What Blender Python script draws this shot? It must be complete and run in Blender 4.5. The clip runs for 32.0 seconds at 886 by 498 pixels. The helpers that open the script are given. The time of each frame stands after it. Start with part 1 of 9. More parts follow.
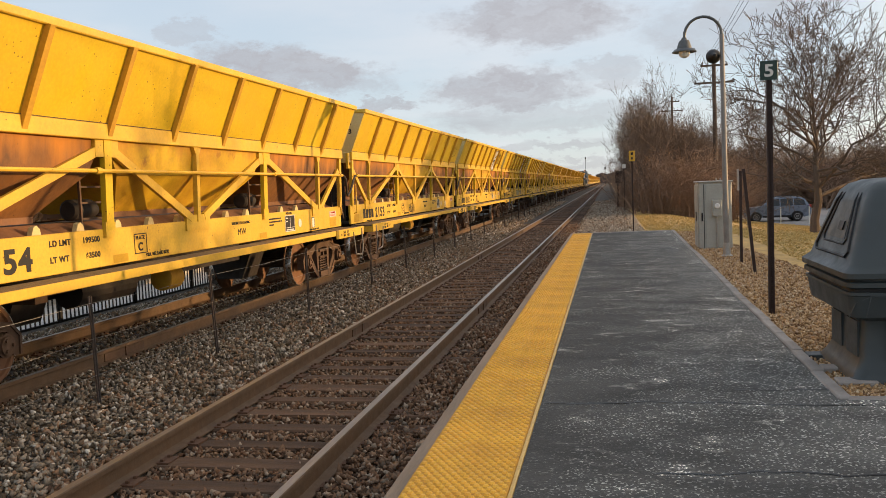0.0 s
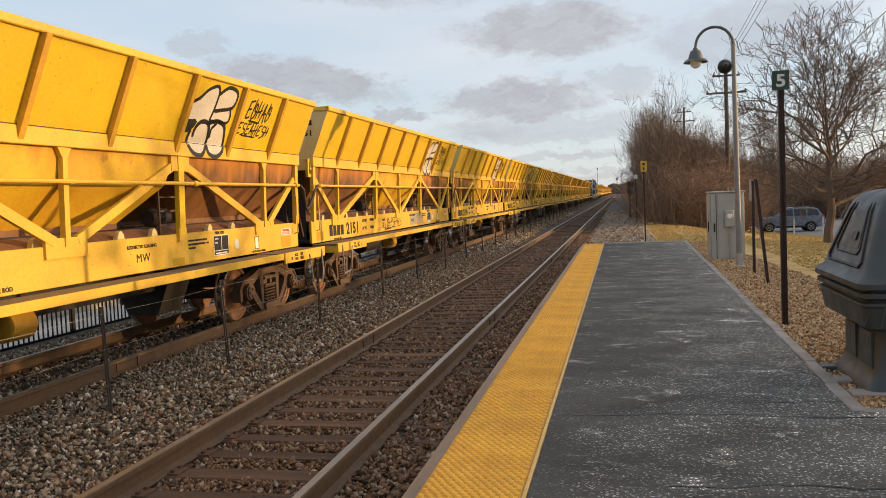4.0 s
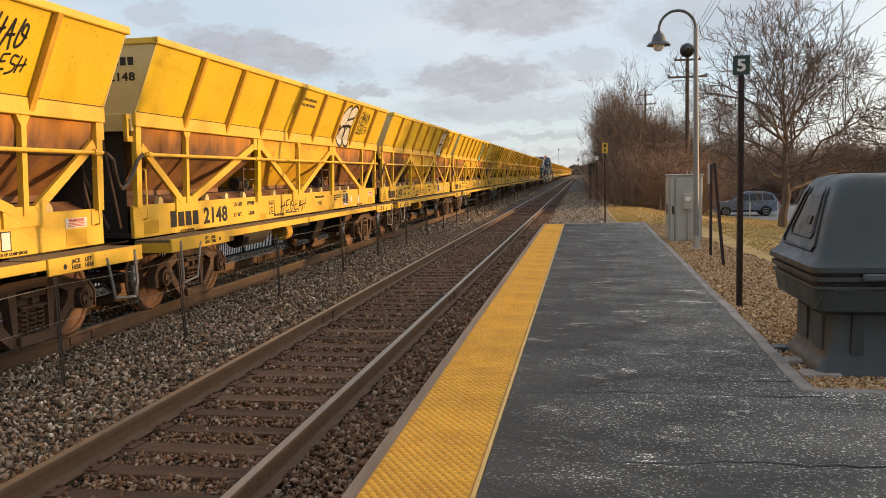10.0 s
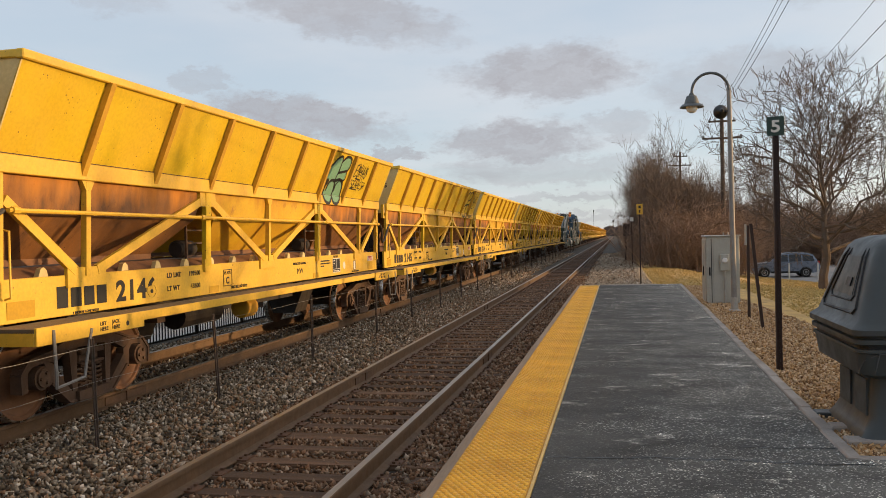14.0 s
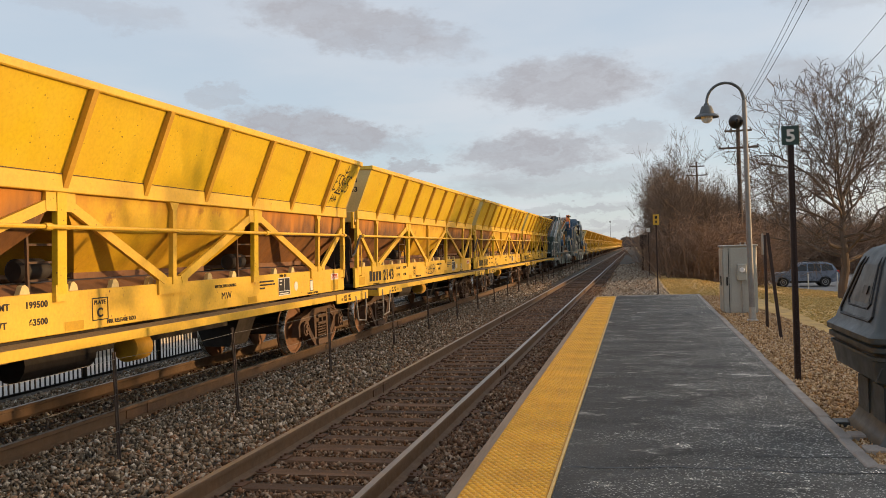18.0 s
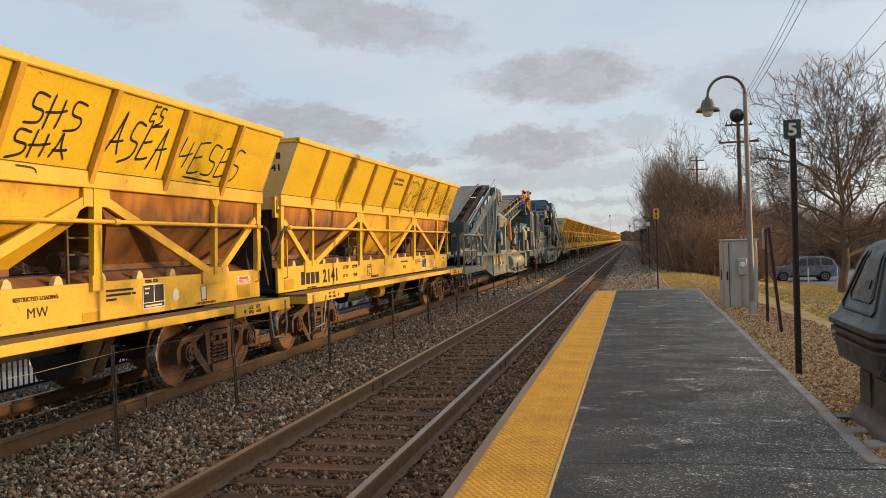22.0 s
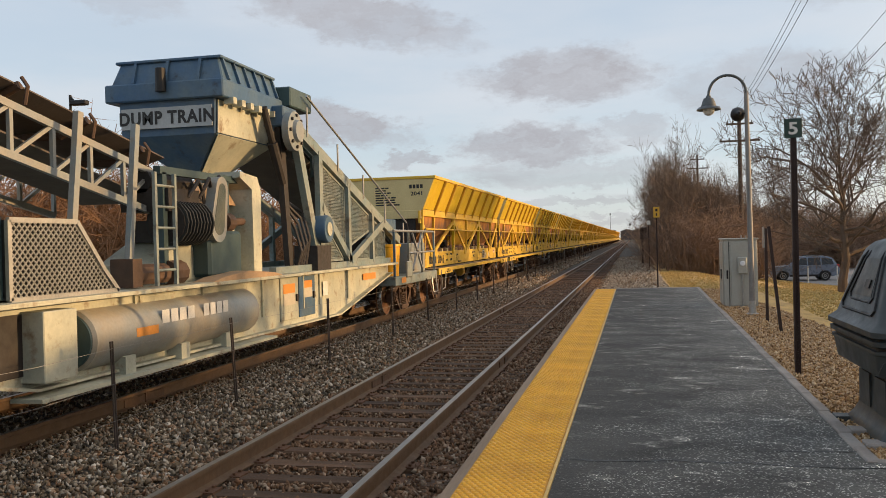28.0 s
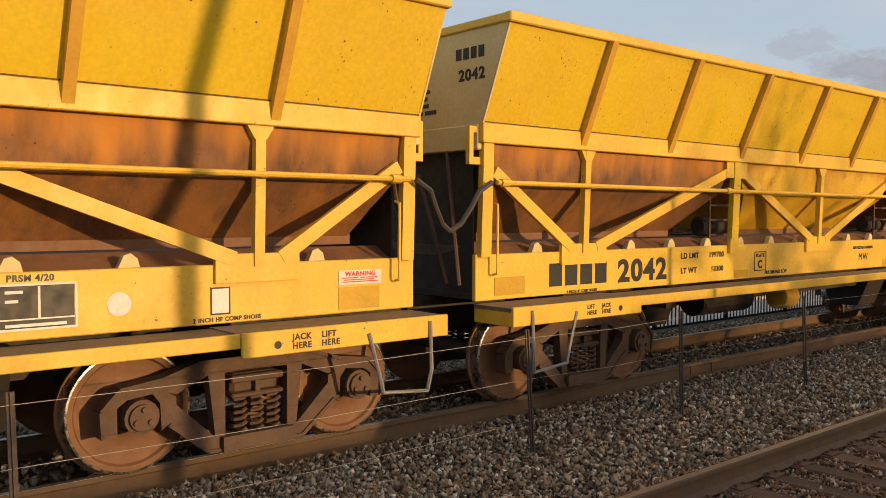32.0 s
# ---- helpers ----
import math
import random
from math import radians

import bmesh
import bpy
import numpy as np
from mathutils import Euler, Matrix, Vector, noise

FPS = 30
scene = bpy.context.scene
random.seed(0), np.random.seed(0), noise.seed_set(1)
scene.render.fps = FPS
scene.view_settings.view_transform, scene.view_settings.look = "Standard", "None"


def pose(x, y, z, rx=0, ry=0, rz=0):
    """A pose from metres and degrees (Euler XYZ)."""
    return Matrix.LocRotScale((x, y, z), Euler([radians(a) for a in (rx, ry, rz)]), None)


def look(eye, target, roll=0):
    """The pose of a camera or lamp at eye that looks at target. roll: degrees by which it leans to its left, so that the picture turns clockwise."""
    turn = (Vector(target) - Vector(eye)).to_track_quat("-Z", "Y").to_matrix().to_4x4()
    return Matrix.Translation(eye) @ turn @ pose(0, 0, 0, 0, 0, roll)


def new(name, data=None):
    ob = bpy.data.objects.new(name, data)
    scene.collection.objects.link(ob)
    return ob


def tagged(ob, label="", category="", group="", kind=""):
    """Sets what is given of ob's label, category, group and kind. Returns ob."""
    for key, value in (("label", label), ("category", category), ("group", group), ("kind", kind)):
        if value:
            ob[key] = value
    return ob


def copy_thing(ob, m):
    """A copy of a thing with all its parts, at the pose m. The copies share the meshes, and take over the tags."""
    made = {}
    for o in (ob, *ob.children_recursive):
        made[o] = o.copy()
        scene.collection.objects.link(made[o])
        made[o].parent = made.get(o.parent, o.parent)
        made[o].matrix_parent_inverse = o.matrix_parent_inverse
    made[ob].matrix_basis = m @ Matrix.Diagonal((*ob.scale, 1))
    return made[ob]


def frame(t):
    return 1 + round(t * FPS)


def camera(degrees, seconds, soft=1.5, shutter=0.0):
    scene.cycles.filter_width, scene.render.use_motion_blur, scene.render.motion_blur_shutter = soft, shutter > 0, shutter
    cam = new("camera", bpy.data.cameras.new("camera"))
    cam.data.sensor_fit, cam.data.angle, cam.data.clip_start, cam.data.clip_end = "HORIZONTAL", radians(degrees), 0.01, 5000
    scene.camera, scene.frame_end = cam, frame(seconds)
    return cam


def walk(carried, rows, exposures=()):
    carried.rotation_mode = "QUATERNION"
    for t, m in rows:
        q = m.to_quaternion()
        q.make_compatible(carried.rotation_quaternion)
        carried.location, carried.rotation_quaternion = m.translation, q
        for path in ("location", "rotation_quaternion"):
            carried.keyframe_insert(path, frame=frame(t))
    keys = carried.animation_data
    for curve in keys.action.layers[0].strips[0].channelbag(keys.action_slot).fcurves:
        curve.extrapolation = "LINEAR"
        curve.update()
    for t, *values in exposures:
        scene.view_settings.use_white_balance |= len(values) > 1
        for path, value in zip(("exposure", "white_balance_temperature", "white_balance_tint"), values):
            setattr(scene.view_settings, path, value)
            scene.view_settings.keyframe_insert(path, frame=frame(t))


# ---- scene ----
# metres: x to the right of the line, y along the line, z up from the near rails
cam = camera(55.15, 32.0, soft=0.6, shutter=0.0)
PATH = [
    (0.0, pose(-0.024, 0.007, 1.919, 85.83, 2.36, 11.02)),
    (0.5, pose(-0.025, 0.009, 1.919, 85.47, 2.53, 11.13)),
    (1.0, pose(-0.026, 0.015, 1.920, 85.54, 2.58, 11.26)),
    (1.5, pose(-0.027, 0.020, 1.920, 86.29, 2.45, 11.44)),
    (2.0, pose(-0.027, 0.025, 1.920, 86.56, 2.23, 11.58)),
    (2.5, pose(-0.026, 0.027, 1.920, 86.71, 2.19, 11.73)),
    (4.5, pose(-0.011, 0.016, 1.917, 86.49, 2.56, 11.71)),
    (5.0, pose(-0.010, 0.019, 1.915, 86.32, 2.65, 11.34)),
    (5.5, pose(-0.010, 0.026, 1.914, 85.97, 2.77, 10.94)),
    (6.0, pose(-0.018, 0.037, 1.912, 85.63, 2.42, 10.88)),
    (6.5, pose(-0.024, 0.044, 1.911, 85.31, 2.03, 10.83)),
    (7.0, pose(-0.027, 0.041, 1.910, 84.99, 1.70, 10.56)),
    (7.5, pose(-0.023, 0.037, 1.910, 84.68, 1.57, 10.38)),
    (8.0, pose(-0.021, 0.033, 1.910, 84.40, 1.62, 10.07)),
    (8.5, pose(-0.019, 0.031, 1.909, 84.34, 1.62, 9.91)),
    (9.0, pose(-0.021, 0.027, 1.908, 84.39, 1.43, 9.69)),
    (9.5, pose(-0.023, 0.022, 1.908, 84.57, 1.39, 9.48)),
    (10.0, pose(-0.023, 0.021, 1.908, 85.02, 1.24, 9.23)),
    (10.5, pose(-0.021, 0.022, 1.908, 85.66, 1.17, 9.43)),
    (11.0, pose(-0.017, 0.025, 1.909, 87.51, 1.05, 9.77)),
    (11.5, pose(-0.014, 0.027, 1.909, 88.60, 1.10, 10.74)),
    (12.0, pose(-0.010, 0.027, 1.909, 89.25, 0.98, 10.90)),
    (12.5, pose(-0.005, 0.024, 1.908, 89.42, 0.93, 11.04)),
    (13.0, pose(-0.003, 0.025, 1.908, 89.08, 1.07, 11.20)),
    (13.5, pose(-0.002, 0.028, 1.908, 89.12, 1.20, 11.44)),
    (14.0, pose(-0.005, 0.033, 1.908, 89.21, 1.34, 11.57)),
    (14.5, pose(-0.006, 0.034, 1.908, 89.19, 1.44, 11.73)),
    (16.5, pose(-0.002, -0.004, 1.908, 89.59, 1.87, 12.25)),
    (17.0, pose(0.003, -0.016, 1.907, 89.75, 1.87, 12.38)),
    (17.5, pose(0.008, -0.030, 1.906, 89.73, 1.80, 12.50)),
    (18.0, pose(0.011, -0.033, 1.905, 90.07, 1.81, 12.67)),
    (18.5, pose(0.008, -0.025, 1.905, 90.33, 1.77, 12.82)),
    (19.0, pose(0.005, -0.014, 1.905, 90.56, 1.70, 12.87)),
    (19.5, pose(0.002, -0.003, 1.907, 90.67, 1.45, 12.88)),
    (20.0, pose(-0.001, 0.005, 1.907, 90.56, 1.52, 12.87)),
    (20.5, pose(-0.002, 0.010, 1.906, 90.26, 1.61, 12.78)),
    (21.0, pose(-0.004, 0.013, 1.905, 89.95, 1.66, 12.75)),
    (21.5, pose(-0.003, 0.012, 1.904, 89.67, 1.78, 12.69)),
    (22.0, pose(-0.002, 0.009, 1.904, 89.66, 1.73, 12.65)),
    (22.5, pose(-0.003, 0.005, 1.904, 89.59, 1.71, 12.55)),
    (23.0, pose(-0.003, 0.003, 1.904, 89.63, 1.66, 12.45)),
    (23.5, pose(-0.003, 0.004, 1.903, 89.65, 1.77, 12.55)),
    (24.0, pose(-0.003, 0.006, 1.903, 89.51, 1.88, 12.54)),
    (24.5, pose(-0.003, 0.009, 1.902, 89.40, 1.89, 12.49)),
    (26.5, pose(-0.002, 0.020, 1.901, 89.22, 1.48, 12.62)),
    (27.0, pose(-0.001, 0.018, 1.901, 89.10, 1.48, 12.65)),
    (27.5, pose(0.000, 0.015, 1.901, 89.33, 1.47, 12.72)),
    (28.0, pose(0.000, 0.014, 1.901, 89.49, 1.43, 12.66)),
    (28.5, pose(-0.000, 0.015, 1.901, 89.27, 1.28, 12.60)),
    (29.0, pose(0.000, 0.017, 1.902, 89.25, 1.33, 12.59)),
    (29.5, pose(-0.005, 0.016, 1.902, 89.22, 1.29, 12.54)),
    (30.0, pose(-0.007, 0.015, 1.902, 88.98, 1.44, 12.80)),
    (30.5, pose(-0.012, 0.020, 1.910, 88.95, 1.79, 14.74)),
    (31.0, pose(-0.010, 0.030, 1.925, 88.63, 1.32, 22.25)),
    (31.5, pose(-0.005, 0.035, 1.950, 88.21, 0.51, 34.76)),
    (32.0, pose(-0.003, 0.037, 1.975, 87.63, -0.20, 49.98)),
]
# the camera opens up a little while it looks down, and closes down on the sunlit side
EXPOSURES = [(0.0, 0.26), (5.0, 0.26), (9.0, 0.30), (10.5, 0.25), (12.0, 0.15), (20.0, 0.10), (28.0, 0.16), (30.0, 0.13), (32.0, -0.06)]
walk(cam, PATH, EXPOSURES)

# ---- light ----
SUN_AZ, SUN_EL = radians(15.7), radians(7.5)
SUN_WAY = Vector((math.cos(SUN_EL) * math.cos(SUN_AZ), math.cos(SUN_EL) * math.sin(SUN_AZ), math.sin(SUN_EL)))
sun = new("sun", bpy.data.lights.new("sun", "SUN"))
sun.data.energy, sun.data.angle, sun.data.color = 4.25, radians(0.55), (1.0, 0.62, 0.29)
sun.matrix_world = look(SUN_WAY * 200, (0, 0, 0))


def sky_world():
    """An evening sky: the clear sky behind broken grey clouds that flatten towards the horizon."""
    w = bpy.data.worlds.new("sky")
    scene.world = w
    w.use_nodes = True
    nt = w.node_tree
    nt.nodes.clear()
    N = lambda k: nt.nodes.new(k)
    L = nt.links.new
    sky = N("ShaderNodeTexSky")
    sky.sky_type, sky.sun_disc = "NISHITA", False
    sky.sun_elevation, sky.sun_rotation = SUN_EL, radians(90) - SUN_AZ
    sky.air_density, sky.dust_density, sky.ozone_density = 1.0, 0.4, 2.0
    pale = N("ShaderNodeMix")
    pale.data_type = "RGBA"
    pale.inputs[0].default_value = SKY_PALE
    L(sky.outputs[0], pale.inputs[6])
    pale.inputs[7].default_value = SKY_VEIL
    co = N("ShaderNodeTexCoord")
    sep = N("ShaderNodeSeparateXYZ")
    L(co.outputs["Generated"], sep.inputs[0])
    up = N("ShaderNodeMath")
    up.operation = "MAXIMUM"
    L(sep.outputs[2], up.inputs[0])
    up.inputs[1].default_value = 0.0
    lift = N("ShaderNodeMath")
    lift.operation = "ADD"
    L(up.outputs[0], lift.inputs[0])
    lift.inputs[1].default_value = 0.07
    flat = N("ShaderNodeVectorMath")
    flat.operation = "DIVIDE"
    both = N("ShaderNodeCombineXYZ")
    for i in range(3):
        L(lift.outputs[0], both.inputs[i])
    L(co.outputs["Generated"], flat.inputs[0])
    L(both.outputs[0], flat.inputs[1])

    # direction as bearing (to the left of the line) and height, in degrees, with ragged edges
    def op(kind, a, b=None):
        m = N("ShaderNodeMath")
        m.operation = kind
        for sock, v in zip(m.inputs, (a, b)):
            if v is None:
                continue
            if isinstance(v, (int, float)):
                sock.default_value = v
            else:
                L(v, sock)
        return m.outputs[0]

    bearing = op("MULTIPLY", op("ARCTAN2", op("MULTIPLY", sep.outputs[0], -1.0), sep.outputs[1]), 57.2958)
    height = op("MULTIPLY", op("ARCSINE", sep.outputs[2]), 57.2958)
    place = N("ShaderNodeCombineXYZ")
    L(bearing, place.inputs[0])
    L(height, place.inputs[1])

    def noise(src, scale, detail, rough, stretch, shift=(0, 0, 0)):
        m = N("ShaderNodeMapping")
        m.inputs["Location"].default_value = shift
        m.inputs["Scale"].default_value = stretch
        L(src, m.inputs[0])
        n = N("ShaderNodeTexNoise")
        n.inputs["Scale"].default_value, n.inputs["Detail"].default_value, n.inputs["Roughness"].default_value = scale, detail, rough
        L(m.outputs[0], n.inputs["Vector"])
        return n

    def smooth(src, lo, hi, most=1.0):
        r = N("ShaderNodeMapRange")
        r.interpolation_type = "SMOOTHSTEP"
        r.inputs[1].default_value, r.inputs[2].default_value, r.inputs[4].default_value = lo, hi, most
        L(src, r.inputs[0])
        return r.outputs[0]

    def blend(fac, a, colour):
        mx = N("ShaderNodeMix")
        mx.data_type = "RGBA"
        L(fac, mx.inputs[0])
        L(a, mx.inputs[6])
        mx.inputs[7].default_value = colour
        return mx.outputs[2]

    ragged = noise(place.outputs[0], 0.26, 12, 0.72, (1.0, 1.9, 1.0))
    warp = N("ShaderNodeVectorMath")
    warp.operation = "MULTIPLY_ADD"
    L(ragged.outputs["Color"], warp.inputs[0])
    warp.inputs[1].default_value = (10.0, 4.0, 0.0)
    L(place.outputs[0], warp.inputs[2])
    mass = None
    for az, el, w, h, tilt, weight in CLOUDS:
        m = N("ShaderNodeMapping")
        m.vector_type = "TEXTURE"
        m.inputs["Location"].default_value = (az + 5.0, el + 2.0, 0.5)
        m.inputs["Rotation"].default_value = (0, 0, radians(tilt))
        m.inputs["Scale"].default_value = (w, h, 4.0)
        L(warp.outputs[0], m.inputs[0])
        g = N("ShaderNodeTexGradient")
        g.gradient_type = "SPHERICAL"
        L(m.outputs[0], g.inputs[0])
        f = op("MULTIPLY", smooth(g.outputs[1], 0.0, 0.46), weight)
        mass = f if mass is None else op("MAXIMUM", mass, f)
    veil = smooth(noise(flat.outputs[0], 0.55, 5, 0.55, (1.0, 1.0, 0.2), (3.1, 1.7, 0.0)).outputs[0], 0.38, 0.72, 0.55)
    # cloud cells all round the sky, out of the walk's sight too
    cells = smooth(noise(flat.outputs[0], 0.8, 7, 0.55, (1.0, 0.75, 0.2), (5.2, 0.4, 0.0)).outputs[0], 0.58, 0.70, 0.35)
    mottle = smooth(noise(warp.outputs[0], 0.5, 5, 0.6, (1.0, 2.2, 1.0), (7, 3, 0)).outputs[0], 0.25, 0.75)
    # the veil is warmer and brighter towards the low sun
    sunward = N("ShaderNodeVectorMath")
    sunward.operation = "DOT_PRODUCT"
    L(co.outputs["Generated"], sunward.inputs[0])
    sunward.inputs[1].default_value = SUN_WAY
    prev = blend(smooth(sunward.outputs["Value"], 0.42, 1.0, 0.85), pale.outputs[2], SUN_VEIL)
    prev = blend(veil, prev, CLOUD_HIGH)
    prev = blend(cells, prev, CLOUD_LOW)
    prev = blend(op("MULTIPLY", mass, op("ADD", op("MULTIPLY", mottle, 0.4), 0.55)), prev, CLOUD_LOW)
    bg = N("ShaderNodeBackground")
    bg.inputs[1].default_value = SKY_STRENGTH
    L(prev, bg.inputs[0])
    out = N("ShaderNodeOutputWorld")
    L(bg.outputs[0], out.inputs[0])


SKY_STRENGTH, SKY_PALE = 0.15, 0.62
SKY_VEIL = (4.5, 5.0, 5.7, 1)
SUN_VEIL = (12.5, 9.6, 6.8, 1)
CLOUD_HIGH = (4.6, 4.65, 4.85, 1)
CLOUD_LOW = (2.6, 2.55, 2.75, 1)
# bearing, height, half width, half height, tilt, density
CLOUDS = [(18.0, 14.8, 9.5, 2.2, 10, 0.85), (4.2, 10.7, 7.8, 2.1, 0, 0.95), (20.8, 8.1, 7.6, 1.7, 9, 1.0), (6.4, 6.4, 6.4, 1.8, 0, 0.95),
          (14.4, 5.6, 2.4, 0.8, 0, 0.8), (27.0, 10.5, 2.2, 0.8, 0, 0.5), (-8.0, 9.3, 7.0, 2.6, 0, 0.55), (-0.6, 7.0, 3.0, 1.0, 0, 0.55), (4.0, 4.3, 10, 1.1, 0, 0.5)]
CLOUDS += [(4.0, 2.35, 14, 0.45, 0, 0.55), (2.5, 1.2, 14, 0.4, 0, 0.5), (34.0, 15.5, 6, 1.2, 5, 0.35), (-14, 15, 6, 2, -5, 0.4), (48, 9, 7, 1.6, 0, 0.4)]
sky_world()

# ---- materials ----
def material(name, base, rough=0.6, metal=0.0, grain=40.0, stain=1.5, other=None, amount=0.5, bump=0.15, second=None,
             second_scale=6.0, second_lo=0.55, second_hi=0.7, stretch=(1, 1, 1), per_piece=0.0, spec=0.5, specks=None):
    """A worn surface: base colour, broad stains of another colour, fine grain, and a second colour in sharp patches."""
    m = bpy.data.materials.new(name)
    m.use_nodes = True
    nt = m.node_tree
    L = nt.links.new
    b = nt.nodes["Principled BSDF"]
    b.inputs["Roughness"].default_value, b.inputs["Metallic"].default_value = rough, metal
    b.inputs["Specular IOR Level"].default_value = spec
    co = nt.nodes.new("ShaderNodeTexCoord")
    mp = nt.nodes.new("ShaderNodeMapping")
    mp.inputs["Scale"].default_value = stretch
    L(co.outputs["Object"], mp.inputs[0])

    def tex(scale, detail=5.0, rg=0.6):
        n = nt.nodes.new("ShaderNodeTexNoise")
        n.inputs["Scale"].default_value, n.inputs["Detail"].default_value, n.inputs["Roughness"].default_value = scale, detail, rg
        L(mp.outputs[0], n.inputs["Vector"])
        return n.outputs[0]

    def rng(src, lo, hi, a=0.0, c=1.0):
        r = nt.nodes.new("ShaderNodeMapRange")
        r.inputs[1].default_value, r.inputs[2].default_value, r.inputs[3].default_value, r.inputs[4].default_value = lo, hi, a, c
        L(src, r.inputs[0])
        return r.outputs[0]

    def mix(fac, a, c, mode="MIX"):
        x = nt.nodes.new("ShaderNodeMix")
        x.data_type, x.blend_type = "RGBA", mode
        for sock, v in ((x.inputs[0], fac), (x.inputs[6], a), (x.inputs[7], c)):
            if hasattr(v, "links"):
                L(v, sock)
            else:
                sock.default_value = v
        return x.outputs[2]

    c4 = lambda c: (*c, 1)
    other = other or tuple(v * 0.6 for v in base)
    col = mix(rng(tex(stain), 0.35, 0.7, 0.0, amount), c4(base), c4(other))
    fine = tex(grain, 3.0)
    col = mix(rng(fine, 0.3, 0.7, 0.0, 0.35), col, mix(1.0, col, (0.55, 0.55, 0.55, 1), "MULTIPLY"))
    if second:
        col = mix(rng(tex(second_scale, 8.0, 0.65), second_lo, second_hi), col, c4(second))
    if specks:
        vo = nt.nodes.new("ShaderNodeTexVoronoi")
        vo.inputs["Scale"].default_value = 15.0
        L(co.outputs["Object"], vo.inputs["Vector"])
        dot = rng(vo.outputs["Distance"], 0.10, 0.17, 1.0, 0.0)
        some = rng(tex(2.3), 0.50, 0.58, 0.0, 0.95)
        both = nt.nodes.new("ShaderNodeMath")
        both.operation = "MULTIPLY"
        L(dot, both.inputs[0])
        L(some, both.inputs[1])
        col = mix(both.outputs[0], col, c4(specks))
    if per_piece:
        oi = nt.nodes.new("ShaderNodeObjectInfo")
        v = rng(oi.outputs["Random"], 0, 1, 1 - per_piece, 1 + per_piece)
        comb = nt.nodes.new("ShaderNodeCombineColor")
        for i in range(3):
            L(v, comb.inputs[i])
        col = mix(1.0, col, comb.outputs[0], "MULTIPLY")
    L(col, b.inputs["Base Color"])
    rr = rng(tex(stain * 3), 0.3, 0.7, max(rough - 0.12, 0.02), min(rough + 0.12, 1))
    L(rr, b.inputs["Roughness"])
    if bump:
        bp = nt.nodes.new("ShaderNodeBump")
        bp.inputs["Strength"].default_value, bp.inputs["Distance"].default_value = bump, 0.01
        L(fine, bp.inputs["Height"])
        L(bp.outputs[0], b.inputs["Normal"])
    return m


def island_colours(name, colours, rough=0.9, bump=0.4, grain=60):
    """Stones or leaves: each island takes its own colour from a ramp."""
    m = bpy.data.materials.new(name)
    m.use_nodes = True
    nt = m.node_tree
    b = nt.nodes["Principled BSDF"]
    b.inputs["Roughness"].default_value = rough
    b.inputs["Specular IOR Level"].default_value = 0.2
    g = nt.nodes.new("ShaderNodeNewGeometry")
    r = nt.nodes.new("ShaderNodeValToRGB")
    while len(r.color_ramp.elements) < len(colours):
        r.color_ramp.elements.new(0.5)
    for i, (e, c) in enumerate(zip(r.color_ramp.elements, colours)):
        e.position, e.color = i / (len(colours) - 1), (*c, 1)
    nt.links.new(g.outputs["Random Per Island"], r.inputs[0])
    n = nt.nodes.new("ShaderNodeTexNoise")
    n.inputs["Scale"].default_value = grain
    co = nt.nodes.new("ShaderNodeTexCoord")
    nt.links.new(co.outputs["Object"], n.inputs["Vector"])
    x = nt.nodes.new("ShaderNodeMix")
    x.data_type, x.blend_type = "RGBA", "MULTIPLY"
    x.inputs[0].default_value = 0.5
    nt.links.new(r.outputs[0], x.inputs[6])
    nt.links.new(n.outputs[0], x.inputs[7])
    nt.links.new(x.outputs[2], b.inputs["Base Color"])
    return m


YELLOW = material("yellow_paint", (0.69, 0.495, 0.02), 0.42, grain=25, stain=0.9, other=(0.66, 0.42, 0.03), amount=0.7, bump=0.05,
                  second=(0.30, 0.15, 0.02), second_scale=9, second_lo=0.70, second_hi=0.76, specks=(0.10, 0.05, 0.02))
YELLOW_PALE = material("faded_yellow_paint", (0.72, 0.475, 0.045), 0.5, grain=25, stain=1.3, other=(0.60, 0.365, 0.04), amount=0.8, bump=0.05,
                       second=(0.15, 0.075, 0.03), second_scale=15, second_lo=0.655, second_hi=0.70)
YELLOW_RIB = material("grimy_yellow_rib", (0.60, 0.35, 0.03), 0.55, grain=25, stain=2.0, other=(0.44, 0.22, 0.03), amount=0.7, bump=0.08)
YELLOW_PATCH = material("ochre_patch", (0.55, 0.33, 0.01), 0.5, grain=30, stain=2.0, bump=0.03)
TAN_END = material("dusty_yellow_end", (0.68, 0.56, 0.27), 0.6, grain=25, stain=1.2, other=(0.54, 0.42, 0.19), amount=0.7, bump=0.05)
RUSTY_SHEET = material("rust_stained_yellow", (0.27, 0.115, 0.026), 0.78, grain=34, stain=1.3, other=(0.13, 0.062, 0.027), amount=1.0, bump=0.35,
                       second=(0.085, 0.042, 0.022), second_scale=2.4, second_lo=0.50, second_hi=0.70, stretch=(1, 1.3, 0.8), specks=(0.05, 0.025, 0.012))
HOPPER_YELLOW = material("hopper_yellow", (0.65, 0.425, 0.02), 0.55, grain=25, stain=0.9, other=(0.5, 0.24, 0.02), amount=0.8, bump=0.08,
                         second=(0.25, 0.09, 0.02), second_scale=2.5, second_lo=0.6, second_hi=0.72)
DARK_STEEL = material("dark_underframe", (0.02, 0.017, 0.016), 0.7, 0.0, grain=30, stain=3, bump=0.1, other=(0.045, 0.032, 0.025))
RUST_CAST = material("rusty_cast_steel", (0.115, 0.064, 0.036), 0.75, 0.0, grain=45, stain=4, other=(0.065, 0.04, 0.028), amount=0.9, bump=0.25)
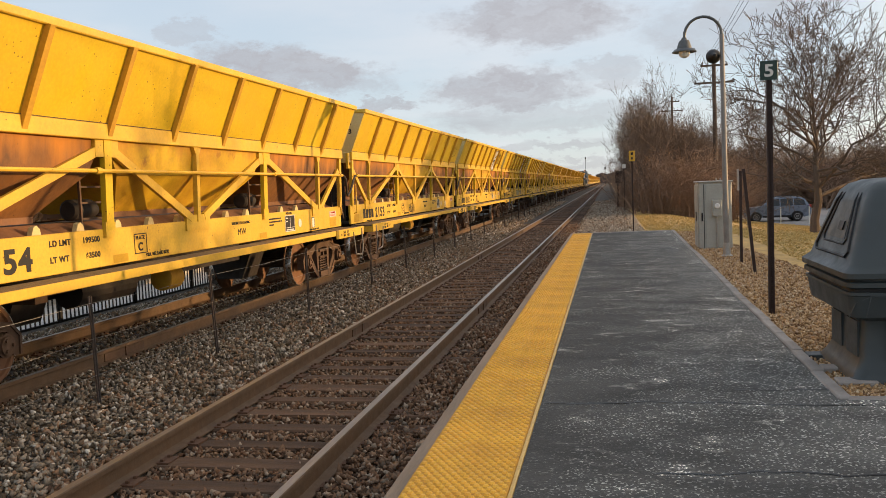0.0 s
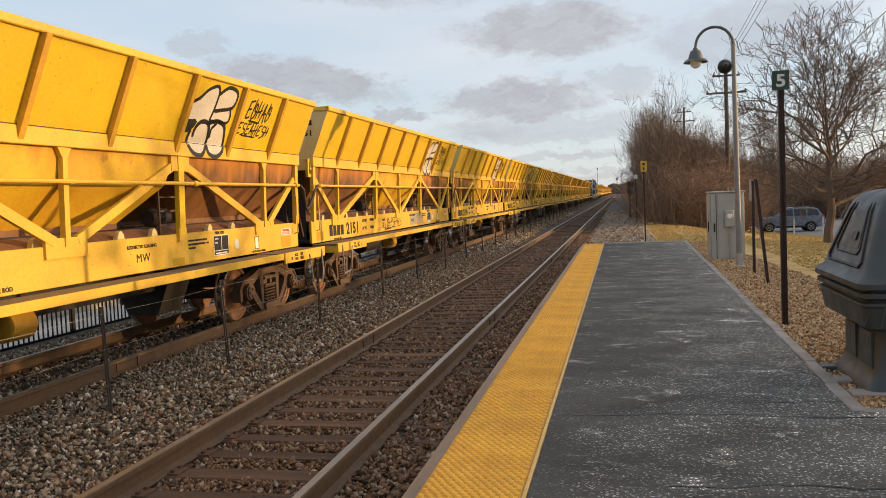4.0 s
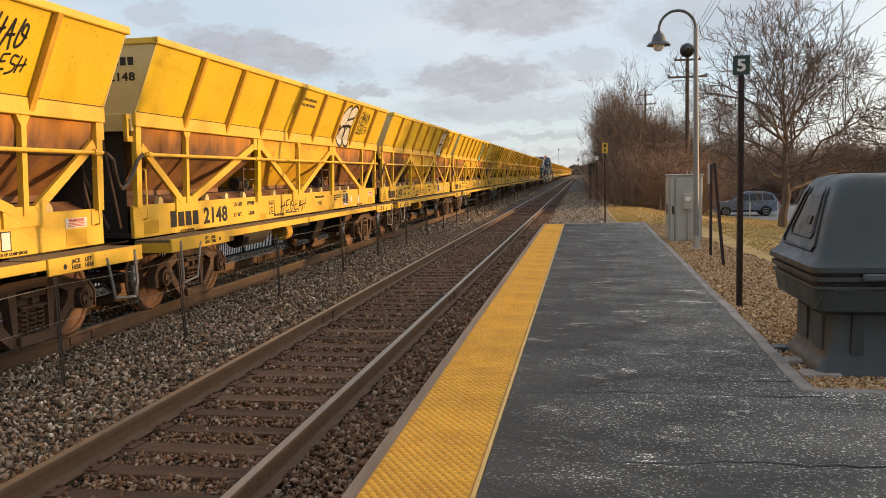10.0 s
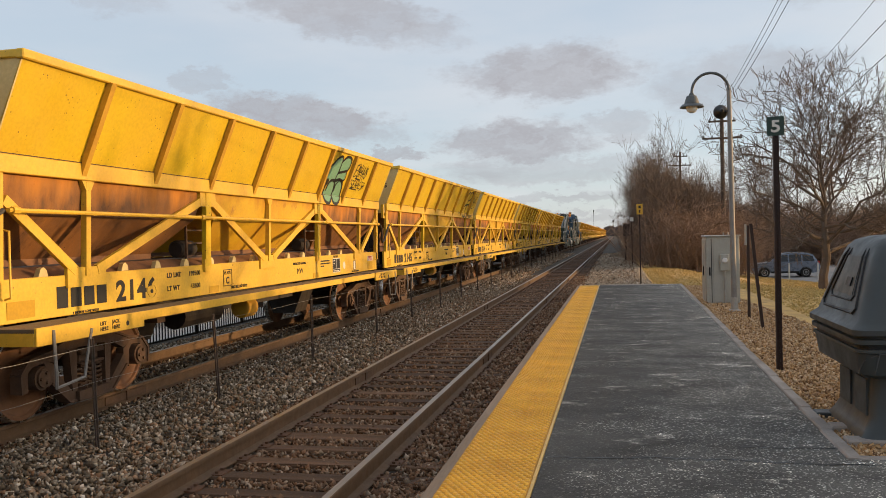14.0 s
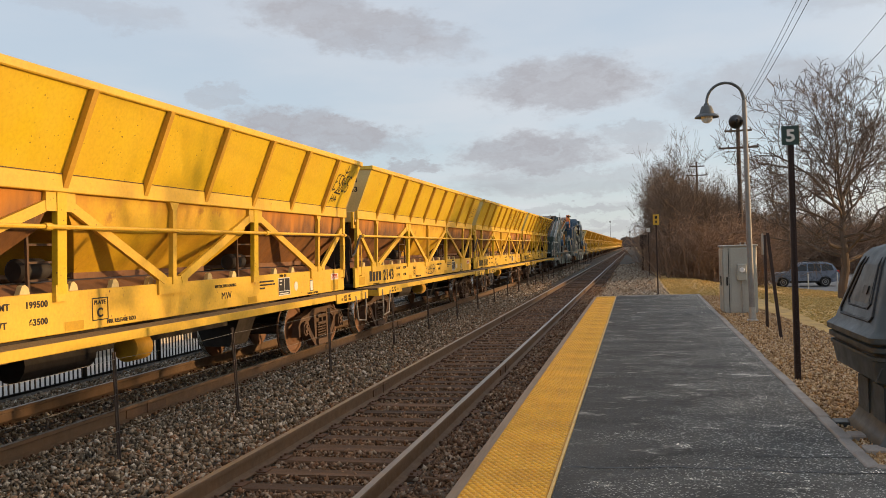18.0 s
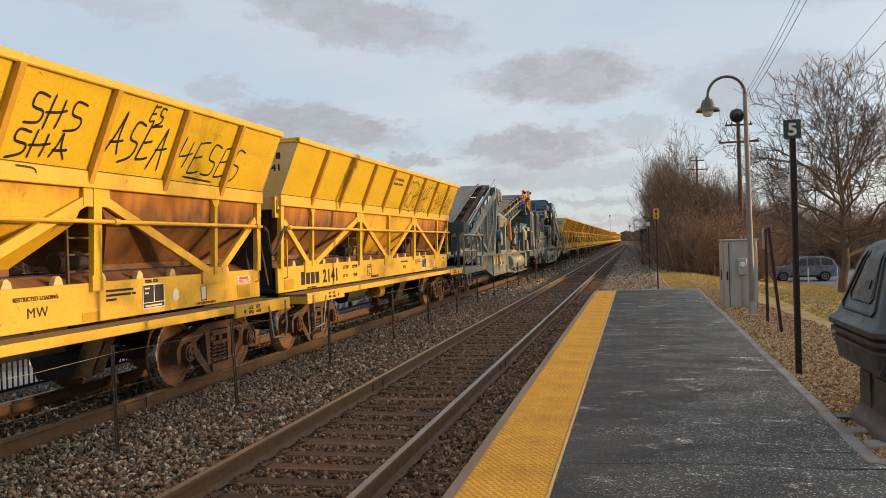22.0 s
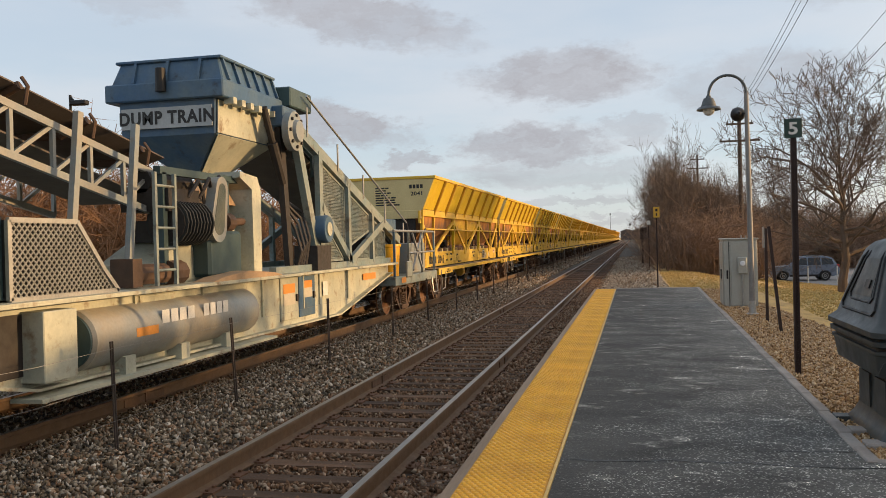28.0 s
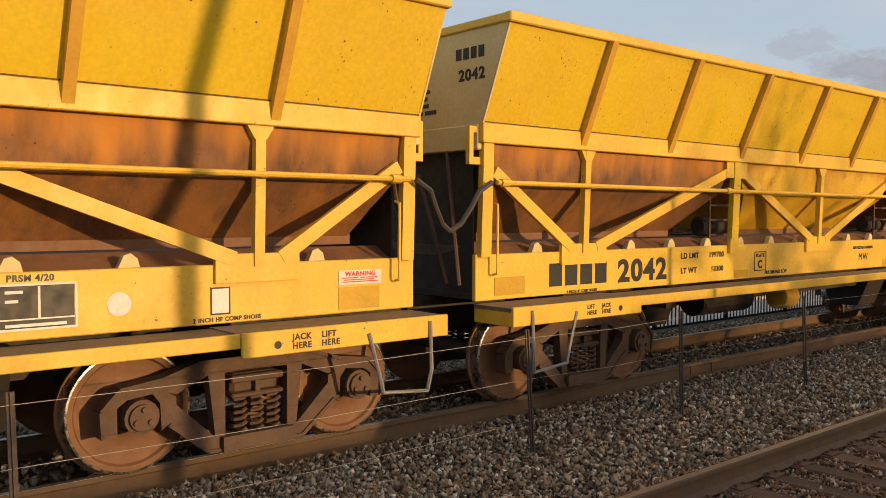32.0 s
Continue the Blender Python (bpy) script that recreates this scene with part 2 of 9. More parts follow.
RUST_WHEEL = material("rusty_wheel_plate", (0.22, 0.105, 0.05), 0.7, 0.0, grain=30, stain=3, other=(0.12, 0.06, 0.03), amount=0.8, bump=0.12)
BRIGHT_STEEL = material("polished_tread", (0.62, 0.60, 0.57), 0.28, 1.0, grain=60, stain=6, bump=0.02)
GRATING = material("walkway_grating", (0.16, 0.13, 0.10), 0.7, 0.3, grain=90, stain=3, other=(0.25, 0.17, 0.08), bump=0.5)
BLACK_PAINT = material("black_stencil", (0.012, 0.012, 0.012), 0.5, grain=40, stain=3, bump=0.0)
WHITE_PAINT = material("white_stencil", (0.70, 0.70, 0.66), 0.55, grain=40, stain=3, bump=0.0)
RED_PAINT = material("red_print", (0.55, 0.05, 0.03), 0.55, bump=0.0)
RUBBER = material("black_rubber_hose", (0.05, 0.042, 0.038), 0.6, grain=50, bump=0.1)
RAIL_SIDE = material("rusty_rail", (0.115, 0.073, 0.043), 0.75, 0.1, grain=60, stain=4, other=(0.16, 0.095, 0.05), amount=0.7, bump=0.2)
RAIL_TOP = material("worn_rail_head", (0.36, 0.34, 0.31), 0.42, 0.8, grain=80, stain=5, bump=0.03, stretch=(1, 0.1, 1))
TIE_WOOD = material("weathered_tie", (0.055, 0.032, 0.019), 0.9, grain=30, stain=2.5, other=(0.125, 0.07, 0.038), amount=0.9, bump=0.5,
                    stretch=(0.35, 3.0, 1.0), per_piece=0.45)
PLATE_RUST = material("rusty_tie_plate", (0.13, 0.065, 0.035), 0.85, 0.1, grain=60, stain=6, bump=0.3)
# bed darker than its stones: the shade of the gaps is in its colour
BALLAST = material("ballast_bed", (0.040, 0.033, 0.025), 0.95, grain=24, stain=1.5, other=(0.052, 0.040, 0.030), amount=0.8, bump=1.0,
                   second=(0.24, 0.22, 0.20), second_scale=26, second_lo=0.58, second_hi=0.66)
STONE = island_colours("ballast_stone", [(0.05, 0.037, 0.025), (0.30, 0.23, 0.15), (0.09, 0.065, 0.043), (0.48, 0.40, 0.30), (0.20, 0.135, 0.085), (0.40, 0.23, 0.13), (0.56, 0.49, 0.38), (0.07, 0.052, 0.036), (0.36, 0.29, 0.21), (0.90, 0.82, 0.70)])
# paler set of stone colours for the verge
STONE_PALE = island_colours("pale_dusty_stone", [(0.30, 0.24, 0.17), (0.55, 0.46, 0.35), (0.20, 0.15, 0.10), (0.66, 0.57, 0.45), (0.42, 0.32, 0.22), (0.78, 0.70, 0.58)])
STONE_RUST = island_colours("rust_stained_stone", [(0.05, 0.03, 0.018), (0.19, 0.105, 0.06), (0.28, 0.17, 0.10), (0.10, 0.055, 0.034), (0.36, 0.235, 0.15), (0.25, 0.125, 0.066), (0.52, 0.41, 0.30), (0.075, 0.047, 0.030)])
ASPHALT = material("worn_asphalt", (0.086, 0.085, 0.078), 0.92, grain=45, stain=0.9, other=(0.034, 0.034, 0.032), amount=0.9, bump=0.8,
                   second=(0.50, 0.48, 0.43), second_scale=2.6, second_lo=0.575, second_hi=0.76, stretch=(0.8, 1.3, 1.0))
ASPHALT_FAR = material("parking_asphalt", (0.30, 0.295, 0.29), 0.9, grain=20, stain=0.4, bump=0.2)


def add_rust_band(m, z0, z1, colour):
    """Fresh orange rust that starts under the top edge and runs down in uneven tongues."""
    nt = m.node_tree
    b = nt.nodes["Principled BSDF"]
    src = b.inputs["Base Color"].links[0].from_socket
    co = nt.nodes.new("ShaderNodeTexCoord")
    mp = nt.nodes.new("ShaderNodeMapping")
    mp.inputs["Scale"].default_value = (1.0, 2.6, 0.5)
    nt.links.new(co.outputs["Object"], mp.inputs[0])
    n = nt.nodes.new("ShaderNodeTexNoise")
    n.inputs["Scale"].default_value, n.inputs["Detail"].default_value = 1.6, 7.0
    nt.links.new(mp.outputs[0], n.inputs["Vector"])
    sp = nt.nodes.new("ShaderNodeSeparateXYZ")
    nt.links.new(co.outputs["Object"], sp.inputs[0])
    add = nt.nodes.new("ShaderNodeMath")
    add.operation = "MULTIPLY_ADD"
    nt.links.new(n.outputs[0], add.inputs[0])
    add.inputs[1].default_value = 0.9
    nt.links.new(sp.outputs[2], add.inputs[2])
    r = nt.nodes.new("ShaderNodeMapRange")
    r.inputs[1].default_value, r.inputs[2].default_value, r.inputs[4].default_value = z0 + 0.45, z1 + 0.45, 0.85
    nt.links.new(add.outputs[0], r.inputs[0])
    x = nt.nodes.new("ShaderNodeMix")
    x.data_type = "RGBA"
    nt.links.new(r.outputs[0], x.inputs[0])
    nt.links.new(src, x.inputs[6])
    x.inputs[7].default_value = (*colour, 1)
    nt.links.new(x.outputs[2], b.inputs["Base Color"])


def add_aggregate(m, scale, light, dark):
    """Stone chips in the surface: each small cell lighter or darker than the binder."""
    nt = m.node_tree
    b = nt.nodes["Principled BSDF"]
    src = b.inputs["Base Color"].links[0].from_socket
    co = nt.nodes.new("ShaderNodeTexCoord")
    vo = nt.nodes.new("ShaderNodeTexVoronoi")
    vo.inputs["Scale"].default_value = scale
    nt.links.new(co.outputs["Object"], vo.inputs["Vector"])
    sp = nt.nodes.new("ShaderNodeSeparateColor")
    nt.links.new(vo.outputs["Color"], sp.inputs[0])
    r = nt.nodes.new("ShaderNodeValToRGB")
    e = r.color_ramp.elements
    e[0].position, e[0].color = 0.0, (dark, dark, dark, 1)
    e[1].position, e[1].color = 1.0, (light, light, light * 0.98, 1)
    e.new(0.6).color = (0.75, 0.75, 0.75, 1)
    e.new(0.86).color = (1.3, 1.3, 1.28, 1)
    nt.links.new(sp.outputs[0], r.inputs[0])
    x = nt.nodes.new("ShaderNodeMix")
    x.data_type, x.blend_type = "RGBA", "MULTIPLY"
    # the chips lie bare in worn places and under binder elsewhere
    worn = nt.nodes.new("ShaderNodeTexNoise")
    worn.inputs["Scale"].default_value, worn.inputs["Detail"].default_value = 1.3, 6.0
    wide = nt.nodes.new("ShaderNodeMapping")
    wide.inputs["Scale"].default_value = (1.0, 1.6, 1.0)
    nt.links.new(co.outputs["Object"], wide.inputs[0])
    nt.links.new(wide.outputs[0], worn.inputs["Vector"])
    much = nt.nodes.new("ShaderNodeMapRange")
    much.inputs[1].default_value, much.inputs[2].default_value, much.inputs[3].default_value = 0.44, 0.78, 0.10
    # more chips bare towards +x, on the bed's side
    sx = nt.nodes.new("ShaderNodeSeparateXYZ")
    nt.links.new(co.outputs["Object"], sx.inputs[0])
    lean = nt.nodes.new("ShaderNodeMath")
    lean.operation = "MULTIPLY_ADD"
    nt.links.new(sx.outputs[0], lean.inputs[0])
    lean.inputs[1].default_value = 0.16
    nt.links.new(worn.outputs[0], lean.inputs[2])
    nt.links.new(lean.outputs[0], much.inputs[0])
    nt.links.new(much.outputs[0], x.inputs[0])
    nt.links.new(src, x.inputs[6])
    nt.links.new(r.outputs[0], x.inputs[7])
    # pale grey mixed in towards +x to brighten that side
    film = nt.nodes.new("ShaderNodeMapRange")
    film.inputs[1].default_value, film.inputs[2].default_value, film.inputs[4].default_value = 0.52, 1.0, 0.50
    nt.links.new(lean.outputs[0], film.inputs[0])
    y = nt.nodes.new("ShaderNodeMix")
    y.data_type = "RGBA"
    nt.links.new(film.outputs[0], y.inputs[0])
    nt.links.new(x.outputs[2], y.inputs[6])
    y.inputs[7].default_value = (0.29, 0.285, 0.26, 1)
    nt.links.new(y.outputs[2], b.inputs["Base Color"])


# real rust, but the fall to dark below it also stands for some shade
add_rust_band(RUSTY_SHEET, 2.28, 2.62, (0.50, 0.20, 0.022))
add_rust_band(HOPPER_YELLOW, 2.42, 2.75, (0.42, 0.17, 0.022))
add_aggregate(ASPHALT, 90.0, 15.0, 0.12)
TACTILE = material("yellow_tactile_tile", (1.0, 0.565, 0.06), 0.6, grain=60, stain=2.2, other=(0.70, 0.34, 0.04), amount=0.8, bump=0.1,
                   second=(0.26, 0.15, 0.05), second_scale=13, second_lo=0.63, second_hi=0.74, per_piece=0.05)
# darker copy of the tile: shade between the domes, with some grime
TACTILE_SHADE_DIRT = material("grimy_tactile_ground", (0.70, 0.35, 0.028), 0.75, grain=60, stain=2.2, other=(0.54, 0.25, 0.025), amount=0.8, bump=0.1, second=(0.22, 0.12, 0.04), second_scale=13, second_lo=0.60, second_hi=0.74, per_piece=0.08)
TACTILE_EDGE = material("cream_edge_strip", (0.80, 0.52, 0.17), 0.7, grain=50, stain=4, bump=0.1)
TIMBER_EDGE = material("weathered_edge_timber", (0.36, 0.27, 0.19), 0.9, grain=20, stain=2, other=(0.13, 0.095, 0.065), bump=0.5, stretch=(3, 0.3, 3))
CONCRETE = material("grey_concrete", (0.36, 0.33, 0.30), 0.9, grain=60, stain=2, other=(0.22, 0.19, 0.17), amount=0.8, bump=0.3, per_piece=0.1)
GRASS_GROUND = material("dormant_grass", (0.68, 0.45, 0.16), 0.95, grain=50, stain=0.9, other=(0.42, 0.28, 0.11), amount=1.0, bump=0.8,
                        second=(0.26, 0.175, 0.07), second_scale=2.4, second_lo=0.56, second_hi=0.7)
GRASS_BLADE = island_colours("dormant_grass_blades", [(0.74, 0.50, 0.17), (0.52, 0.36, 0.13), (0.80, 0.58, 0.24), (0.44, 0.33, 0.12), (0.78, 0.53, 0.18), (0.60, 0.44, 0.17)])
MULCH = island_colours("tan_gravel_chips", [(0.28, 0.16, 0.075), (0.62, 0.40, 0.20), (0.78, 0.56, 0.33), (0.20, 0.11, 0.055), (0.66, 0.39, 0.17), (0.88, 0.72, 0.50)])
MULCH_BED = material("tan_gravel_bed", (0.48, 0.31, 0.17), 0.95, grain=45, stain=1.5, other=(0.17, 0.11, 0.07), amount=0.8, bump=1.0)
SOIL = material("dark_soil", (0.07, 0.052, 0.038), 0.95, grain=20, stain=0.5, bump=0.5)
CABINET_GREY = material("grey_enamel", (0.42, 0.42, 0.37), 0.45, 0.0, grain=30, stain=2, other=(0.30, 0.30, 0.27), bump=0.04)
GALVANISED = material("galvanised_steel", (0.42, 0.42, 0.40), 0.45, 0.7, grain=40, stain=5, bump=0.05)
LAMP_GREY = material("grey_lamp_enamel", (0.11, 0.12, 0.125), 0.45, 0.3, grain=40, stain=5, bump=0.03)
POLE_GREY = material("dull_grey_pole", (0.26, 0.255, 0.245), 0.6, 0.2, grain=40, stain=5, bump=0.05)
LAMP_WHITE = material("white_lamp_lens", (0.75, 0.77, 0.78), 0.25, bump=0.0)
POST_BROWN = material("brown_sign_post", (0.045, 0.026, 0.022), 0.6, 0.3, grain=60, stain=5, bump=0.1)
SIGN_GREEN = material("dark_green_sign", (0.014, 0.045, 0.035), 0.45, grain=30, stain=4, bump=0.02)
SIGN_YELLOW = material("yellow_sign", (0.72, 0.42, 0.03), 0.5, bump=0.02)
BIN_PLASTIC = material("dark_green_plastic", (0.038, 0.048, 0.050), 0.46, grain=120, stain=2, other=(0.048, 0.056, 0.055), amount=0.8, bump=0.06)
BARK = material("grey_brown_bark", (0.16, 0.12, 0.09), 0.95, grain=25, stain=3, other=(0.06, 0.046, 0.038), bump=0.6, stretch=(2, 2, 0.5))
TWIG = material("bare_twigs", (0.14, 0.105, 0.08), 0.95, grain=20, stain=0.4, other=(0.20, 0.135, 0.09), amount=0.9, bump=0.0)
BRUSH_TWIG = material("reddish_brush", (0.29, 0.185, 0.12), 0.95, grain=20, stain=0.3, other=(0.19, 0.135, 0.10), amount=0.9, bump=0.0)
HEDGE_TWIG = material("orange_brown_hedge", (0.24, 0.125, 0.055), 0.95, grain=20, stain=0.3, other=(0.17, 0.09, 0.05), amount=0.9, bump=0.0)
POLE_WOOD = material("creosoted_pole", (0.10, 0.072, 0.055), 0.9, grain=20, stain=2, bump=0.4, stretch=(3, 3, 0.3))
BLACK_IRON = material("black_iron", (0.015, 0.015, 0.016), 0.5, 0.3, grain=60, bump=0.05)
FENCE_POST = material("weathered_steel_post", (0.075, 0.062, 0.055), 0.7, 0.4, grain=60, stain=6, other=(0.16, 0.12, 0.10), bump=0.2)
WIRE_STEEL = material("dull_fence_wire", (0.30, 0.30, 0.30), 0.5, 0.5, bump=0.0)
PALE_WALL = material("pale_concrete_wall", (0.62, 0.60, 0.56), 0.9, grain=20, stain=1, bump=0.1)
GREEN_MACHINE = material("grey_green_paint", (0.165, 0.23, 0.235), 0.55, grain=25, stain=1.4, other=(0.30, 0.31, 0.26), amount=1.0, bump=0.08,
                         second=(0.10, 0.085, 0.065), second_scale=4.4, second_lo=0.54, second_hi=0.72)
BLUE_MACHINE = material("slate_blue_paint", (0.035, 0.10, 0.20), 0.5, grain=25, stain=1.6, other=(0.10, 0.15, 0.18), amount=0.9, bump=0.06,
                        second=(0.03, 0.035, 0.04), second_scale=4, second_lo=0.58, second_hi=0.74)
CREAM_MACHINE = material("dusty_cream_paint", (0.53, 0.53, 0.41), 0.6, grain=25, stain=1.3, other=(0.33, 0.35, 0.29), amount=1.0, bump=0.1,
                         second=(0.20, 0.14, 0.08), second_scale=4.2, second_lo=0.55, second_hi=0.72)
DEEP_GREEN = material("dark_green_panel", (0.045, 0.085, 0.09), 0.5, grain=25, stain=1.5, bump=0.05)
ORANGE_PAINT = material("orange_paint", (0.72, 0.29, 0.04), 0.5, grain=25, stain=2, other=(0.50, 0.22, 0.06), bump=0.05)
RED_ORANGE = material("red_orange_paint", (0.70, 0.17, 0.03), 0.5, grain=25, stain=2, other=(0.48, 0.14, 0.05), bump=0.05)
GRAFFITI_WHITE = material("silver_white_spray", (0.62, 0.60, 0.55), 0.5, grain=30, stain=3, other=(0.5, 0.46, 0.36), bump=0.02)
GRAFFITI_GREEN = material("mint_green_spray", (0.16, 0.36, 0.24), 0.5, grain=30, stain=3, other=(0.22, 0.38, 0.26), bump=0.02)
GRAFFITI_DARK = material("dark_green_spray", (0.03, 0.045, 0.03), 0.5, grain=30, stain=3, bump=0.0)
GREY_PATCH = material("grey_repaint", (0.36, 0.33, 0.22), 0.55, grain=30, stain=3, bump=0.03)
BELT = material("conveyor_belt", (0.10, 0.085, 0.075), 0.85, grain=30, stain=1.5, other=(0.17, 0.13, 0.10), bump=0.3)
DUST = material("spilled_sand", (0.46, 0.31, 0.18), 0.95, grain=40, stain=3, bump=0.6)
GLASS_DARK = material("dark_vehicle_glass", (0.012, 0.014, 0.016), 0.08, bump=0.0)
CAR_BLUE = material("blue_grey_car_paint", (0.19, 0.23, 0.30), 0.3, 0.2, grain=20, stain=1, bump=0.0)
CAR_SILVER = material("silver_car_paint", (0.30, 0.32, 0.34), 0.3, 0.5, bump=0.0)
TYRE = material("tyre_rubber", (0.02, 0.02, 0.02), 0.85, bump=0.05)
ALLOY = material("alloy_rim", (0.5, 0.5, 0.5), 0.35, 0.9, bump=0.0)
BRICK_FAR = material("tan_brick_wall", (0.36, 0.24, 0.17), 0.9, grain=30, stain=0.6, bump=0.2)
ROOF_FAR = material("dark_roof", (0.08, 0.07, 0.07), 0.9, bump=0.2)
HAZE_WOODS = material("far_woods", (0.12, 0.095, 0.085), 0.95, grain=2, stain=0.1, bump=0.3)
YELLOW_BIN = material("yellow_plastic_bin", (0.85, 0.42, 0.005), 0.4, stain=4, bump=0.03)
ALUMINIUM = material("aluminium_ladder", (0.55, 0.52, 0.46), 0.45, 0.6, stain=5, bump=0.03)


# ---- mesh tools ----
class Shape:
    """Collects faces for one mesh."""

    def __init__(self):
        self.v, self.f = [], []

    def add(self, verts, faces):
        n = len(self.v)
        self.v.extend(tuple(p) for p in verts)
        self.f.extend(tuple(i + n for i in f) for f in faces)
        return self

    def box(self, x0, x1, y0, y1, z0, z1):
        v = [(x, y, z) for x in (x0, x1) for y in (y0, y1) for z in (z0, z1)]
        return self.add(v, [(0, 1, 3, 2), (4, 6, 7, 5), (0, 4, 5, 1), (2, 3, 7, 6), (0, 2, 6, 4), (1, 5, 7, 3)])

    def cbox(self, x0, x1, y0, y1, z0, z1, c=0.01):
        """A box with chamfered edges."""
        lo, hi = (x0, y0, z0), (x1, y1, z1)
        v, idx = [], {}
        for s in [(a, b, d) for a in (0, 1) for b in (0, 1) for d in (0, 1)]:
            for ax in range(3):
                p = []
                for k in range(3):
                    e = hi[k] if s[k] else lo[k]
                    p.append(e if k == ax else e + (-c if s[k] else c))
                idx[s, ax] = len(v)
                v.append(p)
        f = []
        for ax in range(3):
            a, b = [k for k in range(3) if k != ax]
            for side in (0, 1):
                ring = []
                for sa, sb in ((0, 0), (1, 0), (1, 1), (0, 1)):
                    s = [0, 0, 0]
                    s[ax], s[a], s[b] = side, sa, sb
                    ring.append(idx[tuple(s), ax])
                f.append(ring)
            for sa in (0, 1):
                for sb in (0, 1):
                    s0, s1 = [0, 0, 0], [0, 0, 0]
                    s0[a] = s1[a] = sa
                    s0[b] = s1[b] = sb
                    s1[ax] = 1
                    f.append([idx[tuple(s0), a], idx[tuple(s1), a], idx[tuple(s1), b], idx[tuple(s0), b]])
        for s in [(a, b, d) for a in (0, 1) for b in (0, 1) for d in (0, 1)]:
            f.append([idx[s, 0], idx[s, 1], idx[s, 2]])
        return self.add(v, f)

    def prism(self, poly, axis, a, b):
        """A polygon of two coordinates (in the order of the other two axes), drawn out along an axis from a to b."""
        k = "xyz".index(axis)
        n = len(poly)
        v = []
        for w in (a, b):
            for p, q in poly:
                c = [p, q]
                c.insert(k, w)
                v.append(c)
        f = [tuple(range(n)), tuple(range(2 * n - 1, n - 1, -1))]
        f += [(i, n + i, n + (i + 1) % n, (i + 1) % n) for i in range(n)]
        return self.add(v, f)

    def beam(self, p, q, w, h, side=None):
        """A bar of rectangular section from p to q; w across, h along the side vector's normal."""
        p, q = Vector(p), Vector(q)
        d = (q - p).normalized()
        ref = Vector(side) if side else (Vector((1, 0, 0)) if abs(d.x) < 0.9 else Vector((0, 1, 0)))
        b = d.cross(ref).normalized()
        a = b.cross(d).normalized()
        v = [e + a * (sa * w / 2) + b * (sb * h / 2) for e in (p, q) for sa, sb in ((-1, -1), (1, -1), (1, 1), (-1, 1))]
        return self.add(v, [(3, 2, 1, 0), (4, 5, 6, 7), (0, 1, 5, 4), (1, 2, 6, 5), (2, 3, 7, 6), (3, 0, 4, 7)])

    def cyl(self, p, q, r, n=10, r2=None, caps=True):
        p, q = Vector(p), Vector(q)
        d = (q - p).normalized()
        a = d.orthogonal().normalized()
        b = d.cross(a)
        r2 = r if r2 is None else r2
        v = [e + (a * math.cos(t) + b * math.sin(t)) * rr for e, rr in ((p, r), (q, r2)) for t in [2 * math.pi * i / n for i in range(n)]]
        f = [(i, (i + 1) % n, n + (i + 1) % n, n + i) for i in range(n)]
        if caps:
            f += [tuple(range(n - 1, -1, -1)), tuple(range(n, 2 * n))]
        return self.add(v, f)

    def tube(self, pts, r, n=6):
        """A round bar bent through the given points, in one piece."""
        p = [Vector(q) for q in pts]
        way = [(b - a).normalized() for a, b in zip(p, p[1:])]
        side = way[0].orthogonal().normalized()
        v = []
        for i, q in enumerate(p):
            d = way[0] if i == 0 else way[-1] if i == len(p) - 1 else (way[i - 1] + way[i]).normalized()
            side = (side - d * side.dot(d)).normalized()
            other = d.cross(side)
            k = 1.0 if i in (0, len(p) - 1) else min(1.0 / max(d.dot(way[i]), 0.3), 1.5)
            v += [q + (side * math.cos(t) + other * math.sin(t)) * r * k ** 0.5 for t in [2 * math.pi * j / n for j in range(n)]]
        m = len(p)
        f = [(i * n + j, i * n + (j + 1) % n, (i + 1) * n + (j + 1) % n, (i + 1) * n + j) for i in range(m - 1) for j in range(n)]
        f += [tuple(range(n - 1, -1, -1)), tuple(range((m - 1) * n, m * n))]
        return self.add(v, f)

    def lathe(self, profile, centre, axis, n=24, caps=True):
        """Profile of (along, radius) turned round an axis through the centre."""
        k = "xyz".index(axis)
        o = [i for i in range(3) if i != k]
        v, f = [], []
        for al, r in profile:
            for i in range(n):
                c = list(centre)
                c[k] += al
                c[o[0]] += r * math.cos(2 * math.pi * i / n)
                c[o[1]] += r * math.sin(2 * math.pi * i / n)
                v.append(c)
        m = len(profile)
        for j in range(m - 1):
            f += [(j * n + i, j * n + (i + 1) % n, (j + 1) * n + (i + 1) % n, (j + 1) * n + i) for i in range(n)]
        if caps:
            f += [tuple(range(n)), tuple(range((m - 1) * n, m * n))]
        return self.add(v, f)

    def quad(self, a, b, c, d, thick=0.0):
        """A plate on four corners, with thickness against its normal."""
        p = [Vector(x) for x in (a, b, c, d)]
        n = (p[1] - p[0]).cross(p[2] - p[0]).normalized() * thick
        if not thick:
            return self.add(p, [(0, 1, 2, 3)])
        return self.add(p + [x - n for x in p], [(0, 1, 2, 3), (7, 6, 5, 4), (0, 4, 5, 1), (1, 5, 6, 2), (2, 6, 7, 3), (3, 7, 4, 0)])

    def mesh(self, name, mat, smooth=False):
        me = bpy.data.meshes.new(name)
        me.from_pydata(self.v, [], self.f)
        bm = bmesh.new()
        bm.from_mesh(me)
        bmesh.ops.recalc_face_normals(bm, faces=bm.faces)
        bm.to_mesh(me)
        bm.free()
        if smooth:
            me.polygons.foreach_set("use_smooth", [True] * len(me.polygons))
            me.set_sharp_from_angle(angle=radians(40))
        me.materials.append(mat)
        return me


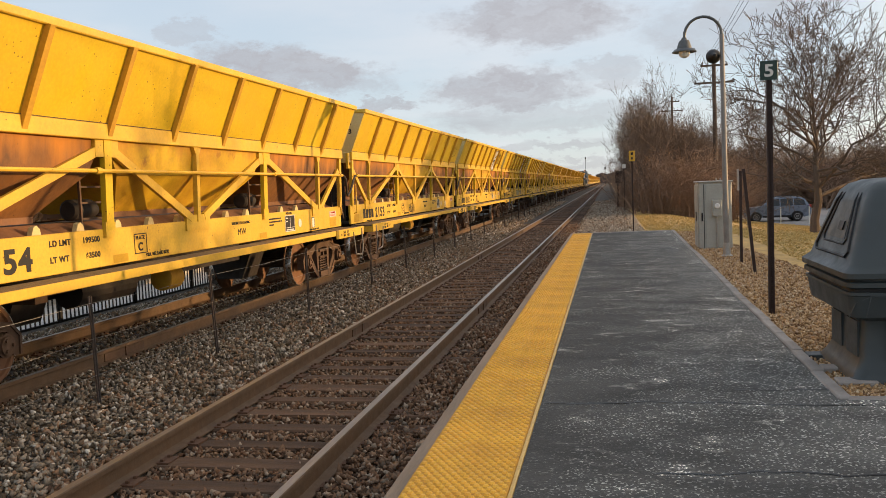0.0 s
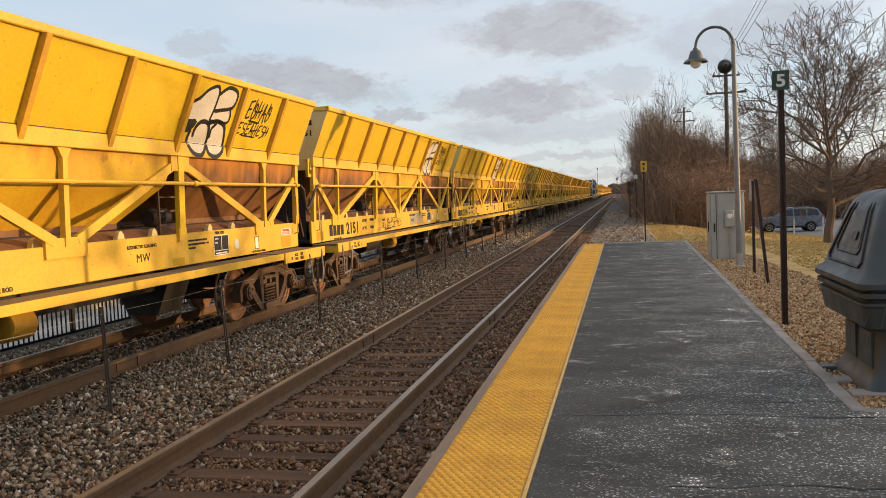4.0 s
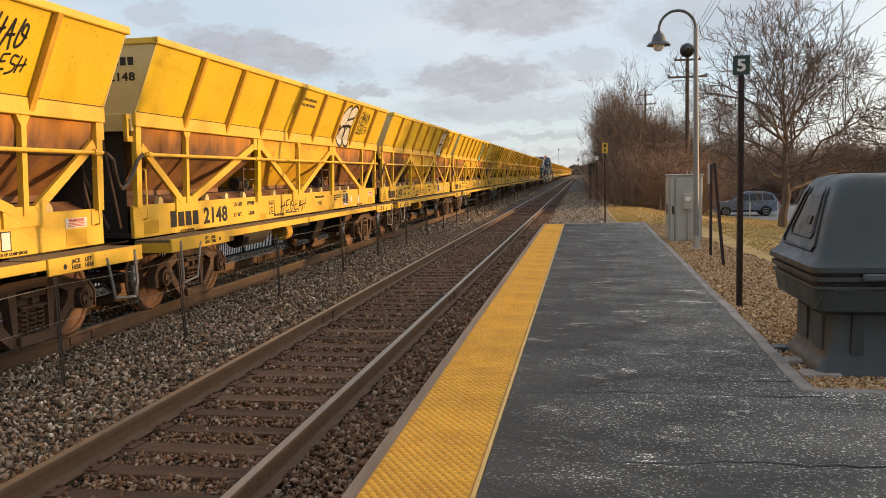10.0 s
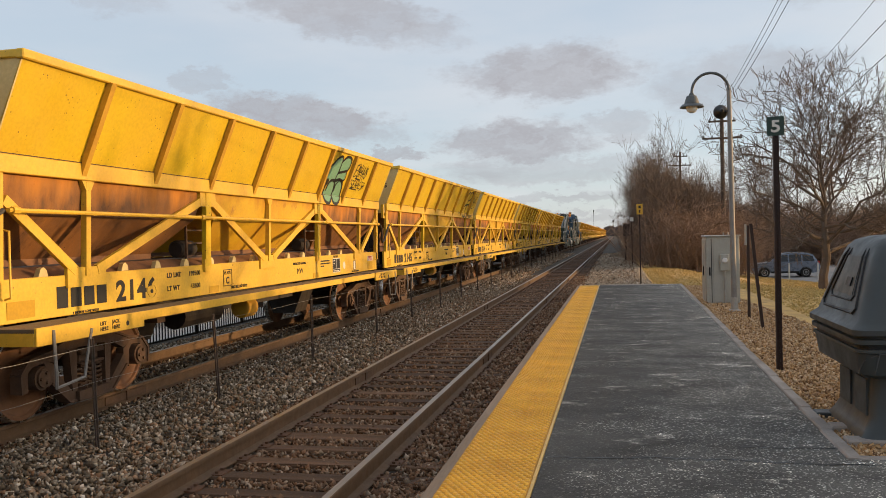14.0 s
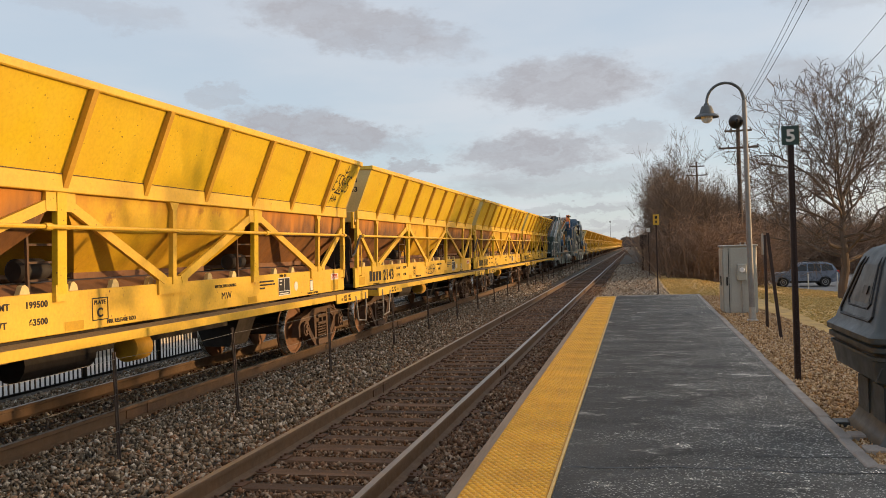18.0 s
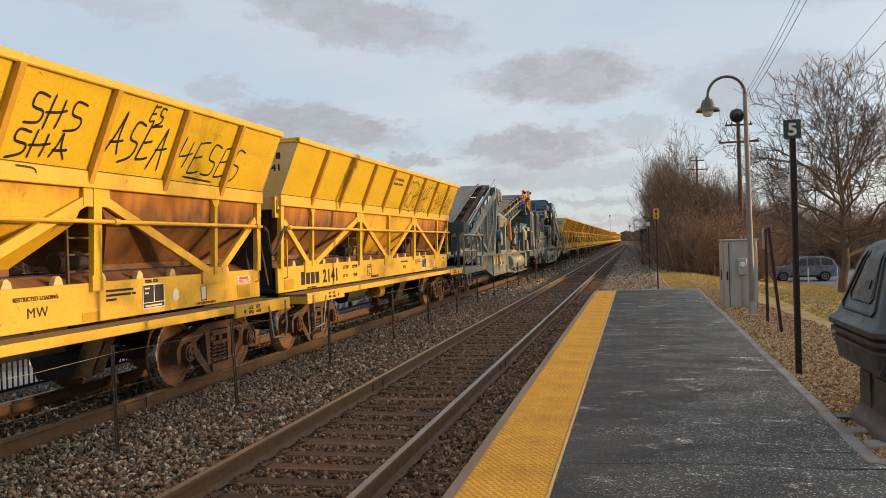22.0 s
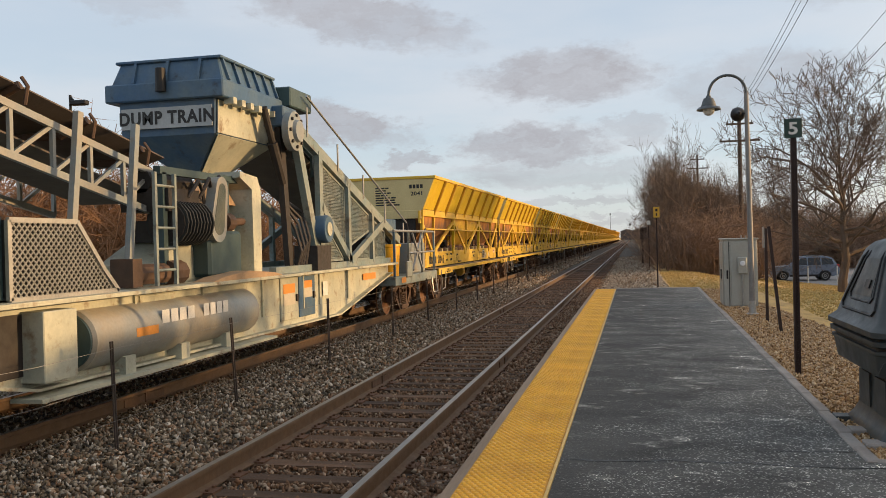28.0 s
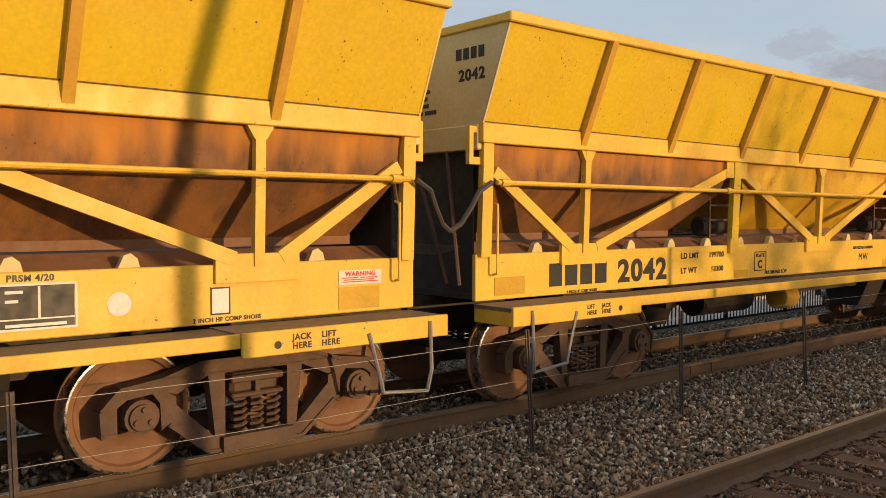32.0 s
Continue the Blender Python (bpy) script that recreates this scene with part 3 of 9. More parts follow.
def part(name, shape, mat, parent, label="", smooth=False):
    """One mesh object under a thing or a part."""
    me = shape if isinstance(shape, bpy.types.Mesh) else shape.mesh(name, mat, smooth)
    ob = new(name, me)
    ob.parent = parent
    if label:
        tagged(ob, label)
    return ob


def thing(name, label, category, group="", at=(0, 0, 0), kind=""):
    ob = new(name)
    ob.empty_display_size = 0.2
    ob.location = at
    return tagged(ob, label, category, group, kind)


def solid(name, shape, mat, label, category, group="", kind="", smooth=False):
    ob = new(name, shape.mesh(name, mat, smooth))
    return tagged(ob, label, category, group, kind)


def lettering(name, text, mat, parent, at, height, turn, width=1.0, label="", align="LEFT", depth=0.002, bold=0.05):
    cu = bpy.data.curves.new(name, "FONT")
    cu.body, cu.size, cu.align_x, cu.extrude, cu.offset = text, height / 0.7, align, depth, height * bold
    cu.space_character = 1.12
    cu.materials.append(mat)
    ob = new(name, cu)
    ob.parent = parent
    ob.matrix_basis = Matrix.Translation(at) @ turn.to_4x4() @ Matrix.Diagonal((width, 1, 1, 1))
    if label:
        tagged(ob, label)
    return ob


FACE_TRACK = Euler((radians(90), 0, radians(90))).to_matrix()   # lettering read from +x
FACE_BACK = Euler((radians(90), 0, 0)).to_matrix()              # lettering read from -y


def bars(shape, rows, x, y0, z0, z1, cover=0.7):
    """Lines of unreadable print on a side that faces +x: (start, end) spans between two heights."""
    h = (z1 - z0) / len(rows)
    for i, spans in enumerate(rows):
        zt = z1 - i * h
        for a, b in spans:
            shape.box(x, x + 0.003, y0 + a, y0 + b, zt - h * cover, zt)
    return shape

# ---- the ground and the line ----
TRAIN_X, TRAIN_Z = -6.955, 0.085     # axis and rail height of the far line
NEAR_X = -2.91                       # axis of the near line
PLAT_Z = 0.23
rnd = random.Random(4)


def bed_height(x, y):
    """Height of the ballast and the verge across the line."""
    pts = ((-60, -1.2), (-14, -0.5), (-10.6, -0.38), (-9.4, -0.2), (-8.3, -0.10), (-5.75, -0.09), (-5.0, -0.075), (-4.2, -0.09), (-3.72, -0.105), (-3.6, -0.205),
           (-2.2, -0.205), (-1.4, -0.215), (-1.0, -0.2), (1.7, 0.0), (3.2, 0.13), (7.0, -0.15), (14, -0.9), (24, -1.25), (60, -1.3))
    for (a, za), (b, zb) in zip(pts, pts[1:]):
        if a <= x <= b:
            z = za + (zb - za) * (x - a) / (b - a)
            break
    else:
        z = pts[0][1] if x < pts[0][0] else pts[-1][1]
    if x > 1.0:
        z = z - 1.0 * min(max((y - 26) / 40, 0), 1) * min((x - 1.0) / 5, 1)
    return z


def build_ground():
    xs = [-3000, -600, -200, -100, -60, -30, -20, -14, -12, -10.6, -9.4, -8.3, -7.0, -5.75, -5.0, -4.2, -3.72, -3.6, -2.9, -2.2, -1.4, -1.0, -0.4, 0.4, 1.0, 1.7, 2.4, 3.2, 4.5, 7, 10, 14, 24, 40, 60, 150, 600, 3000]
    ys = [-600, -100, -30, -10, 0, 6, 12, 18, 24, 28, 32, 38, 46, 56, 66, 80, 100, 140, 200, 300, 500, 900, 4000]
    me = bpy.data.meshes.new("ground")
    v = [(x, y, bed_height(x, y) - 0.012) for y in ys for x in xs]
    n = len(xs)
    f = [(j * n + i, j * n + i + 1, (j + 1) * n + i + 1, (j + 1) * n + i) for j in range(len(ys) - 1) for i in range(n - 1)]
    me.from_pydata(v, [], f)
    for m in (GRASS_GROUND, BALLAST, SOIL):
        me.materials.append(m)
    k = 0
    for j in range(len(ys) - 1):
        for i in range(n - 1):
            xm, ym = (xs[i] + xs[i + 1]) / 2, ys[j]
            me.polygons[k].material_index = 1 if -10.6 < xm < 0.5 or (ym >= 28 and xm < 0.9 and xm > -10) else 0
            k += 1
    tagged(new("ground", me), "dormant golden grass and grey ballast beside the line", "ground", kind="structure")


def stones(name, count, place, size, mat, label):
    """Loose stones strewn over the bed, one object."""
    rng = np.random.default_rng(7)
    cube = np.array([(1, 0.2, 0), (-0.2, 1, 0), (-1, -0.2, 0), (0.2, -1, 0), (0.15, 0, 1), (0, -0.15, -1)], float)
    faces = np.array([(0, 1, 4), (1, 2, 4), (2, 3, 4), (3, 0, 4), (1, 0, 5), (2, 1, 5), (3, 2, 5), (0, 3, 5)])
    pos = np.array([place(rng) for _ in range(count)])
    sz = rng.uniform(size[0], size[1], (count, 1, 1)) * rng.uniform(0.55, 1.3, (count, 1, 3))
    pts = cube[None] * rng.uniform(0.7, 1.2, (count, 6, 1)) * sz * 0.9
    pts = pts + rng.normal(0, 0.24, (count, 6, 3)) * sz
    a, b = rng.uniform(0, 6.28, count), rng.uniform(-0.7, 0.7, count)
    ca, sa, cb, sb = np.cos(a), np.sin(a), np.cos(b), np.sin(b)
    R = np.stack([np.stack([ca, -sa * cb, sa * sb], -1), np.stack([sa, ca * cb, -ca * sb], -1), np.stack([0 * a, sb, cb], -1)], 1)
    pts = np.einsum("nij,nkj->nki", R, pts) + pos[:, None]
    me = bpy.data.meshes.new(name)
    me.vertices.add(count * 6)
    me.vertices.foreach_set("co", pts.ravel())
    fi = (faces[None] + (np.arange(count) * 6)[:, None, None]).reshape(-1)
    me.loops.add(len(fi))
    me.loops.foreach_set("vertex_index", fi)
    me.polygons.add(count * 8)
    me.polygons.foreach_set("loop_start", np.arange(0, len(fi), 3))
    me.update(calc_edges=True)
    me.validate()
    me.materials.append(mat)
    return tagged(new(name, me), label, "gravel", kind="stuff")


def build_ballast():
    rails = (NEAR_X - 0.754, NEAR_X + 0.754, TRAIN_X - 0.754, TRAIN_X + 0.754)

    def middle(rng):
        """Between the tracks and under the train."""
        while True:
            x, y = rng.uniform(-9.3, -3.75), 2.2 + 40 * rng.random() ** 1.9
            if -7.62 < x < -6.28 and rng.random() < 0.5 or any(abs(x - r) < 0.1 for r in rails):
                continue
            return x, y, bed_height(x, y) + rng.uniform(-0.012, 0.022)
    stones("ballast_stones", 84000, middle, (0.016, 0.037), STONE, "grey and brown crushed ballast stones between the tracks")

    def near(rng):
        """In the near track's cribs and over its sleeper ends."""
        while True:
            x, y = rng.uniform(-3.95, -1.36), 2.2 + 40 * rng.random() ** 1.9
            out = abs(x - NEAR_X) - 0.86
            if any(abs(x - r) < 0.1 for r in rails) or out < 0 and ((y + 13.4) / 0.5 + 0.23) % 1.0 < 0.46 and rng.random() < 0.93:
                continue
            z = bed_height(x, y) + rng.uniform(-0.012, 0.02)
            if out > 0 and x > NEAR_X:
                z = -0.165 + 0.02 * math.sin(y * 2.3) - 0.02 * out - (0.02 if rng.random() < 0.35 else 0.0)
            return x, y, z
    stones("crib_stones", 46000, near, (0.016, 0.036), STONE_RUST, "rust-stained ballast stones in the near track")

    def behind(rng):
        while True:
            x, y = rng.uniform(-9.3, -1.36), rng.uniform(-9, 2.4)
            if all(abs(x - r) > 0.1 for r in (NEAR_X - 0.754, NEAR_X + 0.754, TRAIN_X - 0.754, TRAIN_X + 0.754)):
                return x, y, bed_height(x, y) + 0.01
    stones("near_ballast_stones", 14000, behind, (0.025, 0.05), STONE, "grey and brown crushed ballast stones beside the platform")

    def far(rng):
        y = 30 + 60 * rng.random() ** 1.3
        x = rng.uniform(-6, 0.9)
        while abs(x - NEAR_X) < 1.4:
            x = rng.uniform(-6, 0.9)
        return x, y, bed_height(x, y) + 0.01
    def verge(rng):
        y = 28.6 + 45 * rng.random() ** 1.4
        x = rng.uniform(-1.35, 1.25)
        return x, y, bed_height(x, y) + 0.015
    stones("verge_stones", 11000, verge, (0.028, 0.055), STONE_PALE, "pale dusty stones on the verge past the platform")
    stones("far_ballast_stones", 12000, far, (0.04, 0.075), STONE, "grey crushed ballast farther along the line")


def rail_profile():
    """Half outline of a flat-bottomed rail, head at z = 0."""
    h = [(0.036, -0.005), (0.030, 0.0), (-0.030, 0.0), (-0.036, -0.005), (-0.037, -0.036), (-0.011, -0.047), (-0.009, -0.145), (-0.03, -0.155), (-0.076, -0.170), (-0.076, -0.181)]
    return h + [(-x, z) for x, z in reversed(h[4:])]


def build_track(name, cx, z, y0, y1, label, spacing, tie_top, ties_to):
    t = thing(name, label, "railway track", "railway tracks", kind="structure")
    for s in (-1, 1):
        prof = [(cx + s * 0.754 + a, z + b) for a, b in rail_profile()]
        me_side = Shape().prism(prof, "y", y0, y1)
        r = part("rail", me_side, RAIL_SIDE, t, "rusty rail with a bright worn head")
        top = Shape().box(cx + s * 0.754 - 0.029, cx + s * 0.754 + 0.029, y0, y1, z - 0.002, z + 0.0025)
        part("rail_head", top, RAIL_TOP, r, "bright worn running surface")
        joints = Shape()
        for yj in np.arange(y0 + 3.1 + s, min(y1, 60), 11.9):
            for sd in (-1, 1):
                joints.box(cx + s * 0.754 + sd * 0.012 - 0.012, cx + s * 0.754 + sd * 0.012 + 0.012, yj - 0.45, yj + 0.45, z - 0.145, z - 0.05)
            joints.box(cx + s * 0.754 - 0.04, cx + s * 0.754 + 0.04, yj - 0.006, yj + 0.006, z - 0.17, z - 0.004)
        part("joint_bars", joints, RUST_CAST, r)
    # sleepers: eight slightly different timbers, each laid many times
    kinds = []
    for k in range(8):
        q = random.Random(k)
        w, l = 0.115 + q.uniform(-0.008, 0.008), 1.30 + q.uniform(-0.04, 0.04)
        s = Shape().cbox(-l, l, -w, w, -0.16, 0, 0.012)
        s.v = [(x + q.uniform(-0.006, 0.006), y + q.uniform(-0.008, 0.008), zz + (q.uniform(-0.01, 0.004) if zz > -0.05 else 0)) for x, y, zz in s.v]
        kinds.append(s.mesh("sleeper", TIE_WOOD))
    rest = Shape()
    iron = Shape()
    n = 0
    y = ties_to[0]
    while y < y1:
        n += 1
        if n <= 240 and y < ties_to[1]:
            o = part("sleeper", kinds[n % 8], TIE_WOOD, t)
            o.location = (cx + rnd.uniform(-0.04, 0.04), y, tie_top)
            o.rotation_euler = (0, 0, rnd.uniform(-0.012, 0.012))
        elif y < 260:
            rest.box(cx - 1.3, cx + 1.3, y - 0.115, y + 0.115, tie_top - 0.1, tie_top)
        if y < 45:
            for s in (-1, 1):
                xr = cx + s * 0.754
                iron.box(xr - 0.17, xr + 0.17, y - 0.09, y + 0.09, tie_top - 0.004, tie_top + 0.014)
                for dx, dy in ((-0.1, -0.06), (-0.1, 0.055), (0.1, -0.05), (0.1, 0.06)):
                    iron.box(xr + dx - 0.014, xr + dx + 0.014, y + dy - 0.012, y + dy + 0.012, tie_top, tie_top + 0.034)
        y += spacing
    if rest.v:
        o = part("far_sleepers", rest, TIE_WOOD, t)
        tagged(o, kind="stuff")
    tagged(part("tie_plates", iron, PLATE_RUST, t, "rusty tie plates and spikes"), kind="stuff")
    return t


# ---- the platform ----
def build_platform():
    pf = thing("platform", "low asphalt station platform with a yellow tactile edge", "platform", kind="structure")
    # right edge runs slightly outwards; the slab widens before the kerb corner
    poly = [(-0.575, -14), (7.5, -14), (7.5, 6.62), (1.60, 6.62), (1.90, 28.05), (-0.575, 28.05)]
    slab = Shape().prism(poly, "z", -0.25, PLAT_Z)
    part("slab", slab, ASPHALT, pf, "worn black asphalt with pale scuffs")
    part("timber_edge", Shape().cbox(-1.30, -1.205, -14, 28.3, -0.10, PLAT_Z - 0.012, 0.008), TIMBER_EDGE, pf, "weathered grey edge timber")
    part("edge_base", Shape().box(-1.205, -0.575, -14, 28.3, -0.25, PLAT_Z - 0.012), CONCRETE, pf)
    end = Shape().box(-0.56, 1.90, 28.05, 28.33, -0.2, PLAT_Z + 0.004)
    part("end_kerb", end, CONCRETE, pf, "pale concrete end strip")
    part("edge_strip", Shape().box(-0.606, -0.582, -14, 28.05, 0.1, PLAT_Z + 0.006), TACTILE_EDGE, pf, "cream joint strip")
    # crack filler lines and seams
    seam = Shape()
    q = random.Random(12)
    for y0, x0, x1 in ((6.45, -0.55, 1.7), (6.9, 0.9, 1.6), (4.9, 0.2, 2.6), (13.2, -0.5, 1.6)):
        x, y = x0, y0
        while x < x1:
            nx, ny = x + q.uniform(0.05, 0.14), y + q.uniform(-0.035, 0.035)
            seam.quad((x, y - 0.010, PLAT_Z + 0.003), (nx, ny - 0.010, PLAT_Z + 0.003), (nx, ny + 0.012, PLAT_Z + 0.003), (x, y + 0.012, PLAT_Z + 0.003))
            x, y = nx, ny
    part("cracks", seam, BLACK_PAINT, pf, "dark cracks in the asphalt")
    # tactile tiles with truncated domes
    tile = Shape().cbox(-0.298, 0.298, -0.455, 0.455, -0.015, 0.0, 0.004)
    for j in range(20):
        for i in range(11 - j % 2):
            cx, cy = -0.27 + (i + 0.5 * (j % 2)) * 0.054, -0.432 + j * 0.0455
            v = [(cx + math.cos(a) * r, cy + math.sin(a) * r, z) for r, z in ((0.0205, 0.0), (0.0125, 0.011)) for a in [math.pi * (k + 0.5) / 3 for k in range(6)]]
            tile.add(v, [(6, 7, 8, 9, 10, 11)] + [(k, (k + 1) % 6, (k + 1) % 6 + 6, k + 6) for k in range(6)])
    me = tile.mesh("tactile_tile", TACTILE)
    # faces below the dome tops take the copy with the shade in it
    me.materials.append(TACTILE_SHADE_DIRT)
    for p in me.polygons:
        if p.center.z < 0.001:
            p.material_index = 1
    y = -13.78
    while y < 28.2:
        o = part("tactile_tile", me, TACTILE, pf)
        o.location = (-0.908, y, PLAT_Z + 0.004)
        y += 0.914
    # kerb stones along the bed
    kinds = [Shape().cbox(-0.055, 0.055, -0.44, 0.44, -0.2, 0.008 + k * 0.004, 0.012).mesh("kerb_stone", CONCRETE) for k in range(3)]
    y = 7.1
    while y < 28:
        o = part("kerb_stone", kinds[int(y * 7) % 3], CONCRETE, pf)
        o.location = (1.66 + (y - 6.62) * 0.3 / 21.4 + rnd.uniform(-0.008, 0.008), y, PLAT_Z)
        y += 0.9
    for x in np.arange(2.1, 6.5, 0.9):
        o = part("kerb_stone", kinds[int(x * 3) % 3], CONCRETE, pf)
        o.location = (x + 0.02, 6.68, PLAT_Z - 0.004)
        o.rotation_euler = (0, 0, math.pi / 2)


def build_bed():
    poly = [(1.70, 6.72), (7.4, 6.72), (6.0, 9.5), (3.6, 12.5), (3.1, 20), (2.6, 27.5), (1.98, 28.0)]
    bed = new("gravel_bed", Shape().prism(poly, "z", 0.05, PLAT_Z - 0.025).mesh("gravel_bed", MULCH_BED))
    tagged(bed, "bed of tan gravel and wood chips beside the platform", "ground", kind="structure")

    def place(rng):
        while True:
            y = 6.75 + 21 * rng.random() ** 1.5
            x = rng.uniform(1.72, 6.5)
            lim = 3.6 if y > 12.5 else 6.2 - (y - 9) * 0.75 if y > 9 else 6.2
            lim = min(lim, 3.6 - (y - 12.5) * 0.066) if y > 12.5 else lim
            if x < lim and x > 1.72 + (y - 6.6) * 0.014:
                return x, y, PLAT_Z - 0.02 + rng.uniform(0, 0.012)
    stones("gravel_chips", 30000, place, (0.011, 0.028), MULCH, "tan gravel and wood chips in the planting bed")


build_ground()
build_track("near_track", NEAR_X, 0.0, -14, 900, "near track on weathered timber sleepers", 0.5, -0.178, (-13.4, 98))
build_track("far_track", TRAIN_X, TRAIN_Z, -30, 900, "far track with rust-brown rails under the train", 0.5, -0.1, (-13.5, 22))
build_platform()
build_bed()
build_ballast()

# ---- the hopper cars ----
CAR_PITCH, CAR_LEN = 14.35, 13.6
POSTS = (0.10, 1.55, 4.47, 6.75, 9.25, 12.05, 13.50)
RIBS = [1.43 + 1.533 * k for k in range(8)]


def side_frame_shape():
    """A cast bogie side frame seen from the side, between two axles 1.83 m apart, centred on y = 0; thickness along x."""
    s = Shape()
    a, b = -0.05, 0.05
    for sg in (-1, 1):
        for poly in ([(1.07, 0.33), (1.17, 0.33), (1.18, 0.52), (1.13, 0.60), (1.05, 0.655), (1.0, 0.58), (1.07, 0.53)],
                     [(1.05, 0.655), (0.90, 0.685), (0.74, 0.695), (0.72, 0.60), (0.82, 0.60), (1.0, 0.58)],
                     [(0.645, 0.40), (0.755, 0.33), (0.765, 0.53), (0.82, 0.60), (0.72, 0.60), (0.645, 0.56)],
                     [(0.74, 0.695), (0.46, 0.78), (0.0, 0.79), (0.0, 0.695), (0.40, 0.685), (0.645, 0.575), (0.72, 0.60)],
                     [(0.265, 0.21), (0.345, 0.21), (0.40, 0.69), (0.265, 0.70)],
                     [(0.645, 0.40), (0.70, 0.365), (0.40, 0.115), (0.27, 0.10), (0.27, 0.21), (0.345, 0.21), (0.645, 0.50)]):
            s.prism([(sg * y, z) for y, z in poly], "x", a, b)
        # raised flanges of the casting
        for p, q2 in (((1.17, 0.33), (1.18, 0.52)), ((1.18, 0.52), (1.05, 0.655)), ((1.05, 0.655), (0.74, 0.697)), ((0.74, 0.697), (0.46, 0.785)), ((0.46, 0.785), (0.0, 0.793)), ((0.70, 0.362), (0.40, 0.112)), ((0.40, 0.112), (0.0, 0.10))):
            s.beam((0, sg * p[0], p[1]), (0, sg * q2[0], q2[1]), 0.135, 0.03, (1, 0, 0))
    s.beam((0, -0.30, 0.155), (0, 0.30, 0.155), 0.20, 0.11, (1, 0, 0))
    return s


def spring_shape():
    s = Shape()
    for dy in (-0.14, 0.0, 0.14):
        pts = [(0.03 + 0.055 * math.cos(k * 1.05), dy + 0.055 * math.sin(k * 1.05), 0.225 + k * 0.0085) for k in range(33)]
        s.tube(pts, 0.014, 5)
    return s


def wheel_shape(side):
    """Outer face, rim and flange of one wheel, axis along x."""
    p = [(0.0, 0.10), (0.02, 0.14), (-0.012, 0.19), (-0.03, 0.30), (-0.012, 0.385), (0.012, 0.40), (0.016, 0.43), (0.012, 0.449), (0.0, 0.455), (-0.09, 0.462), (-0.10, 0.487), (-0.125, 0.487), (-0.13, 0.42), (-0.10, 0.36), (-0.09, 0.15)]
    return Shape().lathe([(side * a, r) for a, r in p], (side * 0.835, 0, 0), "x", 32)


def tread_shape(side):
    return Shape().lathe([(side * 0.0175, 0.438), (side * 0.0155, 0.452), (side * 0.006, 0.4585), (side * -0.088, 0.4655), (side * -0.090, 0.44)], (side * 0.835, 0, 0), "x", 32, False)


WHEEL_MESH = [wheel_shape(s).mesh("wheel", RUST_WHEEL, True) for s in (-1, 1)]
TREAD_MESH = [tread_shape(s).mesh("tread", BRIGHT_STEEL, True) for s in (-1, 1)]
AXLE_MESH = Shape().cyl((-0.9, 0, 0), (0.9, 0, 0), 0.08, 14).cyl((-1.09, 0, 0), (-0.9, 0, 0), 0.125, 16).cyl((0.9, 0, 0), (1.09, 0, 0), 0.125, 16).cyl((-1.115, 0, 0), (-1.09, 0, 0), 0.095, 16).cyl((1.09, 0, 0), (1.115, 0, 0), 0.095, 16)
for _s in (-1, 1):
    for _k in range(3):
        _a = _k * 2.094
        AXLE_MESH.cyl((_s * 1.11, 0.06 * math.cos(_a), 0.06 * math.sin(_a)), (_s * 1.135, 0.06 * math.cos(_a), 0.06 * math.sin(_a)), 0.02, 6)
AXLE_MESH = AXLE_MESH.mesh("axle", RUST_CAST, True)
FRAME_MESH = side_frame_shape().mesh("side_frame", RUST_CAST)
SPRING_MESH = spring_shape().mesh("spring_nest", RUST_CAST)
BOLSTER_MESH = Shape().cbox(-1.0, 1.0, -0.2, 0.2, 0.50, 0.66, 0.03).cbox(-1.06, 1.06, -0.22, 0.22, 0.60, 0.655, 0.01).cbox(-1.06, 1.06, -0.22, 0.22, 0.485, 0.52, 0.01).box(-1.05, 1.05, -0.02, 0.02, 0.52, 0.60).mesh("bolster", RUST_CAST)
ADAPTER_MESH = Shape().cbox(-0.06, 0.1, -0.15, 0.15, -0.13, 0.12, 0.02).mesh("bearing_adapter", RUST_CAST)


def add_bogie(car, u):
    """bolster > side frames, springs; the two wheelsets turn, so they hang under the bolster too."""
    bo = part("bogie", BOLSTER_MESH, RUST_CAST, car, "rust-brown two-axle bogie")
    bo.location = (0, u, 0)
    for s in (-1, 1):
        fr = part("side_frame", FRAME_MESH, RUST_CAST, bo)
        fr.location = (s * 0.985, 0, 0)
        sp = part("spring_nest", SPRING_MESH, RUST_CAST, bo)
        sp.location = (s * 1.0 - 0.03, 0, 0)
    for dy in (-0.915, 0.915):
        ax = part("wheelset", AXLE_MESH, RUST_CAST, car, "rusty wheelset with bright treads")
        ax.location = (0, u + dy, 0.457)
        for k in (0, 1):
            part("wheel", WHEEL_MESH[k], RUST_WHEEL, ax)
            part("tread", TREAD_MESH[k], BRIGHT_STEEL, ax)
    return bo


def upper_x(z):
    return 1.045 + (z - 2.76) * (1.415 - 1.045) / (3.66 - 2.76)


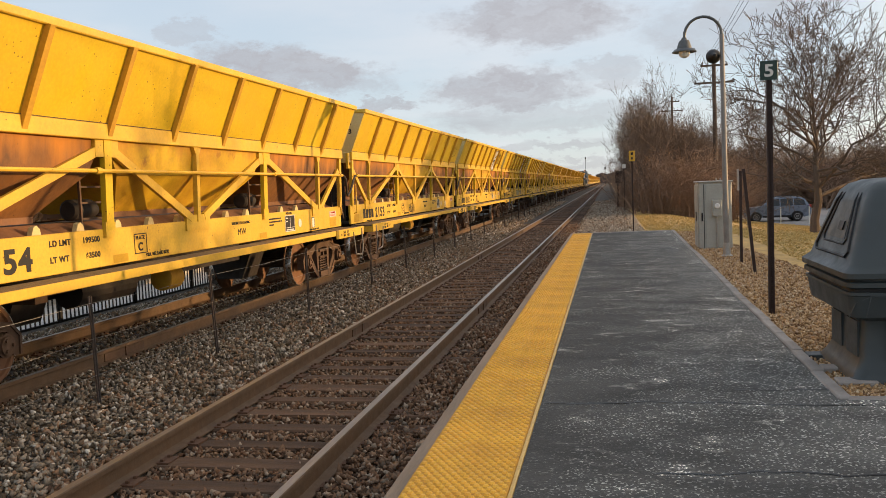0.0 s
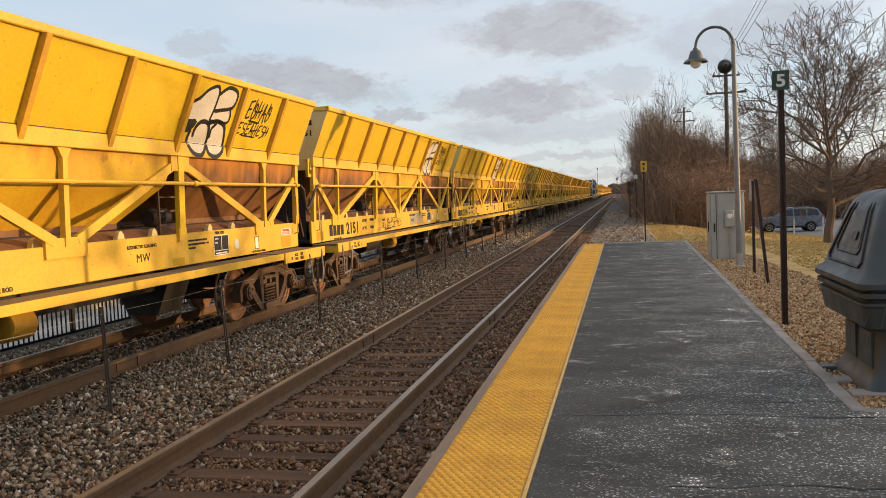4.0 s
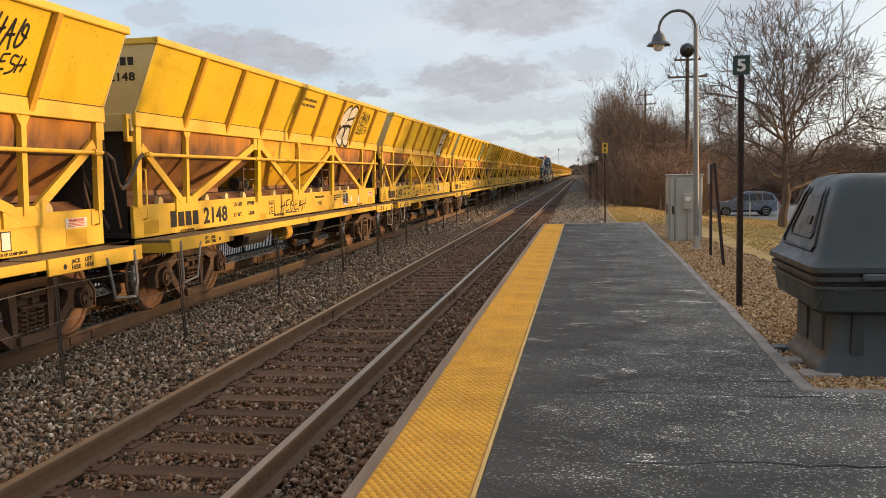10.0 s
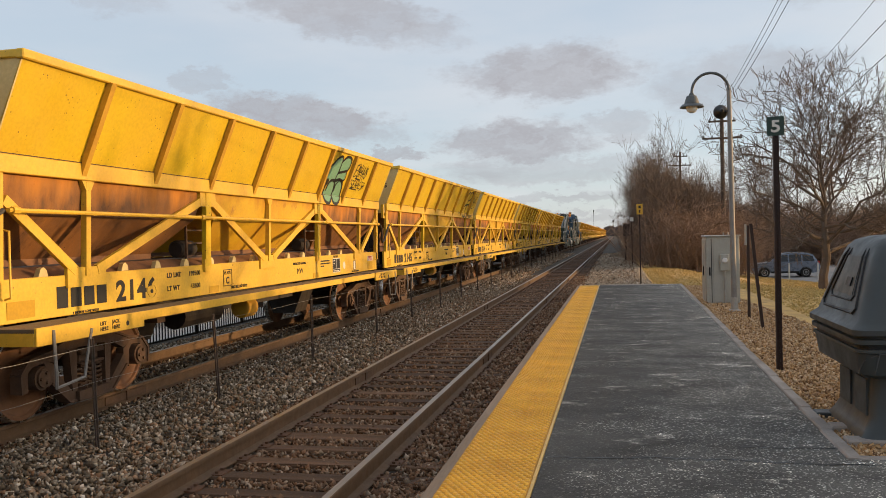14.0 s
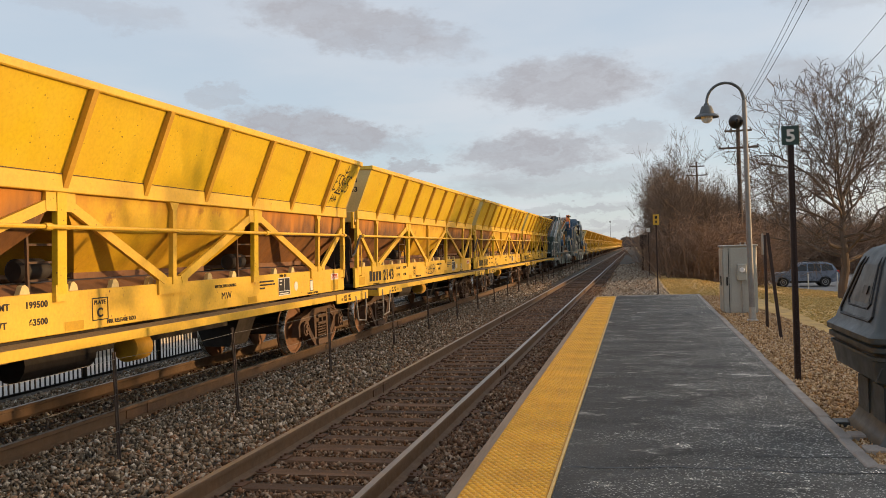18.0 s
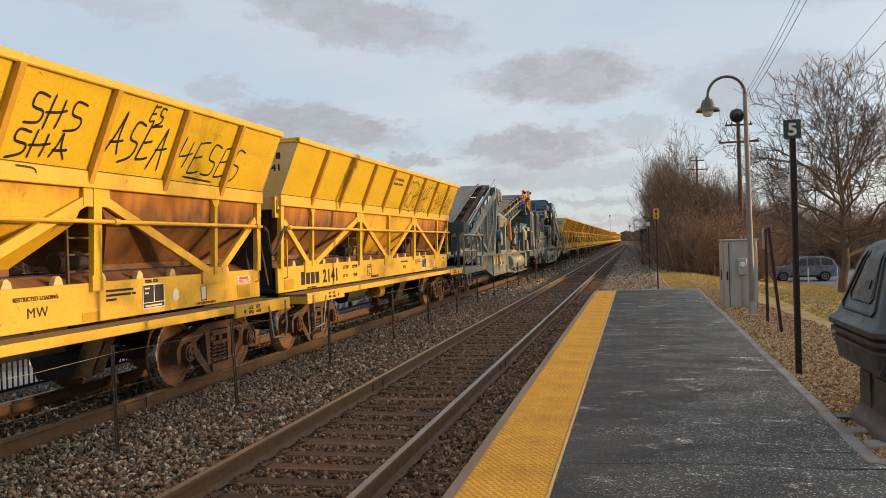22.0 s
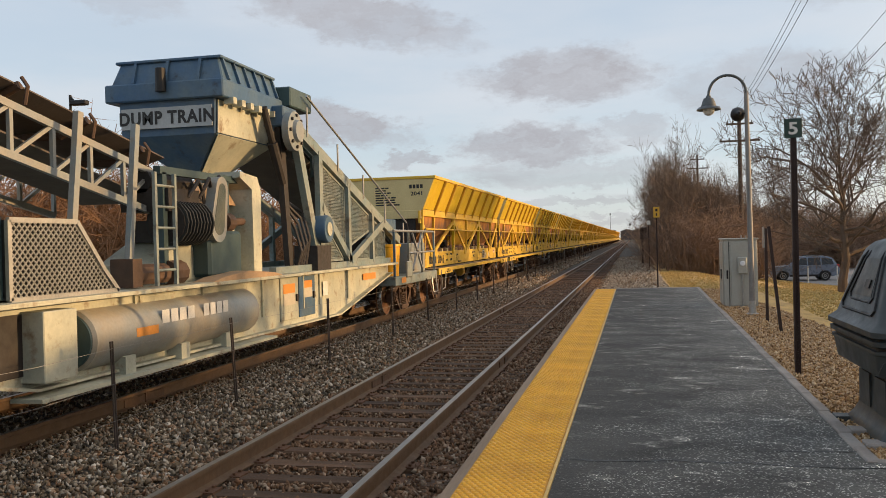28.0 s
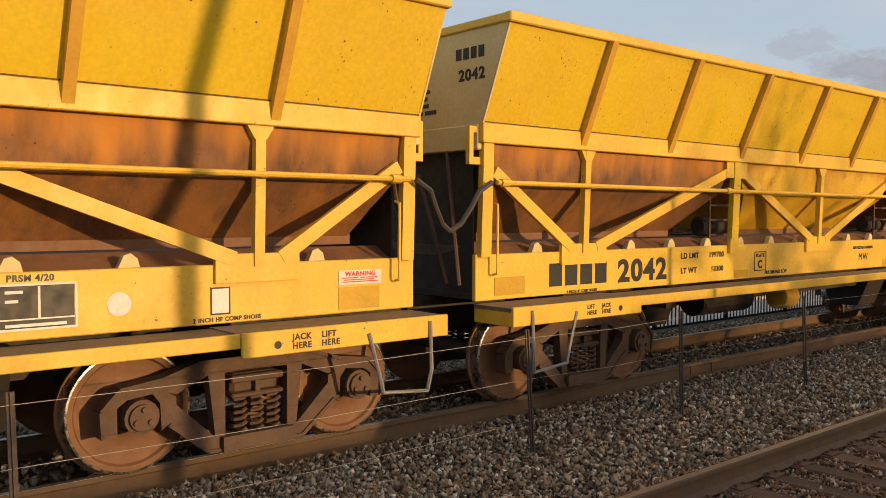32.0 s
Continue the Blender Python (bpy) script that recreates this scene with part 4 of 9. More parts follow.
def hopper_shape(u0, u1, run0, run1):
    """An open-bottomed hopper: steep sheets to a knee, then sheets that run in to the mouth; thin plates."""
    v = []
    levels = ((2.62, 0.985, 0.0), (2.16, 0.93, 0.33), (1.66, 0.50, 1.0))
    for t in (0.0, 0.012):
        for z, x, run in levels:
            a, b, x = u0 + run * run0 + t, u1 - run * run1 - t, x - t
            v += [(-x, a, z), (x, a, z), (x, b, z), (-x, b, z)]
    f = []
    for i in range(4):
        j = (i + 1) % 4
        for k in (0, 4):
            f += [(k + i, k + j, k + 4 + j, k + 4 + i), (k + 12 + j, k + 12 + i, k + 16 + i, k + 16 + j)]
        f += [(j, i, 12 + i, 12 + j), (8 + i, 8 + j, 20 + j, 20 + i)]
    return Shape().add(v, f)


def hopper_lip(u0, u1, run0, run1):
    s = Shape()
    for sg in (-1, 1):
        s.beam((sg * 0.50, u0 + run0 - 0.04, 1.66), (sg * 0.50, u1 - run1 + 0.04, 1.66), 0.05, 0.09, (1, 0, 0))
    s.beam((-0.5, u0 + run0, 1.66), (0.5, u0 + run0, 1.66), 0.09, 0.05)
    s.beam((-0.5, u1 - run1, 1.66), (0.5, u1 - run1, 1.66), 0.09, 0.05)
    return s


def build_car():
    car = thing("hopper_car", "yellow side-truss ballast hopper car on two bogies", "rail car", "hopper cars of the train")
    hidden = {}

    def put(name, shape, mat, label=""):
        # the side away from the platform is never seen near: one mesh for each paint
        if sg > 0:
            return part(name, shape, mat, car, label)
        hidden.setdefault(mat, Shape()).add(shape.v, shape.f)

    for sg in (-1, 1):
        xo = lambda z, off=0.0: sg * (upper_x(z) + off)
        # flared upper side in plates
        edges = [0.0] + RIBS + [CAR_LEN]
        for a, b in zip(edges, edges[1:]):
            put("side_plate", Shape().quad((xo(2.74), a, 2.74), (xo(2.74), b, 2.74), (xo(3.66), b, 3.66), (xo(3.66), a, 3.66), 0.012 * sg), YELLOW)
        for r in RIBS:
            put("rib", Shape().beam((xo(2.60, 0.045), r, 2.62), (xo(3.66, 0.03), r, 3.64), 0.085, 0.075, (0, 1, 0)), YELLOW_RIB)
        put("top_rim", Shape().cbox(min(sg * 1.36, sg * 1.45), max(sg * 1.36, sg * 1.45), -0.03, CAR_LEN + 0.03, 3.63, 3.725, 0.012), YELLOW_PALE)
        put("top_chord", Shape().cbox(min(sg * 0.985, sg * 1.06), max(sg * 0.985, sg * 1.06), 0.0, CAR_LEN, 2.565, 2.755, 0.008), YELLOW_PALE)
        put("side_sill", Shape().cbox(min(sg * 0.90, sg * 0.955), max(sg * 0.90, sg * 0.955), 0.0, CAR_LEN, 1.05, 1.50, 0.008), YELLOW_PALE)
        for i, u in enumerate(POSTS):
            main = i in (2, 4)
            end = i in (0, 6)
            w = 0.13 if end else 0.15 if main else 0.085
            put("post", Shape().beam((sg * 0.965, u, 1.48), (sg * 1.0, u, 2.60), 0.07, w, (1, 0, 0)), YELLOW_PALE if not main else YELLOW)
            if main:
                put("gusset", Shape().box(min(sg * 0.96, sg * 1.02), max(sg * 0.96, sg * 1.02), u - 0.24, u + 0.24, 2.36, 2.60), YELLOW_PALE)
                put("gusset", Shape().box(min(sg * 0.95, sg * 1.0), max(sg * 0.95, sg * 1.0), u - 0.1, u + 0.1, 1.40, 1.58), YELLOW_PALE)
            elif not end:
                put("gusset", Shape().box(min(sg * 0.94, sg * 0.985), max(sg * 0.94, sg * 0.985), u - 0.36, u + 0.36, 1.36, 1.58), YELLOW_PALE)
                put("gusset", Shape().prism([(u - 0.12, 2.57), (u + 0.12, 2.57), (u + 0.05, 2.46), (u - 0.05, 2.46)], "x", min(sg * 0.97, sg * 1.03), max(sg * 0.97, sg * 1.03)), YELLOW_PALE)
        for a, b in ((1, 0), (1, 2), (3, 2), (3, 4), (5, 4), (5, 6)):
            ua, ub = POSTS[a], POSTS[b]
            d = 1 if ub > ua else -1
            top = 2.30 if b in (0, 6) else 2.46
            put("diagonal", Shape().beam((sg * 0.965, ua + d * 0.2, 1.54), (sg * 0.99, ub - d * 0.1, top), 0.05, 0.115, (1, 0, 0)), YELLOW_PALE)
        put("seam", Shape().box(min(sg * 1.047, sg * 1.062), max(sg * 1.047, sg * 1.062), 0.02, CAR_LEN - 0.02, 2.755, 2.764), RUST_CAST, "rusty weld seam")
        # pipe rail
        pipe = Shape().cyl((sg * 1.09, 0.15, 2.19), (sg * 1.09, 13.45, 2.19), 0.024, 8)
        for u in POSTS[1:6]:
            pipe.box(min(sg * 1.0, sg * 1.1), max(sg * 1.0, sg * 1.1), u - 0.03, u + 0.03, 2.165, 2.19)
        for u in (0.25, 4.15, 9.5, 13.3):
            pipe.cyl((sg * 1.09, u - 0.05, 2.19), (sg * 1.09, u + 0.05, 2.19), 0.04, 8)
        put("air_pipe", pipe, YELLOW_PALE, "yellow side pipe")
        # walkway and end platforms
        put("walkway", Shape().box(min(sg * 0.955, sg * 1.44), max(sg * 0.955, sg * 1.44), 1.87, 11.65, 0.985, 1.02), GRATING, "grey walkway grating")
        put("walkway_edge", Shape().cbox(min(sg * 1.44, sg * 1.47), max(sg * 1.44, sg * 1.47), 1.87, 11.65, 0.93, 1.035, 0.006), YELLOW_PALE)
        for u0, u1 in ((-0.02, 1.87), (11.65, 13.55)):
            put("end_platform", Shape().box(min(sg * 0.955, sg * 1.46), max(sg * 0.955, sg * 1.46), u0, u1, 0.99, 1.03), GRATING)
            put("platform_fascia", Shape().cbox(min(sg * 1.46, sg * 1.495), max(sg * 1.46, sg * 1.495), u0, u1, 0.86, 1.04, 0.006).cbox(min(sg * 0.96, sg * 1.46), max(sg * 0.96, sg * 1.46), u0 if u0 < 1 else u1 - 0.03, u0 + 0.03 if u0 < 1 else u1, 0.86, 1.0, 0.004), YELLOW_PALE)
        # sill steps and grab irons
        for u, d in ((0.22, 1), (13.35, -1)):
            st = Shape()
            st.tube([(sg * 1.5, u, 1.0), (sg * 1.52, u, 0.60), (sg * 1.5, u + d * 0.03, 0.42), (sg * 1.5, u + d * 0.48, 0.46), (sg * 1.5, u + d * 0.52, 0.62), (sg * 1.5, u + d * 0.62, 0.95)], 0.017, 6)
            put("stirrup_step", st, POLE_GREY, "bent grey stirrup step")
            g = Shape().tube([(sg * 0.98, u - d * 0.02, 1.30), (sg * 1.05, u - d * 0.02, 1.32), (sg * 1.05, u - d * 0.02, 1.98), (sg * 0.98, u - d * 0.02, 2.0)], 0.012, 6)
            put("grab_iron", g, YELLOW_PALE)
            # lifting eye on the corner post
            e0 = u - d * 0.16
            eye = Shape()
            for a, b, c, e in ((-0.17, -0.12, 2.36, 2.72), (0.0, 0.05, 2.36, 2.72), (-0.17, 0.05, 2.66, 2.72), (-0.17, 0.05, 2.36, 2.43)):
                eye.box(min(sg * 0.93, sg * 0.985), max(sg * 0.93, sg * 0.985), e0 + d * (a if d > 0 else a), e0 + d * b, c, e) if d > 0 else eye.box(min(sg * 0.93, sg * 0.985), max(sg * 0.93, sg * 0.985), e0 - b, e0 - a, c, e)
            put("corner_bracket", eye, YELLOW_PALE, "open yellow corner bracket")
        # roller brackets under the hoppers
        br = []
        for u in np.arange(0.95, 12.9, 0.78):
            if any(abs(u - p) < 0.2 for p in POSTS):
                continue
            put("roller_bracket", Shape().prism([(u - 0.09, 1.48), (u + 0.08, 1.48), (u + 0.06, 1.56), (u + 0.01, 1.60), (u - 0.04, 1.585), (u - 0.06, 1.54)], "x", min(sg * 0.80, sg * 0.86), max(sg * 0.80, sg * 0.86)), TAN_END)
    for mat, s in hidden.items():
        tagged(part("far_side", s, mat, car), "side away from the platform", kind="stuff")
    for y, f in ((0.0, 1), (CAR_LEN - 0.02, 1)):
        end = Shape().prism([(-1.045, 2.74), (1.045, 2.74), (1.415, 3.66), (-1.415, 3.66)], "y", y, y + 0.02)
        part("end_plate", end, TAN_END, car, "dusty dull-yellow end plate")
        part("end_rim", Shape().cbox(-1.44, 1.44, y - 0.03, y + 0.05, 3.64, 3.72, 0.01), YELLOW_PALE, car)
        # a dark sheet, added so that the end stays dark behind its braces
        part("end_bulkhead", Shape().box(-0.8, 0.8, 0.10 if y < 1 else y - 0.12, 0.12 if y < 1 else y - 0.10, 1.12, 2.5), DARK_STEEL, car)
        part("end_beam", Shape().cbox(-1.0, 1.0, y - 0.02, y + 0.06, 2.50, 2.74, 0.01), TAN_END, car)
    hop = ((0.10, 4.45, 0.34, 0.80, RUSTY_SHEET), (4.50, 9.22, 0.85, 0.85, HOPPER_YELLOW), (9.28, 13.5, 0.80, 0.34, RUSTY_SHEET))
    for a, b, r0, r1, m in hop:
        h = part("hopper", hopper_shape(a, b, r0, r1), m, car, "rust-streaked sloping hopper" if m is RUSTY_SHEET else "yellow sloping hopper")
        part("hopper_lip", hopper_lip(a, b, r0, r1), RUST_WHEEL, h, "rusty lip round the hopper mouth")
    for sg in (1, -1):
        part("trough_plate", Shape().quad((sg * 0.80, 0.15, 1.49), (sg * 0.80, CAR_LEN - 0.15, 1.49), (sg * 0.58, CAR_LEN - 0.15, 1.60), (sg * 0.58, 0.15, 1.60), 0.012 * sg), RUST_WHEEL, car, "rusty sloping plate beside the belt")
    # under the hoppers: conveyor trough, centre sill, gear
    part("conveyor_belt", Shape().prism([(-0.62, 1.56), (-0.3, 1.47), (0.3, 1.47), (0.62, 1.56), (0.62, 1.58), (-0.62, 1.58)], "y", 0.1, CAR_LEN - 0.1), BELT, car, "dark conveyor belt")
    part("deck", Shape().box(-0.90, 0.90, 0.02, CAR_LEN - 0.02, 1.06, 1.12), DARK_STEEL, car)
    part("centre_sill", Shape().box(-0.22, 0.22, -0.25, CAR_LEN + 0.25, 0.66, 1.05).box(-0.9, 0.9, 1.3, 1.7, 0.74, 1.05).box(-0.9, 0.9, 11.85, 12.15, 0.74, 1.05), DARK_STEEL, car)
    for y, w in ((3.7, 1.5), (8.5, 1.4)):
        part("gear_box", Shape().cbox(-0.5, 0.5, y, y + w, 1.15, 1.46, 0.02), DARK_STEEL, car)
    for y in (4.2, 9.0):
        part("drive_motor", Shape().lathe([(0, 0.03), (0, 0.10), (0.03, 0.13), (0.40, 0.13), (0.42, 0.10), (0.5, 0.09), (0.5, 0.03)], (0.62, y, 1.74), "y", 16), DARK_STEEL, car, "dark drive motor between the hoppers", True)
        rungs = Shape().box(0.78, 0.81, y - 0.02, y + 0.01, 1.5, 2.3).box(0.78, 0.81, y + 0.55, y + 0.58, 1.5, 2.3)
        for k in range(4):
            rungs.box(0.785, 0.805, y, y + 0.57, 1.62 + k * 0.19, 1.645 + k * 0.19)
        part("guard_rail", rungs, RUST_CAST, car, "rusty guard rails")
    part("brake_reservoir", Shape().cyl((0.62, 4.1, 0.76), (0.62, 5.3, 0.76), 0.19, 16), DARK_STEEL, car)
    part("brake_cylinder", Shape().lathe([(0, 0.02), (0.0, 0.14), (0.02, 0.165), (0.36, 0.165), (0.40, 0.12), (0.48, 0.07), (0.5, 0.02)], (0.88, 5.75, 0.74), "y", 18), YELLOW_RIB, car, "small orange-yellow brake cylinder", True)
    part("slack_hopper", Shape().prism([(-0.5, 0.95), (0.5, 0.95), (0.24, 0.30), (-0.24, 0.30)], "y", 9.75, 10.4), DARK_STEEL, car)
    part("slack_hopper", Shape().prism([(-0.5, 0.95), (0.5, 0.95), (0.3, 0.45), (-0.3, 0.45)], "y", 3.4, 4.0), DARK_STEEL, car)
    part("drip_tray", Shape().quad((0.75, 7.9, 0.90), (1.40, 7.9, 0.95), (1.40, 9.5, 0.95), (0.75, 9.5, 0.86), 0.02), TAN_END, car, "dusty tray under the walkway")
    rig = Shape()
    for z in (0.82, 0.9):
        rig.cyl((0.75, 2.6, z), (0.75, 5.6, z + 0.04), 0.016, 6)
    rig.box(0.6, 1.2, 2.5, 3.4, 0.88, 0.93).box(0.7, 1.0, 3.0, 3.2, 0.78, 0.88)
    part("brake_rigging", rig, RUST_CAST, car)
    for y, d in ((-0.02, -1), (CAR_LEN + 0.02, 1)):
        cp = Shape().box(-0.1, 0.1, min(y, y + d * 0.3), max(y, y + d * 0.3), 0.72, 0.92).box(-0.16, 0.14, min(y + d * 0.24, y + d * 0.42), max(y + d * 0.24, y + d * 0.42), 0.66, 0.98)
        part("coupler", cp, RUST_CAST, car)
        hp = [(1.09, y - d * 0.1, 2.19), (1.09, y + d * 0.06, 2.10), (1.07, y + d * 0.14, 1.95), (1.04, y + d * 0.24, 1.80), (1.02, y + d * 0.355, 1.73)]
        part("air_hose", Shape().tube(hp, 0.026, 7), RUBBER, car, "black hose looped between cars")
        lad = Shape().cyl((0.55, y, 2.5), (0.80, y + d * 0.05, 1.2), 0.02, 6).cyl((0.1, y, 2.3), (0.62, y + d * 0.05, 1.2), 0.02, 6)
        part("end_brace", lad, RUST_CAST, car)
    for u in (1.5, 12.0):
        add_bogie(car, u)
    # stencils and patches on the near side
    x = 0.9575
    for u, z0, z1 in ((0.25, 1.09, 1.27), (4.55, 1.07, 1.17), (9.0, 1.07, 1.17), (12.8, 1.08, 1.27)):
        part("ochre_patch", Shape().box(x, x + 0.002, u, u + (0.42 if z1 > 1.2 else 0.32), z0, z1), YELLOW_PATCH, car, "ochre repaint patch")
    pl = Shape().box(x, x + 0.002, 10.22, 10.68, 1.13, 1.41)
    pan = part("test_panel", pl, BLACK_PAINT, car, "black and white test panel")
    fr = Shape()
    for a, b, c, d in ((10.2, 10.7, 1.41, 1.425), (10.2, 10.7, 1.115, 1.13), (10.2, 10.215, 1.13, 1.41), (10.685, 10.7, 1.13, 1.41), (10.45, 10.465, 1.195, 1.405), (10.22, 10.68, 1.185, 1.195), (10.25, 10.36, 1.36, 1.38), (10.25, 10.33, 1.30, 1.32), (10.25, 10.63, 1.14, 1.16)):
        fr.box(x + 0.002, x + 0.004, a, b, c, d)
    part("panel_border", fr, WHITE_PAINT, pan)
    sm = Shape()
    bars(sm, [[(0, 0.55)], [(0, 0.5), (0.53, 0.6)], [(0, 0.2)]], x, 9.45, 1.24, 1.40, 0.5)
    for text, u, z, h, xx in (("RESTRICTED LOADING", 7.93, 1.365, 0.042, x), ("BRK RELEASE ROD", 5.3, 1.09, 0.045, x), ("PRSM 4/20", 10.26, 1.44, 0.042, x), ("2 INCH HF COMP SHOES", 1.3, 1.058, 0.028, x), ("2 INCH HF COMP SHOES", 11.52, 1.07, 0.032, x),
                              ("JACK", 12.05, 0.96, 0.045, 1.496), ("HERE", 12.05, 0.895, 0.045, 1.496), ("LIFT", 12.3, 0.96, 0.045, 1.496), ("HERE", 12.3, 0.895, 0.045, 1.496),
                              ("LIFT", 1.0, 0.96, 0.04, 1.496), ("HERE", 1.0, 0.9, 0.04, 1.496), ("JACK", 1.22, 0.96, 0.04, 1.496), ("HERE", 1.22, 0.9, 0.04, 1.496)):
        lettering("stencil", text, BLACK_PAINT, car, (xx, u, z), h, FACE_TRACK, 1.0)
    for u in (11.93, 1.52):
        part("jack_hole", Shape().cyl((1.49, u, 0.935), (1.4965, u, 0.935), 0.03, 12), BLACK_PAINT, car)
    part("white_plate", Shape().box(x - 0.001, x + 0.001, 11.665, 11.815, 1.125, 1.325), WHITE_PAINT, car)
    for u0 in (5.03, 11.66):
        w = 0.30 if u0 < 6 else 0.16
        z0, z1 = (1.14, 1.40) if u0 < 6 else (1.12, 1.33)
        for a, b, c, d in ((0, w, z1 - 0.012, z1), (0, w, z0, z0 + 0.012), (0, 0.012, z0, z1), (w - 0.012, w, z0, z1)):
            sm.box(x, x + 0.003, u0 + a, u0 + b, c, d)
    sign = part("warning_label", Shape().box(x, x + 0.002, 12.8, 13.24, 1.29, 1.41), WHITE_PAINT, car, "white warning label with red print")
    part("red_print", bars(Shape(), [[(0.03, 0.2), (0.22, 0.4)], [(0.05, 0.36)], [(0.04, 0.4)]], x + 0.002, 12.8, 1.30, 1.35, 0.5), RED_PAINT, sign)
    lettering("warning_word", "WARNING", RED_PAINT, sign, (x + 0.003, 13.02, 1.362), 0.038, FACE_TRACK, 1.1, align="CENTER")
    part("white_disc", Shape().cyl((x, 10.98, 1.25), (x + 0.003, 10.98, 1.25), 0.085, 18), WHITE_PAINT, car, "round white sticker")
    part("stencil_print", sm, BLACK_PAINT, car, "small black stencilled print")
    lettering("load_stencil", "LD LMT", BLACK_PAINT, car, (x, 3.35, 1.36), 0.065, FACE_TRACK, 1.1)
    lettering("load_stencil", "LT WT", BLACK_PAINT, car, (x, 3.35, 1.18), 0.065, FACE_TRACK, 1.1)
    lettering("mw_stencil", "MW", BLACK_PAINT, car, (x, 8.12, 1.19), 0.105, FACE_TRACK, 1.15, bold=0.0)
    lettering("plate_stencil", "C", BLACK_PAINT, car, (x, 5.12, 1.18), 0.10, FACE_TRACK, 1.1)
    lettering("plate_stencil", "PLATE", BLACK_PAINT, car, (x, 5.07, 1.325), 0.045, FACE_TRACK, 1.1)
    # reporting mark as four plain blocks, on the sill and on the end
    mk = Shape()
    for k in range(4):
        mk.box(x, x + 0.003, 1.03 + k * 0.243, 1.03 + k * 0.243 + 0.19, 1.14, 1.38)
    me2 = Shape()
    for k in range(4):
        me2.box(0.66 + k * 0.108, 0.66 + k * 0.108 + 0.08, -0.004, 0.0, 3.37, 3.48)
    note = Shape()
    for k, w in enumerate((0.40, 0.32, 0.46, 0.36, 0.62, 0.58, 0.60, 0.72)):
        for a, b in ((0.0, 0.4), (0.45, 0.7), (0.75, 1.0)):
            note.box(-0.36 + a * w, -0.36 + b * w, -0.004, 0.0, 3.38 - k * 0.07, 3.42 - k * 0.07)
    part("end_print", note, BLACK_PAINT, car, "small black stencilled lines")
    part("owner_mark", mk, BLACK_PAINT, car, "bold black owner mark")
    part("end_mark", me2, BLACK_PAINT, car, "small black owner mark on the end")
    return car


def dress_car(car, number, load, tare):
    if number:
        lettering("car_number", number, BLACK_PAINT, car, (0.9575, 2.15, 1.14), 0.24, FACE_TRACK, 1.22)
        lettering("end_number", number, BLACK_PAINT, car, (0.70, -0.002, 3.17), 0.105, FACE_BACK, 1.15)
        lettering("load_stencil", load, BLACK_PAINT, car, (0.9575, 3.95, 1.36), 0.065, FACE_TRACK, 1.1)
        lettering("load_stencil", tare, BLACK_PAINT, car, (0.9575, 4.0, 1.18), 0.065, FACE_TRACK, 1.1)


def plain_car(base):
    """A car that stays far off: the same shapes, one mesh for each paint."""
    names = {YELLOW: "side_plates", YELLOW_PALE: "frame", YELLOW_RIB: "ribs", TAN_END: "end_plates", RUSTY_SHEET: "rusty_hoppers", HOPPER_YELLOW: "middle_hopper", RUST_CAST: "bogies", RUST_WHEEL: "wheels", BRIGHT_STEEL: "treads", DARK_STEEL: "underframe", GRATING: "walkways"}
    car = thing("hopper_car", "yellow side-truss ballast hopper car farther back in the train", "rail car", "hopper cars of the train")
    base.location = (0, 0, 0)
    bpy.context.view_layer.update()
    sums = {}
    for o in base.children_recursive:
        if o.type != "MESH" or o.data.materials[0] not in names:
            continue
        s = sums.setdefault(o.data.materials[0], Shape())
        s.add([o.matrix_world @ v.co for v in o.data.vertices], [tuple(p.vertices) for p in o.data.polygons])
    for mat, s in sums.items():
        tagged(part(names[mat], s, mat, car), kind="stuff")
    return car


TRAIN = []          # (thing, its place along the train)
FIRST = 4.85        # place of the first car's end at the start


def build_train():
    base = build_car()
    far = plain_car(base)
    base.location = (TRAIN_X, FIRST, TRAIN_Z)
    TRAIN.append((base, 0.0, "2154"))
    for k in range(1, 14):
        TRAIN.append((copy_thing(base, pose(TRAIN_X, FIRST + k * CAR_PITCH, TRAIN_Z)), k * CAR_PITCH, str(2154 - k)))
    for k in range(24):
        s = MACHINE_END + k * CAR_PITCH
        if k == 23:
            far.location = (TRAIN_X, FIRST + s, TRAIN_Z)
            TRAIN.append((far, s, ""))
            continue
        TRAIN.append((copy_thing(base if k < 4 else far, pose(TRAIN_X, FIRST + s, TRAIN_Z)), s, str(2041 + k) if k < 2 else ""))
    for car, s, number in TRAIN:
        dress_car(car, number, "199700" if number == "2042" else "199500", "63300" if number == "2042" else "63500")


# ---- spray paint on the cars ----
def skin(u, z, lift=0.003):
    """A point on the upper side: flared plate above, chord below."""
    return (upper_x(z) + lift if z > 2.757 else 1.0605 + lift, u, z)


def curve_through(pts, n=6):
    """Points of a smooth line through the given ones."""
    p = [pts[0]] + list(pts) + [pts[-1]]
    out = []
    for a, b, c, d in zip(p, p[1:], p[2:], p[3:]):
        for k in range(n):
            t = k / n
            out.append(tuple(0.5 * (2 * b[i] + (c[i] - a[i]) * t + (2 * a[i] - 5 * b[i] + 4 * c[i] - d[i]) * t * t + (3 * b[i] - a[i] - 3 * c[i] + d[i]) * t ** 3) for i in (0, 1)))
    return out + [tuple(pts[-1])]


